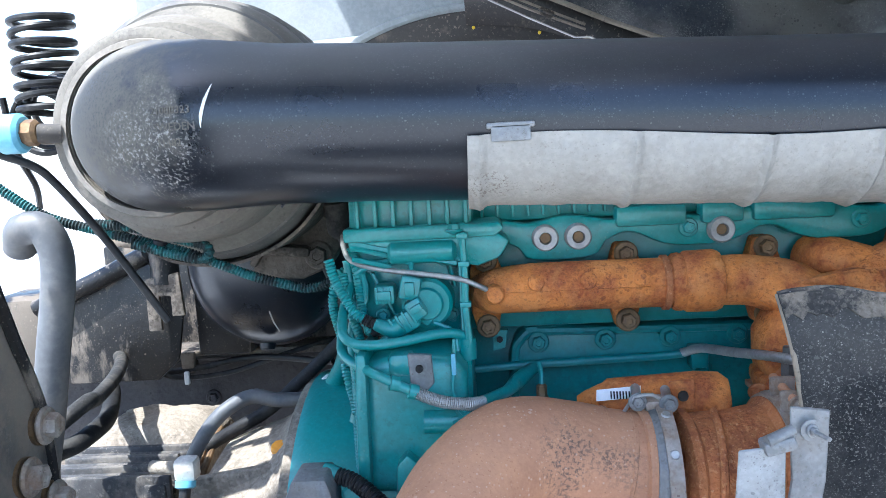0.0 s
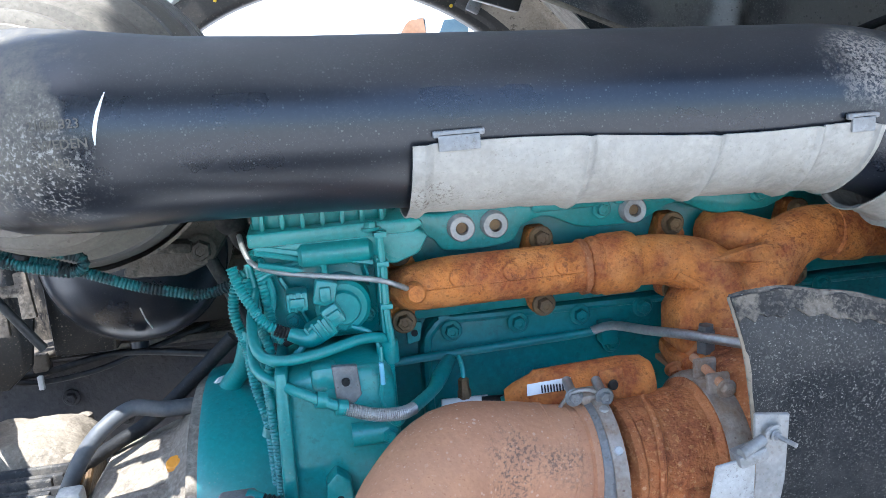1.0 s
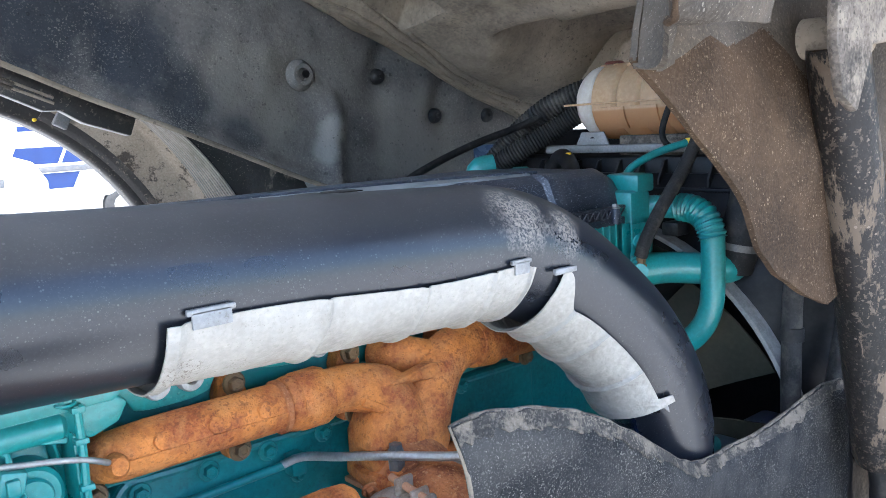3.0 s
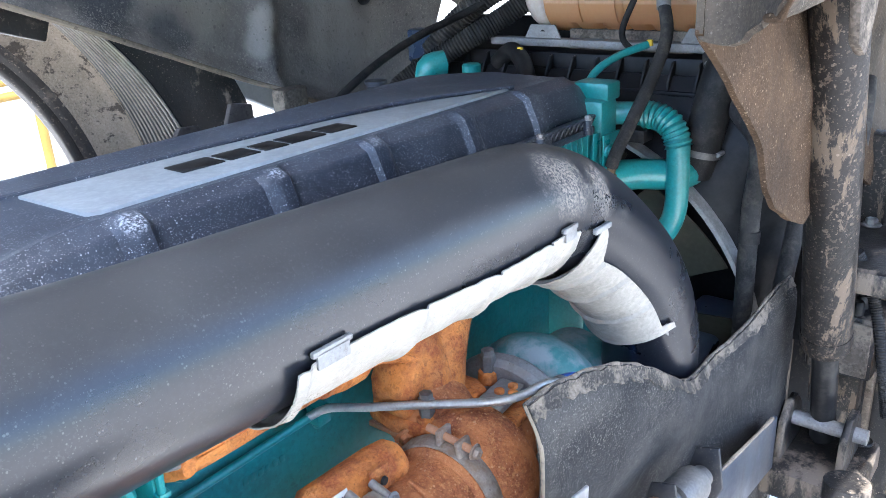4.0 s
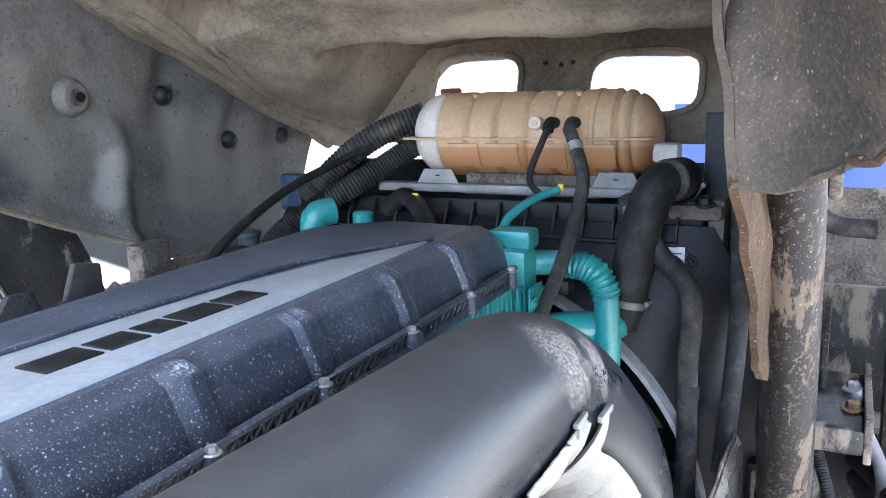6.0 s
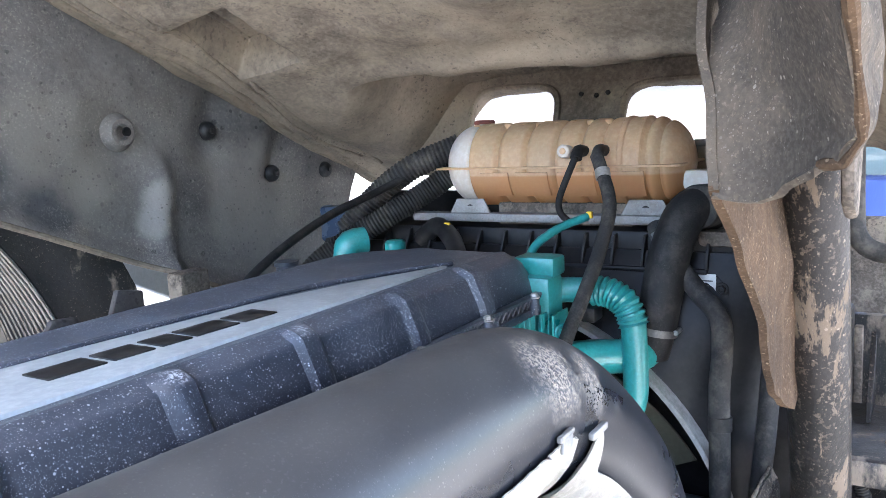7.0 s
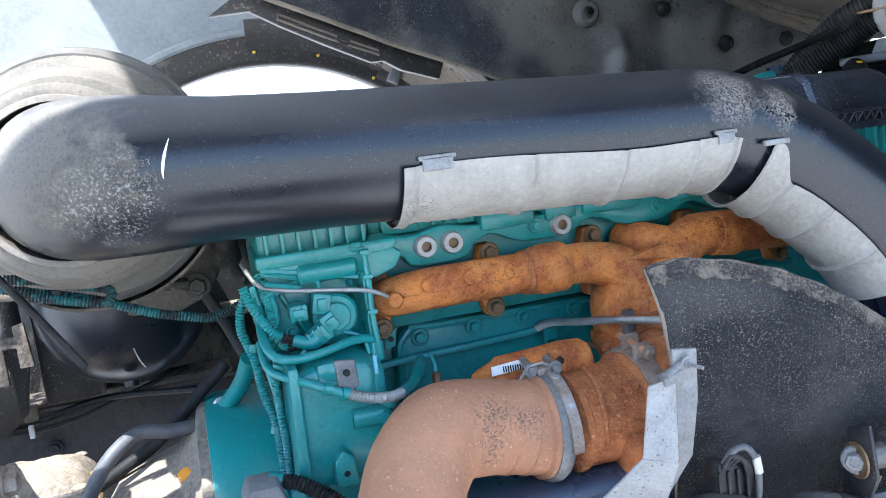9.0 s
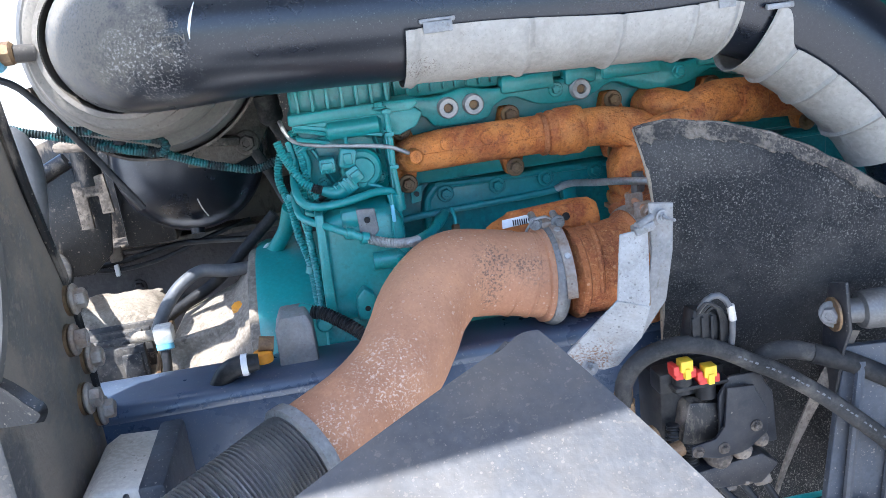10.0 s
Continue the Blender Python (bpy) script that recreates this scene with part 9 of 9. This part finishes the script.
# ---- beyond: parked vans, tarp, barriers ----
def van(x, y, way, marked):
    """A tall van with its nose at x, its near side at y; way: +1 or -1, the side its nose points to."""
    t = thing("parked_van", (x - way * 2.6, y, 0), "white parked service van with blue markings" if marked else "plain white parked van", "van")

    def at(a, b):
        return (x - way * a, b)
    prof = [(0.0, 0.62), (0.02, 1.25), (0.18, 1.52), (0.92, 1.78), (1.55, 2.72), (1.9, 2.86), (5.6, 2.86), (5.7, 2.7), (5.7, 0.62)]
    part("body", prism([at(a, b) for a, b in prof], "y", y, y + 2.0, 0.05), "body", t)
    if marked:
        part("side_window", prism([at(1.42, 1.95), at(1.70, 2.56), at(2.22, 2.56), at(2.22, 1.95)], "y", y - 0.012, y + 0.02, 0.01), "window", t)
    part("windscreen", plate([(x - way * 0.97, y + 0.15, 1.84), (x - way * 0.97, y + 1.85, 1.84), (x - way * 1.49, y + 1.75, 2.62), (x - way * 1.49, y + 0.25, 2.62)], -0.02 * way, 0), "window", t)
    part("mirror", box((min(at(1.42, 0)[0], at(1.28, 0)[0]), y - 0.24, 1.98), (max(at(1.42, 0)[0], at(1.28, 0)[0]), y - 0.05, 2.32), 0.04), "black", t)
    part("door_handle", box((min(at(2.15, 0)[0], at(2.0, 0)[0]), y - 0.03, 1.86), (max(at(2.15, 0)[0], at(2.0, 0)[0]), y, 1.90), 0.008), "black", t)
    part("rubbing_strip", box((min(at(0.6, 0)[0], at(5.6, 0)[0]), y - 0.03, 1.20), (max(at(0.6, 0)[0], at(5.6, 0)[0]), y, 1.32), 0.01), "grey_tube", t, "grey plastic rubbing strip")
    if marked:
        sign = part("sign_panel", prism([at(1.25, 1.46), at(1.25, 1.74), at(2.22, 1.74), at(2.10, 1.46)], "y", y - 0.006, y, 0.0), "van_blue", t, "blue panel with white lettering")
        cu = bpy.data.curves.new("word", "FONT")
        cu.body, cu.size, cu.extrude, cu.resolution_u = "SERVICE", 0.21, 0.002, 2
        tmp = bpy.data.objects.new("word", cu)
        scene.collection.objects.link(tmp)
        me = bpy.data.meshes.new_from_object(tmp.evaluated_get(bpy.context.evaluated_depsgraph_get()))
        bpy.data.objects.remove(tmp)
        bm = bmesh.new()
        bm.from_mesh(me)
        bmesh.ops.transform(bm, matrix=Matrix.Translation((min(at(1.30, 0)[0], at(2.10, 0)[0]), y - 0.009, 1.53)) @ Matrix.Rotation(math.pi / 2, 4, "X"), verts=bm.verts[:])
        part("word", bm, "white", sign)
        for a0, a1, z0, z1 in ((2.52, 3.45, 1.38, 1.72), (3.52, 4.4, 1.38, 1.72), (2.25, 2.85, 0.86, 1.18), (2.92, 3.7, 0.86, 1.18)):
            part("stripe", prism([at(a0 - 0.10, z0), at(a0 + 0.06, z1), at(a1 + 0.06, z1), at(a1 - 0.10, z0)], "y", y - 0.006, y, 0.0), "van_blue", t, "blue stripe")
        for a0, z0 in ((2.65, 2.05), (2.65, 2.22)):
            part("stripe", box((min(at(a0, 0)[0], at(a0 + 0.3, 0)[0]), y - 0.006, z0), (max(at(a0, 0)[0], at(a0 + 0.3, 0)[0]), y, z0 + 0.10), 0.0), "van_blue", t, "blue stripe")
    for a in (1.0, 4.6):
        w = part("wheel", lathe([(0, 0.32), (0.05, 0.39), (0.24, 0.39), (0.27, 0.32)], (x - way * a, y - 0.02, 0.39), (0, 1, 0), 32), "tyre", t)
        part("rim", lathe([(0, 0.21), (0.02, 0.23), (0.03, 0.10)], (x - way * a, y - 0.025, 0.39), (0, 1, 0), 24), "steel", w)
    return t


van(1.62, 18.0, -1, True)
plain = van(3.3, 12.5, 1, False)
copy_thing(plain, pose(12.8, 3.5, 0, 0, 0, 84))
# crumpled orange cover slung between parked goods
solo("orange_tarp", shell(lambda p, q: (0.30 + 0.86 * p, 6.7 + 0.25 * q + 0.04 * math.sin(p * 17), 1.56 + 0.10 * p - 0.10 * math.sin(p * 3.1) * (1 - p) + (0.17 + 0.22 * p * p) * q + 0.030 * math.sin(p * 21 + q * 2) * q + 0.02 * noise.noise((p * 9, q * 6, 1.0))), 50, 20, 0.01), "tarp", "crumpled orange tarp over parked goods", "tarp")
solo("tarp_pallet", box((0.28, 6.75, 0.0), (0.95, 7.4, 1.56), 0.02), "body", "white crate under an orange tarp", "crate")
br = thing("yellow_barrier", (1.9, 6.0, 0), "yellow steel barrier across the yard", "barrier")
for z in (0.99, 1.09):
    part("rail", sweep([(0.9, 6.0, z), (2.6, 6.0, z + 0.03)], 0.032, 10), "barrier_yellow", br)
for x in (1.0, 2.45):
    part("post", sweep([(x, 6.0, 0), (x, 6.0, 1.12)], 0.035, 10), "barrier_yellow", br)

# running gear below the near side, which closes the view downwards
ra = thing("front_axle", (0.9, 0.3, 0.4), "black muddy front axle and suspension parts", "axle")
part("spring_pack", box((0.55, 0.22, 0.62), (1.9, 0.34, 0.74), 0.02), "black_metal", ra)
part("axle_beam", box((0.80, 0.0, 0.45), (0.95, 2.1, 0.60), 0.03), "black_metal", ra)
part("damper", sweep([(1.02, 0.40, 0.60), (1.05, 0.42, 1.05)], 0.035, 16), "black_metal", ra)
part("link_arm", sweep([(1.0, 0.30, 0.98), (1.3, 0.28, 0.95), (1.6, 0.30, 0.95)], 0.022, 12), "black_metal", ra)
part("bracket_box", box((1.0, 0.16, 0.86), (1.14, 0.30, 1.02), 0.015), "zinc", ra)
part("cup", lathe([(0, 0.05), (0.03, 0.055), (0.05, 0.045), (0.05, 0.03)], (0.92, 0.36, 1.02), (0, -0.3, 1), 24), "frame", ra)
part("mirror_box", box((1.25, -0.02, 0.70), (1.42, 0.02, 1.22), 0.01, turn=pose(0, 0, 0, 0, 12, 0)), "frame", ra)
part("stabiliser", sweep([(1.15, 0.35, 1.05), (1.35, 0.36, 1.10), (1.6, 0.40, 1.08)], 0.018, 12), "rubber_dusty", ra)
solo("bumper_inner", box((1.75, -0.1, 0.5), (1.9, 0.62, 1.15), 0.03), "black_metal", "black inner side of the front bumper", "bumper")

# dark plate added beyond the air tank to close a bright gap
fs = thing("far_backing", (-0.05, 1.56, 1.2), "black muddy plate added to close the gap behind the air tank", "inner wing")
part("panel", prism([(-0.60, 1.10), (-0.60, 1.42), (-0.34, 1.50), (-0.30, 1.66), (0.16, 1.66), (0.20, 1.10)], "y", 1.555, 1.57, 0.004), "black_metal", fs)
part("fold", box((-0.30, 1.53, 1.30), (0.14, 1.556, 1.33), 0.004), "frame_mud", fs)
